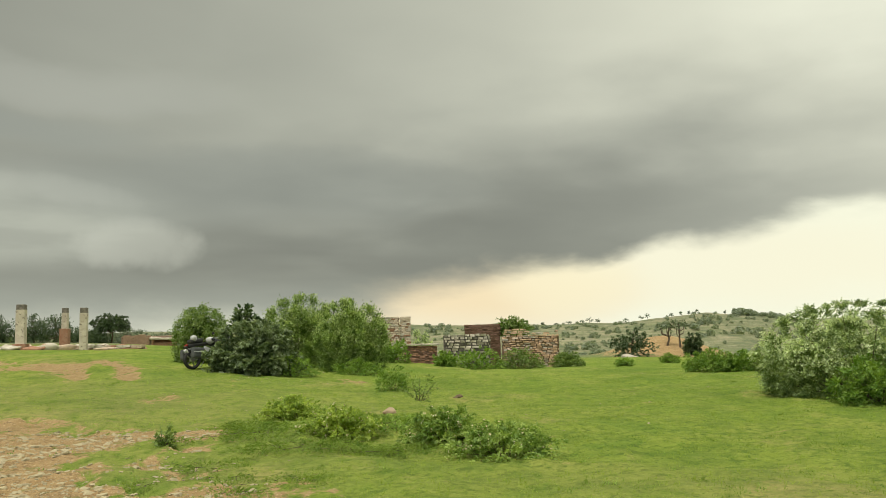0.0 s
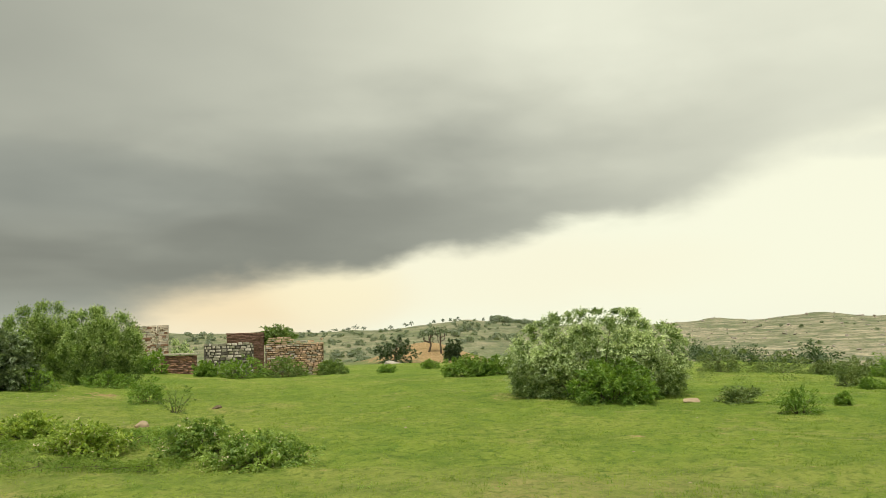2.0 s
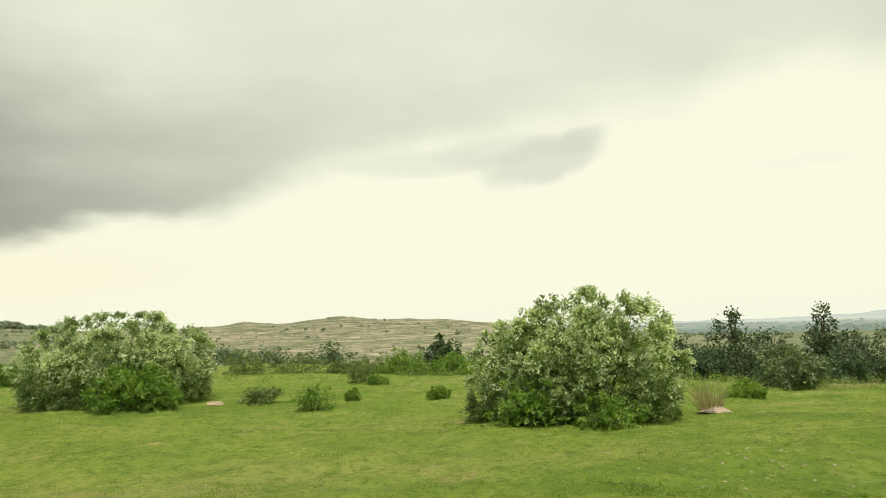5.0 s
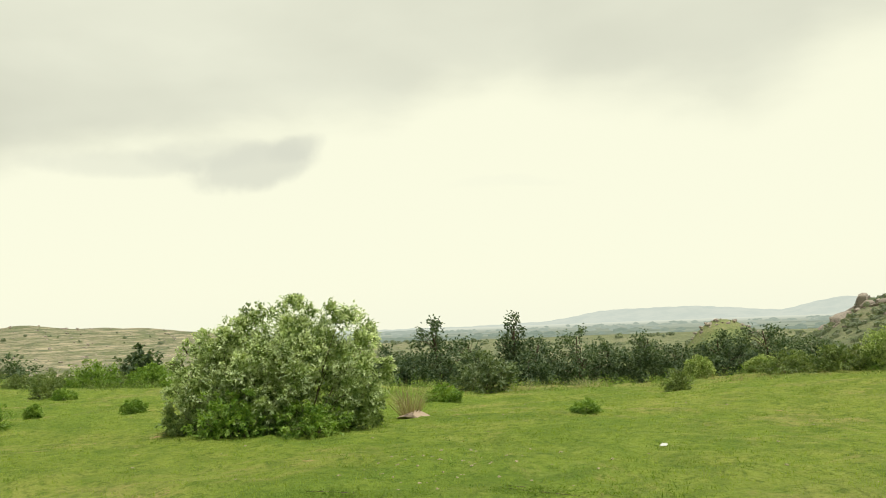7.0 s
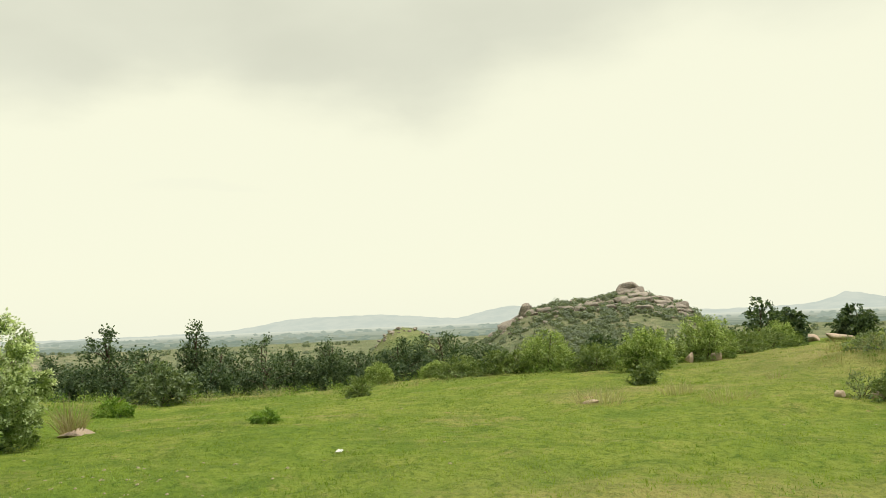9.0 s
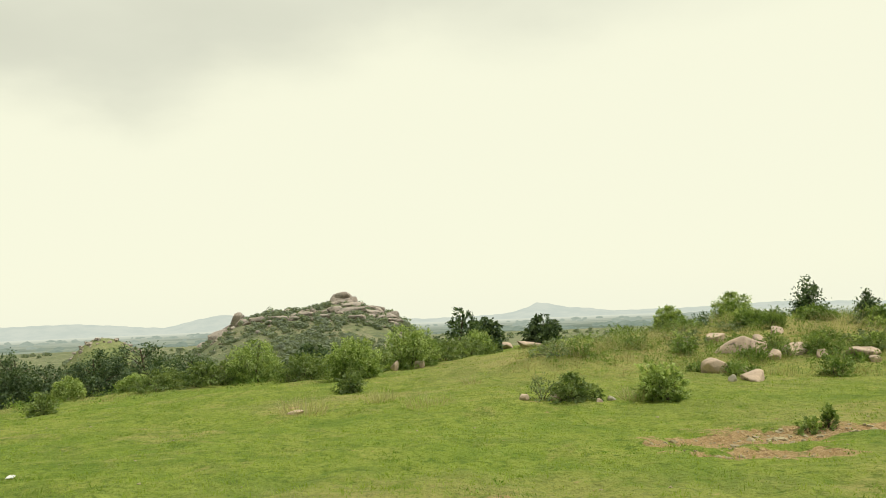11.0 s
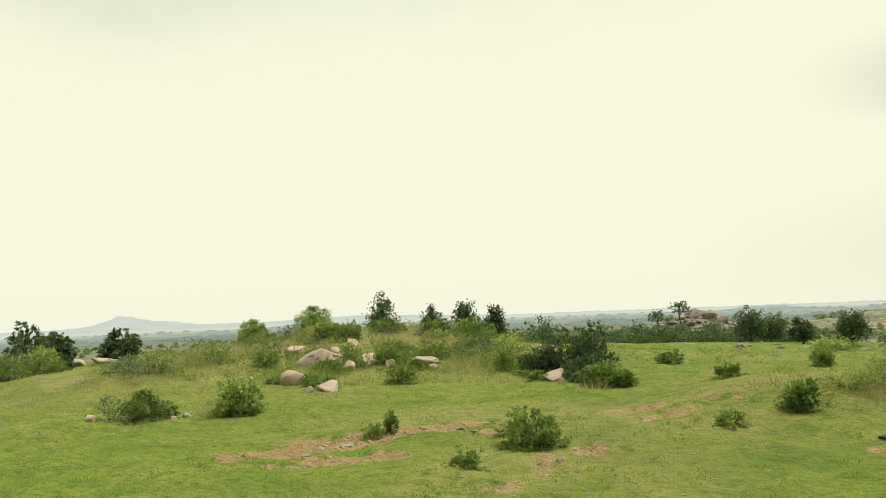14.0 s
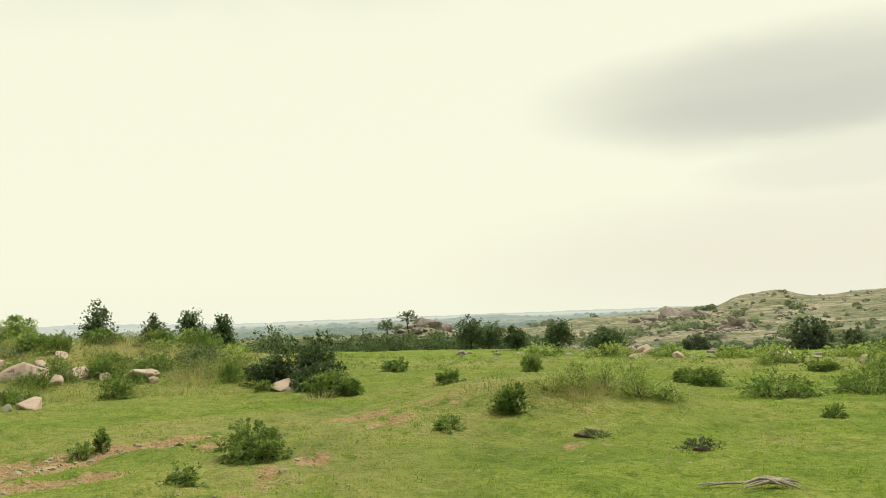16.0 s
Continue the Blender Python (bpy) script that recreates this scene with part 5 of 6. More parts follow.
# ---- the wood below the grass edge ----
for n, (tx, ty, tw, th) in enumerate(((38.45, 19.46, 2.0, 2.3), (37.26, 17.35, 2.2, 3.65), (40.68, 17.06, 2.0, 3.0), (39.62, 14.32, 1.25, 4.05), (40.92, 13.66, 2.4, 2.8), (41.58, 11.56, 3.2, 3.2), (42.32, 8.53, 1.9, 3.0),
                                      (42.9, 10.48, 2.0, 2.5), (43.56, 7.4, 2.0, 2.2), (43.89, 5.17, 2.3, 2.6), (45.08, 3.32, 2.7, 2.9), (47.2, 1.09, 2.3, 2.0), (39.0, 15.9, 1.9, 2.4), (45.5, 6.2, 2.2, 2.2), (36.2, 19.6, 1.8, 2.3), (38.6, 13.2, 1.8, 2.0), (46.5, 4.6, 2.2, 2.0), (35.8, 17.8, 1.6, 1.9))):
    tree("tree", tx, ty, tw * 1.42, th, LEAF_DARK, "slender dark green tree rising above the wood" if tw < 1.3 else "dark broad-leaved young tree below the grass edge", leaf=0.125, ratio=0.76, count=450, per=12, lobes=44, lobe=0.22, lumps=0.22, wide_at=0.4, dome=1.9, sprig=0.02, lo=0.03, bare=0.08, loose=0.8, tuft=0.9, group="young trees of the wood")
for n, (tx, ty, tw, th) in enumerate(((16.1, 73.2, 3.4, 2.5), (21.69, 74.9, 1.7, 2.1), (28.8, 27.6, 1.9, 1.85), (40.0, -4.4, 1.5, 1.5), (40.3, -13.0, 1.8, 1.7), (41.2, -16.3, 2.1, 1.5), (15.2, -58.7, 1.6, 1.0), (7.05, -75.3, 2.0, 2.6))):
    # the trees far behind (ty < -50) take the leaf colour with painted haze
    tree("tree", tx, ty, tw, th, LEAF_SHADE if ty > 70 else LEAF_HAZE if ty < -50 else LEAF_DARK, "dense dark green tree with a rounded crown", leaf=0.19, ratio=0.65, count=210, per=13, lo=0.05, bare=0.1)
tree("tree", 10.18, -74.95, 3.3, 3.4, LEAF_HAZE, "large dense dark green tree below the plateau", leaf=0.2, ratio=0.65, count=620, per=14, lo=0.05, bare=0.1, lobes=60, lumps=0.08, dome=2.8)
tree("tree", 38.72, -11.3, 1.6, 2.3, LEAF_DARK, "sparse tree with spreading branches and leaf tufts", leaf=0.2, ratio=0.55, count=44, per=15, lo=0.4, bare=0.25)
for tx, ty, tw, th in ((136.0, -198.5, 5.0, 6.6), (131.5, -202.5, 5.6, 7.0)):
    tree("tree", tx, ty, tw, th, LEAF_FAR, "flat-topped far tree beside a bare rock dome", leaf=0.34, ratio=0.7, count=150, per=9, lo=0.5, bare=0.4, dome=1.5, group="flat-topped far trees")
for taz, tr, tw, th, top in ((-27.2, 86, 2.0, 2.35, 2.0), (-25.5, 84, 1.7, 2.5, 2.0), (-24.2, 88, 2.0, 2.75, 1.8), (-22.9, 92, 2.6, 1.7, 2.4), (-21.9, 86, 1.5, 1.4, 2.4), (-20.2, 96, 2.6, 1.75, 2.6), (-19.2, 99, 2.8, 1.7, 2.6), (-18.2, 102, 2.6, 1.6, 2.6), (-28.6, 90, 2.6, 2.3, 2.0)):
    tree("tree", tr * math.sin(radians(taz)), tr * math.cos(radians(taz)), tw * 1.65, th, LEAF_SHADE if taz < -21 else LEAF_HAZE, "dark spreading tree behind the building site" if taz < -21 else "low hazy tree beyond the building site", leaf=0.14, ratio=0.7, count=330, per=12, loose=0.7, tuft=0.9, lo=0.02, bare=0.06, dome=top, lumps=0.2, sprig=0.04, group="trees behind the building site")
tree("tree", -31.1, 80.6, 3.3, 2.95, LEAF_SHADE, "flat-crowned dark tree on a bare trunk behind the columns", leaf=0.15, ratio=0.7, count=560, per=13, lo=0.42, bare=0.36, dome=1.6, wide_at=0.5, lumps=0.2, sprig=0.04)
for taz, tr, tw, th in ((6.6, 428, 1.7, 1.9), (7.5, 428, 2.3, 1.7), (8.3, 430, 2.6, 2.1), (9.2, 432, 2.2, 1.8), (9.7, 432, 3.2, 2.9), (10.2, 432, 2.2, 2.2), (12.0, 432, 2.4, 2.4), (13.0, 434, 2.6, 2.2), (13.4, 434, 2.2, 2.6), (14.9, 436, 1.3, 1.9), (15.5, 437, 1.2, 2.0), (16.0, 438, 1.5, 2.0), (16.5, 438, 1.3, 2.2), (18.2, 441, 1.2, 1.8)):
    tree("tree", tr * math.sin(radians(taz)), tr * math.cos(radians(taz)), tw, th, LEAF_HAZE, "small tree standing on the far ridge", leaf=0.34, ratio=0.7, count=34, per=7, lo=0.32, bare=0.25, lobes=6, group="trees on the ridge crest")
for tx, ty, tw, th in ((28.9, -22.5, 1.45, 2.7), (29.1, -25.4, 1.1, 2.2), (26.6, -25.2, 1.25, 2.3), (27.2, -27.4, 1.15, 2.1), (25.4, -46.2, 2.0, 2.1), (25.3, -48.5, 2.2, 1.8), (22.1, -45.6, 1.3, 1.45), (19.1, -44.8, 1.7, 1.9), (17.4, -47.6, 2.2, 1.4), (13.95, -38.2, 1.3, 1.25)):
    tree("tree", tx, ty, tw, th, LEAF_DARK, "small dark tree with tufted crown behind the mound", leaf=0.11, ratio=0.72, count=270, per=13, loose=0.6, tuft=0.8, lobes=34, lobe=0.32, lumps=0.16, lo=0.16, bare=0.14, group="trees behind the mound")


def bare_tree(x, y, h, seed):
    """A lopped tree: crooked trunk, a few stub limbs, each ending in a tuft of new leaves."""
    rng = np.random.RandomState(seed)
    ob = thing("bare_tree", on_ground(x, y, 0, 0.1), "lopped tree with leaf tufts on red earth", "tree", "lopped trees")
    lean = rng.normal(0, 0.12, 2)
    pieces = [tube([(0, 0, 0), (lean[0], lean[1], 0.3 * h), (lean[0] * 0.4, lean[1] * 1.5, 0.55 * h), (lean[0] * 1.6, lean[1], 0.8 * h)], [0.11, 0.085, 0.065, 0.035], 7)]
    tips = [np.array([lean[0] * 1.6, lean[1], 0.82 * h])]
    for k in range(6):
        a, out = k * 1.05 + rng.uniform(0, 0.6), rng.uniform(0.3, 0.75)
        start = rng.uniform(0.3, 0.6) * h
        p = np.array([math.cos(a) * out, math.sin(a) * out, min(h, start + h * rng.uniform(0.18, 0.42))])
        knee = np.array([p[0] * 0.75 + rng.normal(0, 0.05), p[1] * 0.75 + rng.normal(0, 0.05), start + 0.25 * (p[2] - start)])
        pieces.append(tube([(lean[0] * 0.7, lean[1], start), knee, p], [0.05, 0.04, 0.022], 5))
        tips.append(p)
    part("trunk", mesh_of("trunk", *joined(pieces), BARK, True), BARK, ob)
    at = np.repeat(np.array(tips), 26, 0) + rng.normal(0, 0.13, (26 * len(tips), 3))
    part("foliage", mesh_of("foliage", *leaf_arrays(at, rng.normal(0, 1, at.shape), rng.normal(0, 1, at.shape), 0.15, 0.08), LEAF_DARK), LEAF_DARK, ob)


bare_tree(20.1, 77.4, 2.3, 1), bare_tree(21.2, 77.1, 2.8, 2)

# ---- along the slope: bushes and rocks at the rim ----
scatter_bushes([(24.3, -1.3, 1.8, 1.1), (21.3, -3.6, 1.5, 1.03), (24.4, -5.7, 1.85, 1.25), (34.7, -10.8, 1.45, 1.1), (25.9, 3.6, 0.9, 0.65), (26.2, 1.9, 1.0, 0.45)], LEAF_RIM, "rounded bright green bush on the plateau rim", leaf=0.075, ratio=0.55, count=520, per=12, lobes=90, lumps=0.06, dome=2.4, sprig=0.01, loose=0.5, tuft=0.8, group="bushes on the rim")
scatter_bushes([(25.7, -14.7, 1.1, 0.9), (24.7, -16.4, 1.5, 1.12)], LEAF_RIM, "rounded pale green bush on top of the mound", leaf=0.078, ratio=0.55, count=480, per=13, lobes=80, lumps=0.05, dome=2.4, sprig=0.02, loose=0.5, tuft=0.8, group="bushes on the mound")
scatter_bushes([(14.5, -11.9, 0.75, 0.5), (16.8, -13.3, 0.7, 0.45), (19.7, -14.3, 0.75, 0.55), (16.8, -16.3, 1.1, 0.6), (14.1, -14.6, 0.55, 0.5), (5.2, -10.5, 0.42, 0.34), (8.7, -18.7, 0.5, 0.38), (12.0, -18.0, 0.7, 0.32), (9.1, -15.6, 0.5, 0.26), (18.5, -11.0, 0.7, 0.35), (22.0, -13.0, 1.3, 0.5)], LEAF_MID, "dark green shrub among grass and boulders", name="shrub", leaf=0.07, ratio=0.5, count=84, per=12, group="shrubs about the mound")
scatter_bushes([(12.55, -15.0, 1.3, 0.95), (11.75, -14.8, 0.95, 1.15), (13.1, -14.7, 0.9, 0.65), (11.2, -14.0, 0.95, 0.6)], LEAF_DARK, "tall dark green bush behind a flat boulder", leaf=0.085, ratio=0.6, count=170, per=13, lumps=0.5, sprig=0.2, dome=1.7)
bush("bush", 13.35, -5.95, 0.95, 0.4, LEAF_SCRUB, "dark green bush sprawling over stones", leaf=0.065, ratio=0.5, count=170, per=13, lumps=0.4, wide_at=0.2, dome=1.8)
bush("bush", 13.55, -5.5, 0.6, 0.42, LEAF_GREY, "thin grey twiggy bush beside stones", leaf=0.05, ratio=0.4, count=50, per=10)
bush("bush", 12.7, -7.15, 0.85, 0.56, LEAF_RIM, "leafy green bush in short grass", leaf=0.075, ratio=0.5, count=170, per=13, lumps=0.3, sprig=0.16)
bush("bush", 6.85, -7.6, 0.74, 0.42, LEAF_MID, "compact dark green bush beside a worn path", leaf=0.05, ratio=0.5, lumps=0.4, sprig=0.16, count=230, per=14)
scatter_bushes([(6.5, -6.3, 0.36, 0.19), (9.35, -7.3, 0.34, 0.16), (9.35, -7.58, 0.18, 0.24), (5.6, -9.6, 0.34, 0.17), (1.65, -12.5, 0.3, 0.15), (-3.7, 11.5, 0.24, 0.25), (4.5, -18.1, 0.7, 0.3)], LEAF_MID, "small broad-leaved weed in short grass", name="weeds", category="weeds", leaf=0.06, ratio=0.5, count=34, per=10, group="weeds in the grass")
scatter_bushes([(4.35, -11.7, 0.7, 0.36), (3.95, -11.75, 0.6, 0.32), (4.85, -12.1, 0.6, 0.3), (4.2, -12.3, 0.7, 0.36), (5.0, -11.2, 0.7, 0.22), (4.75, -11.5, 0.6, 0.26), (3.6, -11.9, 0.5, 0.2)], LEAF_RIM, "yellow-green straggling weeds on a grassy hummock", name="weeds", category="weeds", leaf=0.036, ratio=0.45, count=100, per=11, sprig=0.4, lumps=0.5, spread=0.3, wide_at=0.15, dome=1.6)
scatter_bushes([(2.8, -15.5, 1.25, 0.42), (1.5, -16.3, 1.4, 0.55), (0.6, -16.6, 1.2, 0.5), (4.4, -17.2, 0.7, 0.3), (5.0, -18.1, 0.55, 0.25), (2.8, -21.1, 0.7, 0.25), (1.2, -19.5, 1.0, 0.4)], LEAF_MID, "low leafy bush on open grass", leaf=0.07, ratio=0.5, count=140, per=12, lumps=0.45, wide_at=0.2, dome=1.7, sprig=0.2, group="low bushes on the grass")

scatter_bushes([(29.07, -14.72, 2.3, 0.8), (27.6, -15.6, 1.2, 0.6), (10.4, -13.4, 0.8, 0.5), (9.95, -13.4, 0.5, 0.3), (19.96, -15.83, 1.1, 0.4), (17.39, -16.94, 1.23, 0.6), (18.6, -16.6, 0.9, 0.5), (20.8, -14.4, 0.9, 0.45)], LEAF_MID, "leafy green bush on the stony mound", leaf=0.075, ratio=0.5, count=160, per=13, group="bushes on the mound")
scatter_bushes([(10.44, -28.83, 1.9, 0.5), (8.57, -29.44, 1.4, 0.45), (6.65, -29.92, 1.3, 0.4), (4.16, -23.96, 1.2, 0.42), (12.6, -28.0, 1.5, 0.5), (2.0, -26.5, 1.5, 0.5), (5.2, -28.4, 1.1, 0.4), (3.2, -29.5, 1.4, 0.5), (0.4, -25.0, 1.6, 0.6), (1.6, -22.4, 1.2, 0.45)], LEAF_RIM, "low scrubby bush where the grass ends", leaf=0.08, ratio=0.5, count=120, per=12, group="scrub at the grass edge")

scatter_bushes([(24.8, 1.1, 1.7, 0.6), (24.5, -0.2, 1.5, 0.7), (23.0, -2.5, 1.7, 0.7), (23.6, -4.2, 1.6, 0.75), (25.6, -7.0, 1.7, 0.7), (28.0, -8.4, 1.8, 0.65), (31.5, -10.0, 1.8, 0.6), (26.4, -2.9, 1.6, 0.7)], LEAF_SCRUB, "dark low bush filling the plateau rim", leaf=0.095, ratio=0.55, count=180, per=12, lumps=0.2, group="bushes on the rim")

scatter_bushes([(17.35, -11.85, 0.5, 0.24), (16.85, -11.9, 0.5, 0.3), (18.6, -12.35, 0.6, 0.3), (15.6, -10.35, 0.45, 0.24), (16.25, -9.95, 0.4, 0.2), (14.75, -10.25, 0.45, 0.26), (15.15, -10.15, 0.4, 0.22), (17.1, -12.75, 0.6, 0.34), (15.7, -13.4, 0.6, 0.26), (16.4, -13.55, 0.6, 0.3), (17.9, -13.0, 0.7, 0.4), (12.5, -13.95, 0.5, 0.2)],
               LEAF_MID, "low leafy weeds about the foot of boulders", name="weeds", category="weeds", leaf=0.06, ratio=0.5, count=50, per=10, lumps=0.45, wide_at=0.2, dome=1.7, sprig=0.25, group="weeds about the boulders")

mound_rng = np.random.RandomState(91)
for n in range(38):
    az, r = radians(mound_rng.uniform(112.5, 137)), mound_rng.uniform(20.3, 28.5)
    bush("scrub", r * math.sin(az), r * math.cos(az), mound_rng.uniform(0.5, 1.3), mound_rng.uniform(0.18, 0.42), (LEAF_MID, LEAF_SCRUB, LEAF_RIM, LEAF_GREY)[n % 4], "low tangled scrub on the stony mound" if n % 4 != 3 else "low grey-green scrub on the stony mound",
         leaf=0.075, ratio=0.5, count=54, per=10, lumps=0.4, wide_at=0.2, dome=1.8, sprig=0.2, group="scrub on the mound")

# ---- boulders and stones ----
for n, (bx, by, bw, bh) in enumerate(((23.75, -5.1, 0.34, 0.26), (23.65, -5.8, 0.36, 0.26), (24.6, -4.6, 0.5, 0.3), (13.63, -5.2, 0.22, 0.1), (13.4, -5.65, 0.25, 0.14), (18.0, -12.1, 1.0, 0.36), (17.62, -12.45, 0.74, 0.33), (15.95, -10.2, 0.8, 0.32),
                                      (14.38, -9.97, 0.5, 0.24), (19.07, -13.92, 0.4, 0.2), (17.2, -13.0, 0.75, 0.27), (16.06, -13.81, 1.0, 0.22), (15.95, -13.8, 0.7, 0.22), (12.2, -14.2, 0.74, 0.22), (16.9, -12.3, 0.42, 0.22), (16.5, -13.2, 0.36, 0.18), (15.4, -13.6, 0.3, 0.14), (18.6, -13.1, 0.35, 0.18), (19.6, -11.6, 0.5, 0.18), (15.6, -10.6, 0.28, 0.13), (4.2, -24.6, 0.6, 0.32), (2.05, -23.6, 0.55, 0.28), (19.6, -12.6, 0.8, 0.25), (14.2, -44.3, 1.0, 0.5), (13.6, -43.2, 0.6, 0.4), (15.0, -44.6, 0.7, 0.3), (4.35, -25.5, 0.5, 0.32), (4.7, -26.1, 0.4, 0.3), (8.0, -28.4, 0.5, 0.22), (16.5, -43.3, 0.9, 0.35), (20.8, -47.5, 1.0, 0.4), (9.0, -27.1, 0.4, 0.18), (11.0, -34.0, 0.6, 0.3))):
    rock("boulder", bx, by, bw, bh * 1.15, GRANITE, "rounded pinkish-brown granite boulder in grass", 100 + n, group="boulders about the mound", turn=n * 47)
rock("boulder", 14.5, -9.65, 0.2, 0.18, GRANITE_GREY, "small pale grey boulder in grass", 131)
for n, (bx, by, bw, bh) in enumerate(((41.2, -14.0, 1.8, 0.4), (40.6, -15.4, 1.95, 0.33), (39.8, -12.6, 1.2, 0.25))):
    rock("rock_slab", bx, by, bw, bh, GRANITE, "flat pink granite slab at the plateau rim", 140 + n, depth=0.6, turn=110)
rock("rock_slab", 12.2, 56.7, 1.7, 0.45, GRANITE_GREY, "flat pale rock on far grass", 150, depth=0.7)
for n, (bx, by, bw, bh, mat) in enumerate(((0.33, 20.4, 0.26, 0.1, ASHES), (-1.07, 16.95, 0.38, 0.16, EARTH), (10.5, 17.0, 0.5, 0.1, EARTH), (14.1, 6.85, 0.62, 0.15, GRANITE), (15.15, -1.65, 0.27, 0.09, GRANITE), (13.0, -6.45, 0.18, 0.09, GRANITE_GREY), (-0.35, 12.2, 0.16, 0.1, EARTH), (12.9, -6.2, 0.15, 0.08, GRANITE))):
    rock("stone", bx, by, bw, bh, mat, "dark clod in short grass" if mat == ASHES else "low reddish stone in short grass", 160 + n, group="stones in the grass", turn=n * 31)

# ---- dry grass, reeds and dead wood ----
def grass_tuft(name, x, y, w, h, mat, label, blades=150, stiff=0.35, category="grass", seed=0):
    rng = np.random.RandomState(seed or int(abs(x * 311 + y * 57)) % 9999 + 1)
    ob = thing(name, on_ground(x, y, 0, 0.02), label, category, "tufts of dry grass")
    a, out = rng.uniform(0, 6.28, blades), np.sqrt(rng.uniform(0, 1, blades)) * w / 2
    root = np.stack([np.cos(a) * out, np.sin(a) * out, 0 * a], 1)
    tall = h * rng.uniform(0.45, 1.1, blades)[:, None]
    way = unit(np.stack([np.cos(a), np.sin(a), 0 * a], 1) * stiff * rng.uniform(0, 1, (blades, 1)) + rng.normal(0, 0.12, (blades, 3)) + [0, 0, 1])
    side = unit(np.cross(way, rng.normal(0, 1, way.shape))) * 0.003 * (0.5 + h)
    mid = root + way * tall * 0.55
    tip = root + way * tall + (way - [0, 0, 1]) * tall * 0.35
    verts = np.stack([root - side, root + side, mid - side * 0.8, mid + side * 0.8, tip], 1).reshape(-1, 3)
    n = np.arange(blades)[:, None] * 5
    part("tuft", mesh_of("tuft", verts, np.concatenate([n + [0, 1, 2], n + [1, 3, 2], n + [2, 3, 4]], 0), mat), mat, ob)
    return ob


for gx, gy, gw, gh in ((15.0, -1.8, 0.9, 0.42), (14.3, -3.75, 0.9, 0.3), (12.9, -6.8, 0.45, 0.36), (14.7, -14.2, 0.95, 0.55), (17.3, -15.7, 1.5, 0.5), (20.8, -12.3, 1.8, 0.4), (20.0, -9.3, 1.3, 0.4), (10.0, -12.6, 0.6, 0.25), (4.95, -11.4, 0.6, 0.34), (4.7, -11.6, 0.5, 0.36), (4.5, -11.3, 0.5, 0.3),
                       (18.4, -15.0, 1.4, 0.45), (19.3, -16.2, 1.6, 0.45), (22.3, -11.6, 1.6, 0.4), (15.3, -15.6, 1.1, 0.45), (13.4, -15.6, 0.8, 0.4), (21.5, -14.6, 1.8, 0.4), (15.6, -3.2, 0.6, 0.35), (22.7, 8.0, 0.9, 0.35), (23.5, 6.2, 1.1, 0.35), (19.1, -8.6, 1.3, 0.4), (19.2, -9.8, 1.2, 0.38), (15.0, -14.3, 0.8, 0.4), (20.9, -12.9, 1.3, 0.35), (17.3, -5.4, 0.35, 0.25)):
    grass_tuft("dry_grass", gx, gy, gw, gh, STRAW, "tuft of tall straw-coloured grass", int(170 * gw + 40), 0.95)
grass_tuft("reed_clump", 14.15, 6.95, 0.34, 0.72, REED, "upright clump of brown dry reeds", 260, 0.75)


def dead_root(x, y, turn):
    """A bleached root stock: frayed strands bound in the middle and a thin runner."""
    rng, strands = np.random.RandomState(12), []
    for k in range(12):
        off, reach = rng.normal(0, 0.03, 3) * [1, 1, 0.5], rng.uniform(0.16, 0.34)
        line = [(u * reach + off[0] * 2, off[1] * (1 + 3 * abs(u)) + 0.02 * math.sin(5 * u + k), 0.035 + abs(off[2]) + 0.03 * (1 - u * u)) for u in np.linspace(-1, 1, 6)]
        strands.append(tube(line, [0.004, 0.009, 0.014, 0.015, 0.009, 0.003], 6))
    for k in range(2):
        strands.append(tube([(-0.3, 0.02 * k, 0.04), (-0.5, 0.05, 0.03), (-0.72, 0.02 - 0.06 * k, 0.025), (-0.9, 0.04, 0.015)], [0.008, 0.010, 0.008, 0.004], 6))
    ob = thing("dead_root", on_ground(x, y, turn, 0.01, (0.66, 0.95, 1.0)), "weathered grey dead root lying in grass", "driftwood")
    for strand in strands:
        part("root_strand", mesh_of("root_strand", *strand, DEADWOOD, True), DEADWOOD, ob)


dead_root(1.62, -7.95, 190)
rock("soil_clod", 3.95, -9.8, 0.26, 0.06, ASHES, "dark lump of turned soil in grass", 171, depth=0.7, category="soil", rough=0.3, cuts=0)
rock("soil_clod", 2.58, -9.55, 0.22, 0.05, ASHES, "dark turned soil with rotting twigs", 172, depth=0.7, category="soil", rough=0.3, cuts=0)
scatter_bushes([(2.6, -9.6, 0.45, 0.12), (3.85, -9.9, 0.4, 0.08)], LEAF_DARK, "dark withered weeds on turned soil", name="weeds", category="weeds", leaf=0.04, count=50, per=9)


def litter(x, y, w, seed):
    rng = np.random.RandomState(seed)
    g = np.linspace(-1, 1, 7)
    gx, gy = np.meshgrid(g, g, indexing="ij")
    z = 0.012 + 0.02 * np.abs(np.sin(gx * 2.3 + rng.uniform(0, 6)) * np.cos(gy * 3.1 + rng.uniform(0, 6)))
    edge_x = gx + 0.15 * np.sin(gy * 4 + seed)
    top = np.stack([edge_x * w / 2, gy * w / 3.2, z], -1).reshape(-1, 3)
    faces = np.array([(i * 7 + j, (i + 1) * 7 + j, (i + 1) * 7 + j + 1, i * 7 + j + 1) for i in range(6) for j in range(6)])
    ob = new("litter", mesh_of("litter", *joined([(top, faces), (top - [0, 0, 0.004], faces[:, ::-1])]), PAPER, True))
    ob.matrix_world = on_ground(x, y, rng.uniform(0, 180), -0.01)
    tagged(ob, "crumpled scrap of white litter in grass", "litter", "litter")


litter(10.45, 1.75, 0.12, 1)


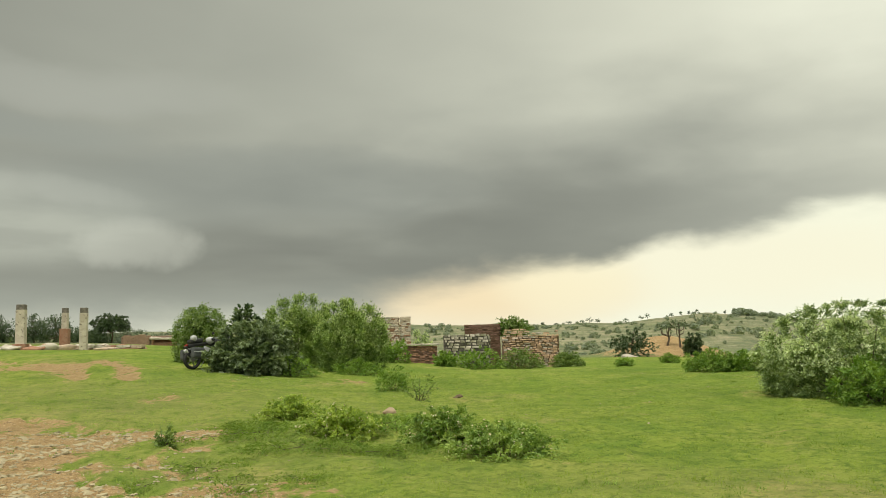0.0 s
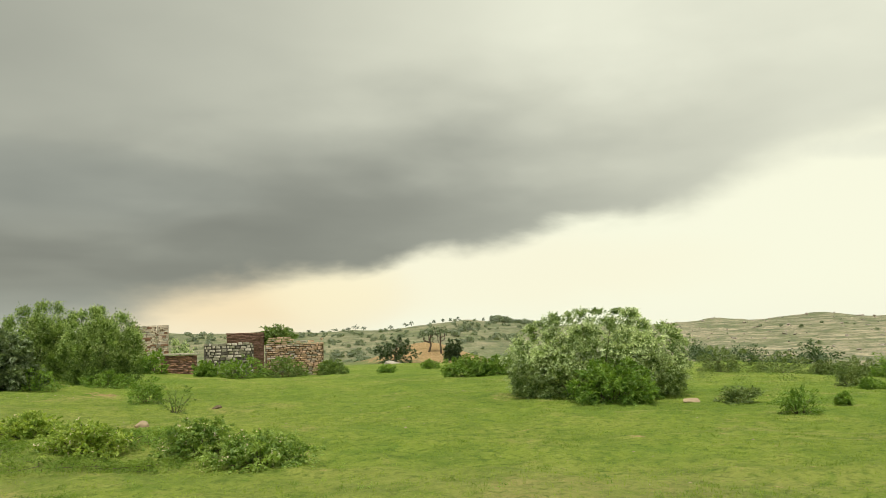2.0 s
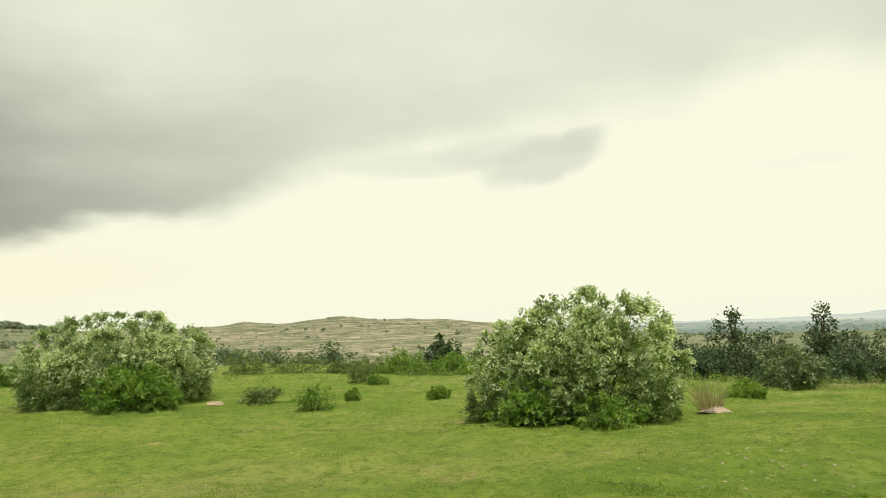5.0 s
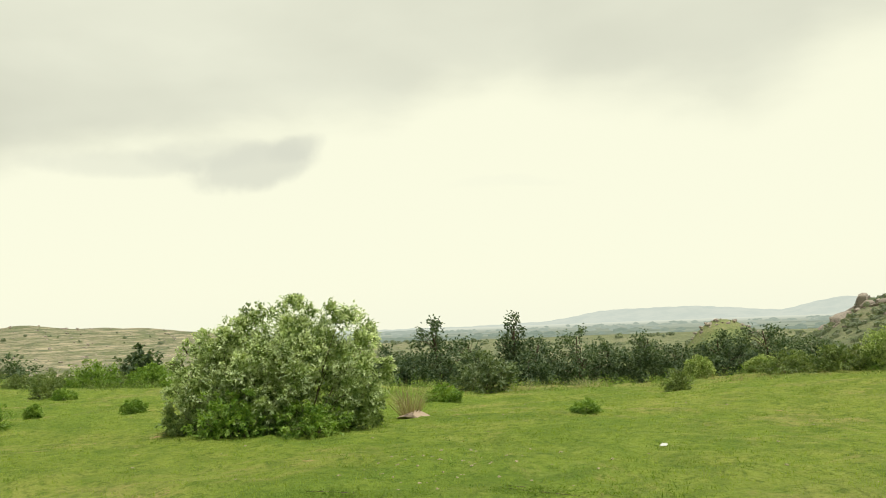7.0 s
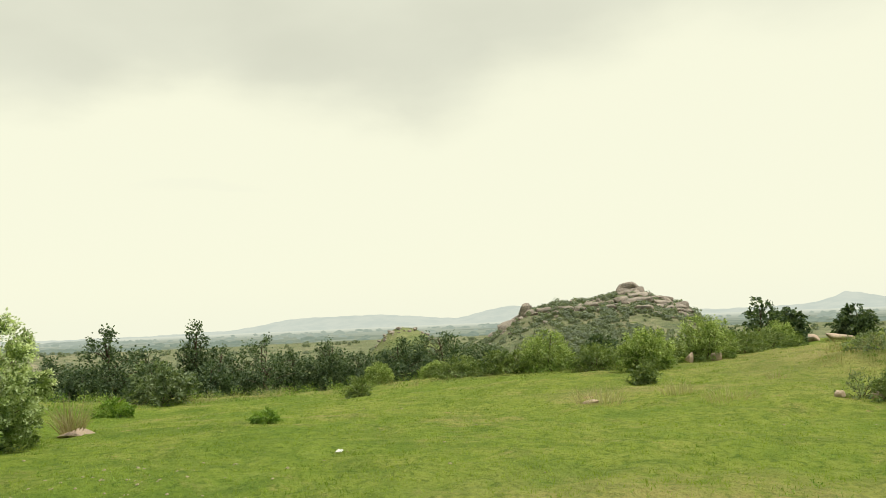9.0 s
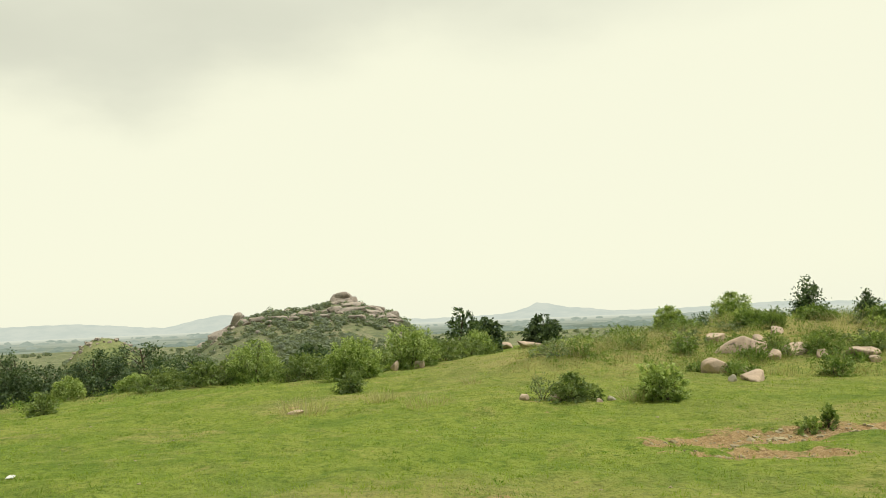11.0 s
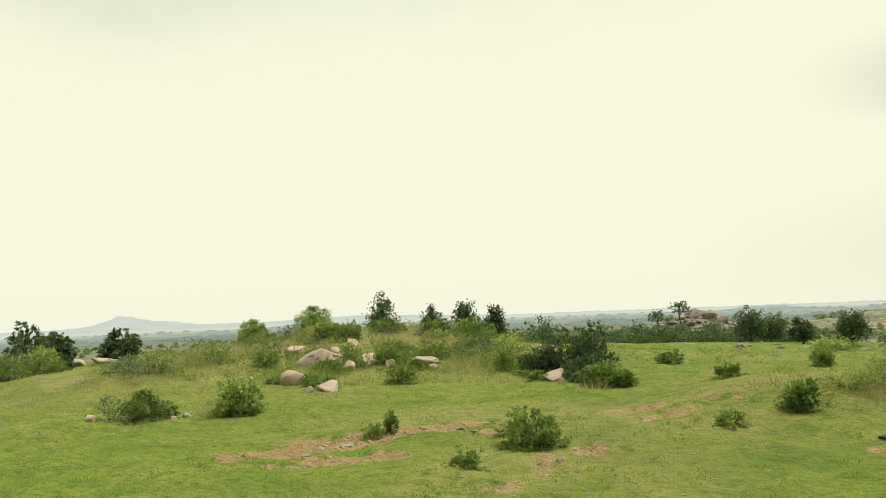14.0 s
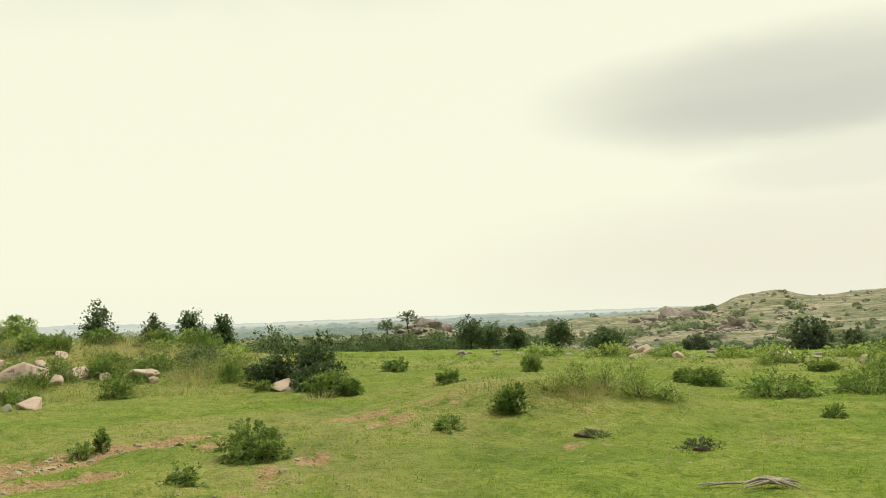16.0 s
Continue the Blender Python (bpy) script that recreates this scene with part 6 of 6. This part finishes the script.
# ---- stuff: pebbles, grass blades, weeds, far woods and far rocks ----
def sector_points(rng, count, az0, az1, r0, r1, power=1.0):
    az, u = np.radians(rng.uniform(az0, az1, count)), rng.uniform(0, 1, count)
    r = (r0**power + u * (r1**power - r0**power)) ** (1 / power)
    return r * np.sin(az), r * np.cos(az)


def build_grass():
    rng = np.random.RandomState(21)
    x, y = sector_points(rng, 72000, -31, 181, 6.2, 34, 0.7)
    keep = (worn_at(x, y) < rng.uniform(0.15, 0.6, len(x))) & (wave(x, y, 2.2, 31) + 0.8 * wave(x, y, 0.7, 32) > rng.uniform(-2.2, 1.0, len(x)))
    x, y = x[keep], y[keep]
    base = np.stack([x, y, height(x, y) - 0.004], 1)
    long = 0.028 + 0.03 * rng.uniform(0, 1, len(x)) ** 2 + 0.025 * np.clip(wave(x, y, 3.4, 33), 0, 1)
    base = np.repeat(base, 3, 0) + np.concatenate([rng.normal(0, 0.02, (len(x) * 3, 2)), np.zeros((len(x) * 3, 1))], 1)
    way = rng.normal(0, 0.45, base.shape) + [0, 0, 0.8]
    verts, faces = leaf_arrays(base, way, rng.normal(0, 1, base.shape), np.repeat(long, 3), 0.011)
    ob = new("grass", mesh_of("grass", verts, faces[: len(base)], BLADE))
    tagged(ob, "short grazed green grass", "grass", kind="stuff")


def build_pebbles():
    rng = np.random.RandomState(22)
    x, y = sector_points(rng, 26000, -31, 181, 6.5, 40, 1.0)
    keep = rng.uniform(0, 1, len(x)) < 0.018 + 0.75 * smooth(0.3, 0.8, worn_at(x, y))
    x, y = x[keep], y[keep]
    for az, r, n in ((66, 9.6, 34), (70, 9.4, 16), (-13.5, 25.6, 40), (-10, 25, 24), (-16, 9.6, 60), (-19, 11, 60), (140, 8.6, 24), (163, 9.0, 20)):
        a = radians(az)
        x, y = np.r_[x, r * math.sin(a) + rng.normal(0, 0.6, n)], np.r_[y, r * math.cos(a) + rng.normal(0, 0.35, n)]
    size = rng.uniform(0.008, 0.028, len(x))
    # coarser stones lie along the stony paths
    px, py = sector_points(rng, 6000, -31, -12, 8.5, 16, 1.0)
    qx, qy = sector_points(rng, 3000, 118, 146, 8.0, 13, 1.0)
    px, py = np.r_[px, qx], np.r_[py, qy]
    near = worn_at(px, py)
    stay = (near > 0.45) & (rng.uniform(0, 1, len(px)) < 0.45)
    x, y, size = np.r_[x, px[stay]], np.r_[y, py[stay]], np.r_[size, 0.012 + 0.05 * rng.uniform(0, 1, stay.sum()) ** 4]
    bm = bmesh.new()
    bmesh.ops.create_icosphere(bm, subdivisions=1, radius=1.0)
    shape = np.array([v.co[:] for v in bm.verts]) * [1.1, 0.9, 0.5]
    tri = np.array([[v.index for v in f.verts] for f in bm.faces])
    bm.free()
    verts = np.stack([x, y, height(x, y)], 1)[:, None] + (shape[None] + rng.normal(0, 0.16, (len(x), 12, 3))) * size[:, None, None]
    faces = (np.arange(len(x))[:, None, None] * 12 + tri[None]).reshape(-1, 3)
    tagged(new("pebbles", mesh_of("pebbles", verts.reshape(-1, 3), faces, PEBBLE)), "scattered pale pebbles and stones", "pebbles", kind="stuff")


def build_weeds():
    rng = np.random.RandomState(23)
    x, y = sector_points(rng, 2600, -31, 181, 7, 50, 0.9)
    keep = wave(x, y, 9.0, 41) > rng.uniform(-0.4, 1.2, len(x))
    x, y = x[keep], y[keep]
    # a denser fringe where the grass ends
    fx, fy = sector_points(rng, 240, 56, 101, 22, 29)
    gx, gy = sector_points(rng, 220, 138, 181, 21, 34)
    hx, hy = sector_points(rng, 480, 111, 137, 19.5, 31)
    kx, ky = sector_points(rng, 200, 30, 56, 24, 40)
    x, y = np.concatenate([x, fx, gx, hx, kx]), np.concatenate([y, fy, gy, hy, ky])
    size = np.r_[rng.uniform(0.04, 0.11, keep.sum()), rng.uniform(0.16, 0.45, len(fx)), rng.uniform(0.12, 0.36, len(gx)), rng.uniform(0.12, 0.42, len(hx)), rng.uniform(0.15, 0.4, len(kx))]
    per = np.where(np.arange(len(x)) < keep.sum(), 11, 34)
    root = np.repeat(np.stack([x, y, height(x, y)], 1), per, 0)
    s = np.repeat(size, per)
    off = rng.normal(0, 0.3, root.shape) * s[:, None]
    off[:, 2] = np.abs(off[:, 2]) * 1.1
    leaves = leaf_arrays(root + off, rng.normal(0, 0.6, root.shape) + unit(off) * 0.6 + [0, 0, 0.5], rng.normal(0, 0.6, root.shape) + [0, 0, 0.8], 0.017 + 0.12 * s, 0.009 + 0.06 * s)
    verts, faces = leaves
    edge = keep.sum() * 11 + (len(fx) // 2) * 34
    for mat, low, high, label in ((LEAF_FRESH, 0, edge, "scattered small green weeds"), (LEAF_RIM, edge, len(root), "green low scrub on the mound and at the grass edge")):
        own = verts[low * 4:high * 4]
        n = np.arange(high - low)[:, None] * 4
        tagged(new("weeds", mesh_of("weeds", own, np.concatenate([n + [0, 1, 2], n + [0, 2, 3]], 0), mat)), label, "weeds", kind="stuff")


def clumps(rng, x, y, z, size, sides=1.0, detail=1, open_leaf=0.0):
    """Rounded, uneven shrub crowns far off; open_leaf: how far their leaf sprays stand apart."""
    bm = bmesh.new()
    bmesh.ops.create_icosphere(bm, subdivisions=detail, radius=1.0)
    ball = np.array([v.co[:] for v in bm.verts])
    tri = np.array([[v.index for v in f.verts] for f in bm.faces])
    bm.free()
    shapes = []
    for _ in range(14):
        f, p = rng.normal(0, 2.6, (5, 3)), rng.uniform(0, 6.28, 5)
        c = ball * (1 + 0.16 * np.sin(ball @ f.T + p).sum(1, keepdims=True) / 1.2)
        if open_leaf:
            c = c[tri]
            mid = c.mean(1, keepdims=True)
            c = mid * (1 + rng.normal(0, 0.16, (len(tri), 1, 1))) + (c - mid) * rng.uniform(0.6, 1.15, (len(tri), 1, 1)) + rng.normal(0, open_leaf, c.shape)
            c = c.reshape(-1, 3)
        shapes.append(c)
    if open_leaf:
        tri = np.arange(len(tri) * 3).reshape(-1, 3)
    pieces = []
    for n, (px, py, pz, s) in enumerate(zip(x, y, z, size)):
        c = shapes[n % 14] * np.array([rng.uniform(0.45, 0.8) * sides, rng.uniform(0.45, 0.8) * sides, rng.uniform(0.4, 0.65)]) * s
        a = rng.uniform(0, 6.28)
        c = c @ np.array([(math.cos(a), math.sin(a), 0), (-math.sin(a), math.cos(a), 0), (0, 0, 1)])
        pieces.append((c + [px, py, pz + 0.3 * s], tri))
    return joined(pieces)


def build_far_wood():
    rng = np.random.RandomState(24)
    parts_x, parts_y, sizes = [], [], []
    for count, a0, a1, r0, r1, low, high in ((120, 28, 60, 46, 120, 0.9, 1.9), (170, 54, 110, 46, 110, 1.2, 2.2), (420, 56, 112, 100, 330, 1.6, 3.2), (130, 108, 154, 44, 130, 1.0, 2.0), (360, 110, 158, 90, 300, 1.4, 2.8), (1100, 55, 165, 300, 1050, 2.5, 4.8),
                                             (900, -12, 30, 120, 400, 0.5, 1.7), (300, 28, 58, 120, 560, 0.8, 1.8), (150, -33, -8, 110, 190, 2.0, 3.0), (900, 156, 182, 120, 400, 0.4, 1.5), (40, 158, 182, 130, 330, 1.6, 3.0), (1900, 85, 105, 225, 334, 0.5, 1.7), (50, 2, 30, 405, 440, 0.8, 1.6), (60, 18.8, 19.9, 432, 446, 1.4, 3.0), (60, 19.9, 22.6, 432, 446, 1.0, 1.9), (70, 16, 25, 250, 380, 1.6, 3.2), (220, 3, 25, 230, 420, 0.8, 1.8), (800, 92, 103.5, 250, 330, 0.5, 2.0), (60, 14, 26, 120, 170, 1.6, 3.0), (420, -2, 18, 180, 400, 0.8, 2.2), (260, 122, 157, 75, 220, 1.6, 2.6), (110, 134, 157, 72, 130, 1.5, 2.4), (60, 157, 182, 110, 230, 1.6, 2.8), (12, 165.6, 166.8, 420, 430, 1.8, 3.0), (14, 167.9, 168.6, 348, 358, 1.8, 3.0), (20, 171.0, 172.0, 360, 374, 1.8, 3.4), (18, 166.4, 167.3, 179, 185, 0.9, 1.8), (24, 164.2, 166.2, 335, 350, 1.4, 2.6), (300, 157, 182, 170, 430, 0.9, 2.2), (40, -32, -12, 100, 200, 1.4, 2.4)):
        x, y = sector_points(rng, count, a0, a1, r0, r1)
        keep = wave(x, y, 0.25 * r1 + 10, 50) + 0.5 * wave(x, y, 0.07 * r1 + 5, 51) > rng.uniform(-1.0, 0.9, count)
        parts_x.append(x[keep]), parts_y.append(y[keep]), sizes.append(rng.uniform(low, high, keep.sum()))
    x, y, s = np.concatenate(parts_x), np.concatenate(parts_y), np.concatenate(sizes)
    z, dist = height(x, y), np.hypot(x, y)
    # a few leafy crowns, set out turned and scaled
    crowns = [shoots(rng, 1.15, 1.15, 1.0, 90, 9, 0.085, lo=0.02, trunk=0.1, lobes=14, lumps=0.16, wide_at=0.35, sprig=0.0, loose=0.7, tuft=0.9)[0] for _ in range(7)]
    pieces = []
    for n in np.nonzero(dist < 75)[0]:
        base, way, normal, long, _ = crowns[n % 7]
        a = rng.uniform(0, 6.28)
        turn = np.array([(math.cos(a), math.sin(a), 0), (-math.sin(a), math.cos(a), 0), (0, 0, 1)])
        shape = np.array([rng.uniform(0.85, 1.35), rng.uniform(0.85, 1.35), rng.uniform(0.6, 1.0)]) * s[n]
        pieces.append(leaf_arrays(base * shape @ turn + [x[n], y[n], z[n] - 0.05], way @ turn, normal @ turn, long * s[n], long * s[n] * 0.7))
    tagged(new("woodland", mesh_of("woodland", *joined(pieces), LEAF_DARK)), "leafy scrub along the foot of the plateau", "woodland", kind="stuff")
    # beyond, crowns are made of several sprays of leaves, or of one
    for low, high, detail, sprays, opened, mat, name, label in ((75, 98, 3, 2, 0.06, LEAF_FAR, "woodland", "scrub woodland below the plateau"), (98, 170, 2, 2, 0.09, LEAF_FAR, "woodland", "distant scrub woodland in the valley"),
                                                           (170, 2000, 2, 1, 0.1, CLUMP_HAZED, "far_scrub", "rounded dark green shrubs strewn over the hillsides, haze painted in")):
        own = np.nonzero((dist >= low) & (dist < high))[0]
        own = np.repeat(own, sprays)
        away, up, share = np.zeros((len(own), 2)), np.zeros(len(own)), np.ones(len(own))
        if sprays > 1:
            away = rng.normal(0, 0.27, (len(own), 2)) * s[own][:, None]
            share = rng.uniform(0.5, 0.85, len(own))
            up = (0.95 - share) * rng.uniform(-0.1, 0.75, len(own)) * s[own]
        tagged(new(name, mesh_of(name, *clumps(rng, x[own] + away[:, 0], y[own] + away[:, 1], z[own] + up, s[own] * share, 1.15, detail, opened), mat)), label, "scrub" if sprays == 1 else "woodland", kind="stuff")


def build_plain_woods():
    """Tree belts on the hazy plain, kilometres off; part of the backdrop."""
    rng = np.random.RandomState(27)
    # haze is already in these glowing tones; the farther belts are paler
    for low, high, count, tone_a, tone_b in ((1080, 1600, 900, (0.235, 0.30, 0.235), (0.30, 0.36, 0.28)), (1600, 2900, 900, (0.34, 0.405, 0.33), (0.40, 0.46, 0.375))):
        x, y = sector_points(rng, count * 3, 52, 170, low, high)
        keep = np.nonzero(wave(x, y, 240.0, 71) + 0.6 * wave(x, y, 90.0, 72) > rng.uniform(0.0, 1.1, len(x)))[0][:count]
        x, y = x[keep], y[keep]
        z = np.interp(np.hypot(x, y), [1050, 1200, 1500, 1900, 2400, 3000], [-31.5, -32, -34, -37, -40, -44])
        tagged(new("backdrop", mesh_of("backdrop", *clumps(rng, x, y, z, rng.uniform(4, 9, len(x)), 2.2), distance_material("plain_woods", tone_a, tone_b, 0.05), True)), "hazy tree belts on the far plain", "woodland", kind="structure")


def build_far_rocks():
    rng = np.random.RandomState(25)
    xs, ys, ss = [], [], []
    for count, a0, a1, r0, r1, low, high in ((120, 88.5, 103, 285, 332, 0.7, 2.2), (120, 95, 102, 285, 330, 1.0, 2.8), (3000, 154, 182, 150, 440, 0.4, 2.0), (110, 162.3, 166.4, 385, 425, 1.2, 3.6), (70, 167.0, 169.0, 190, 205, 0.7, 1.8), (60, 165, 171, 270, 330, 0.8, 2.4), (50, 163, 168, 190, 230, 0.6, 1.4), (150, 145, 151.5, 232, 262, 0.7, 2.0), (420, 30, 56, 330, 580, 0.7, 2.2), (130, 140, 165, 120, 330, 0.8, 2.2), (60, 150, 181, 27, 60, 0.2, 0.6), (90, 81.2, 85.6, 268, 286, 0.5, 1.5)):
        x, y = sector_points(rng, count, a0, a1, r0, r1)
        drift = wave(x, y, 46.0, 81) + 0.5 * wave(x, y, 17.0, 82) > rng.uniform(-0.6, 0.9, count) if count > 1000 else np.full(count, True)
        x, y = x[drift], y[drift]
        xs.append(x), ys.append(y), ss.append(low + (high - low) * rng.uniform(0, 1, len(x)) ** 2.2)
    x, y, s = np.concatenate(xs), np.concatenate(ys), np.concatenate(ss)
    bm = bmesh.new()
    bmesh.ops.create_icosphere(bm, subdivisions=2, radius=1.0)
    shape = np.array([v.co[:] for v in bm.verts])
    tri = np.array([[v.index for v in f.verts] for f in bm.faces])
    bm.free()
    kinds = []
    for _ in range(16):
        c = np.sign(shape) * np.abs(shape) ** 0.75
        f, p = rng.normal(0, 1.8, (4, 3)), rng.uniform(0, 6.28, 4)
        c = c * (1 + 0.2 * np.sin(shape @ f.T + p).sum(1, keepdims=True) / 1.5)
        for _ in range(5):
            cut = unit(rng.normal(0, 1, 3) + [0, 0, 0.3])
            c = c - 0.9 * np.maximum(c @ cut - rng.uniform(0.5, 0.85), 0)[:, None] * cut
        kinds.append(c)
    plain_ball = bmesh.new()
    bmesh.ops.create_icosphere(plain_ball, subdivisions=1, radius=1.0)
    small = np.array([[v.index for v in f.verts] for f in plain_ball.faces])
    plain_ball.free()
    pieces = []
    for n, (px, py, size) in enumerate(zip(x, y, s)):
        # small stones need only the twelve corners
        few = size < 1.1
        c = (kinds[n % 16][:12] if few else kinds[n % 16]) * rng.uniform(0.6, 1.3, 3) * [0.55, 0.55, 0.34] * size
        a = rng.uniform(0, 6.28)
        c = c @ np.array([(math.cos(a), math.sin(a), 0), (-math.sin(a), math.cos(a), 0), (0, 0, 1)])
        pieces.append((c + [px, py, float(height(px, py)) + 0.08 * size], small if few else tri))
    tagged(new("far_boulders", mesh_of("far_boulders", *joined(pieces), GRANITE_FAR)), "pinkish boulders strewn over distant hillsides", "boulders", kind="stuff")


def tor(az, r, blocks, label, seed):
    """A rock outcrop of stacked blocks: offset across, offset up, width, height."""
    x, y = r * math.sin(radians(az)), r * math.cos(radians(az))
    ob = thing("rock_tor", on_ground(x, y, -az, 0.3), label, "rock", "outcrops on the hills")
    rng = random.Random(seed)
    blocks = list(blocks) + [(b[0] + rng.uniform(-0.6, 0.6) * b[2], min(b[1], 0) - 0.2, b[2] * rng.uniform(0.16, 0.4), b[3] * rng.uniform(0.35, 0.8)) for b in blocks for _ in range(4)]
    large = len(blocks) // 5
    for n, (across, up, w, h) in enumerate(blocks):
        block = part("block", rock_mesh("block", w, w * 0.8, 2.0 * h, GRANITE_FAR, seed + n, rough=0.1, detail=3 if n < large else 2, cuts=12, square=0.6), GRANITE_FAR, ob)
        block.matrix_parent_inverse.identity()
        deep = rng.uniform(-0.3, 0.1) * w
        spot = ob.matrix_world @ Vector((across, deep, 0))
        block.matrix_basis = pose(across, deep, float(height(spot.x, spot.y)) - ob.matrix_world.translation.z + up - 0.75 * h, 4 * math.sin(seed + n), 4 * math.cos(seed + n), 20 * math.sin(3 * n + seed))


tor(98.1, 326, ((0, 0, 13, 2.0), (-0.4, 0.4, 9.6, 3.4), (-0.6, 2.2, 8.6, 2.6), (6.2, 0, 7, 1.5), (-6.0, 0, 6.0, 1.5), (3.0, 0.6, 6.0, 2.4)), "blocky weathered tor crowning the hill", 201)
tor(99.9, 314, ((0, 0.2, 11, 1.6), (6, 0.2, 8, 1.3), (-6.5, 0.2, 8, 1.4), (2, 0.2, 7, 1.9), (9.5, 0, 6, 1.2)), "bare pink rock faces below the summit", 221)
tor(98.7, 305, ((0, 0.1, 10, 1.4), (7, 0.1, 8, 1.3), (13, 0, 6, 1.0), (-7, 0, 5, 0.9)), "bare pink rock faces below the summit", 231)
tor(101.2, 320, ((0, -1.0, 8, 3.0), (3, -1.0, 5, 2.0)), "broken rocks on the hill's flank", 241)
tor(91.2, 326, ((0, 0.6, 4.4, 3.6), (-3.4, -0.6, 5.4, 3.6), (2.8, -1.0, 3.4, 2.2)), "upright rock on the hill's shoulder", 251)
tor(90.0, 316, ((0, -0.3, 7.5, 3.8), (-4.5, -0.6, 6.0, 3.2)), "sloping rock face on the hill's shoulder", 261)
tor(93.6, 327, ((0, -0.6, 2.8, 2.4), (2.4, -0.6, 2.2, 1.4)), "small upright rock on the hill crest", 271)
for hill_az, hill_r, seed in ((92.6, 306, 401), (94.0, 296, 411), (95.6, 305, 421), (96.9, 292, 431), (97.6, 304, 441), (98.9, 286, 451), (100.6, 300, 461), (94.6, 322, 471), (91.6, 312, 481)):
    tor(hill_az, hill_r, ((0, 0.2, 6.0, 1.5), (4.2, 0.1, 4.4, 1.1), (-3.6, 0.1, 3.6, 1.0)), "weathered rock ledges among hillside scrub", seed)
tor(95.2, 318, ((0, -0.8, 4.6, 2.2), (3.4, -0.9, 4, 1.8)), "scattered rocks on the hill's slope", 281)
tor(96.4, 322, ((0, -0.8, 4.0, 2.0), (-2.8, -0.8, 3, 1.5)), "scattered rocks on the hill's slope", 291)
tor(148.4, 249, ((0, -0.4, 8.0, 2.6), (4, -0.4, 5.0, 1.8), (-5, -0.4, 5.0, 1.4), (-2.5, -0.3, 4, 2.2)), "bare rock dome above far woods", 301)
tor(167.9, 197, ((0, -0.2, 3.0, 1.9), (2.4, -0.2, 2.6, 1.6), (-2.3, -0.2, 2.6, 1.5), (4.2, -0.3, 2.2, 1.2), (-4.2, -0.2, 2.4, 1.2), (0.2, 1.1, 2.4, 1.5), (1.9, 0.8, 2.0, 1.3), (-1.5, 0.9, 2.0, 1.2)), "pile of pale boulders on the hillside", 311)
tor(164.1, 405, ((0, 0.3, 11, 4.6), (8, 0.2, 9, 3.8), (-8.5, 0, 9, 3.2), (14, -0.3, 7, 2.8), (-15, -0.3, 6, 2.4), (3, -1.0, 8, 3.0)), "pink rocks on the hillside", 321)


def build_tall_grass(name, mat, seed, count, label):
    """Rank grass and stems over the mound and the hummock."""
    rng = np.random.RandomState(seed)
    x, y = sector_points(rng, count, 110, 138, 18.5, 31)
    hx, hy = sector_points(rng, count // 24, 151, 160, 11.8, 14.0)
    fx, fy = sector_points(rng, count // 6, 60, 101, 22.5, 28)
    x, y = np.r_[x, hx, fx], np.r_[y, hy, fy]
    keep = wave(x, y, 2.6, seed) > rng.uniform(-0.5, 1.0, len(x))
    x, y = np.repeat(x[keep], 7), np.repeat(y[keep], 7)
    x, y = x + rng.normal(0, 0.09, len(x)), y + rng.normal(0, 0.09, len(x))
    root = np.stack([x, y, height(x, y) - 0.01], 1)
    tall = rng.uniform(0.06, 0.26, len(x))[:, None]
    way = unit(rng.normal(0, 0.32, root.shape) + [0, 0, 1])
    side = unit(np.cross(way, rng.normal(0, 1, way.shape))) * 0.005
    tip = root + way * tall + (way - [0, 0, 1]) * tall * 0.6
    verts = np.stack([root - side, root + side, tip], 1).reshape(-1, 3)
    tagged(new(name, mesh_of(name, verts, np.arange(len(verts)).reshape(-1, 3), mat)), label, "grass", kind="stuff")


def build_tussocks():
    """Tufts of ranker grass that stand a little above the grazed turf, in drifts."""
    rng = np.random.RandomState(29)
    x, y = sector_points(rng, 5200, -31, 181, 6.5, 30, 1.1)
    keep = (wave(x, y, 3.4, 43) + 0.7 * wave(x, y, 1.2, 44) > rng.uniform(-0.1, 1.5, len(x))) & (worn_at(x, y) < 0.5)
    x, y = np.repeat(x[keep], 34), np.repeat(y[keep], 34)
    spread = np.repeat(rng.uniform(0.04, 0.14, keep.sum()), 34)
    x, y = x + rng.normal(0, 1, len(x)) * spread, y + rng.normal(0, 1, len(x)) * spread
    root = np.stack([x, y, height(x, y) - 0.004], 1)
    way = rng.normal(0, 0.55, root.shape) + [0, 0, 0.7]
    verts, faces = leaf_arrays(root, way, rng.normal(0, 1, root.shape), rng.uniform(0.03, 0.075, len(x)), 0.012)
    tagged(new("tussocks", mesh_of("tussocks", verts, faces[: len(root)], TUSSOCK)), "green tussocks in short grass", "grass", kind="stuff")


build_tussocks()
build_tall_grass("tall_grass", RANK, 61, 3600, "rank straw-coloured grass over the mound")
build_tall_grass("tall_grass", LEAF_MID, 62, 700, "rank green grass over the mound")
build_pebbles()
build_weeds()
build_grass()
build_far_wood()
build_plain_woods()
build_far_rocks()
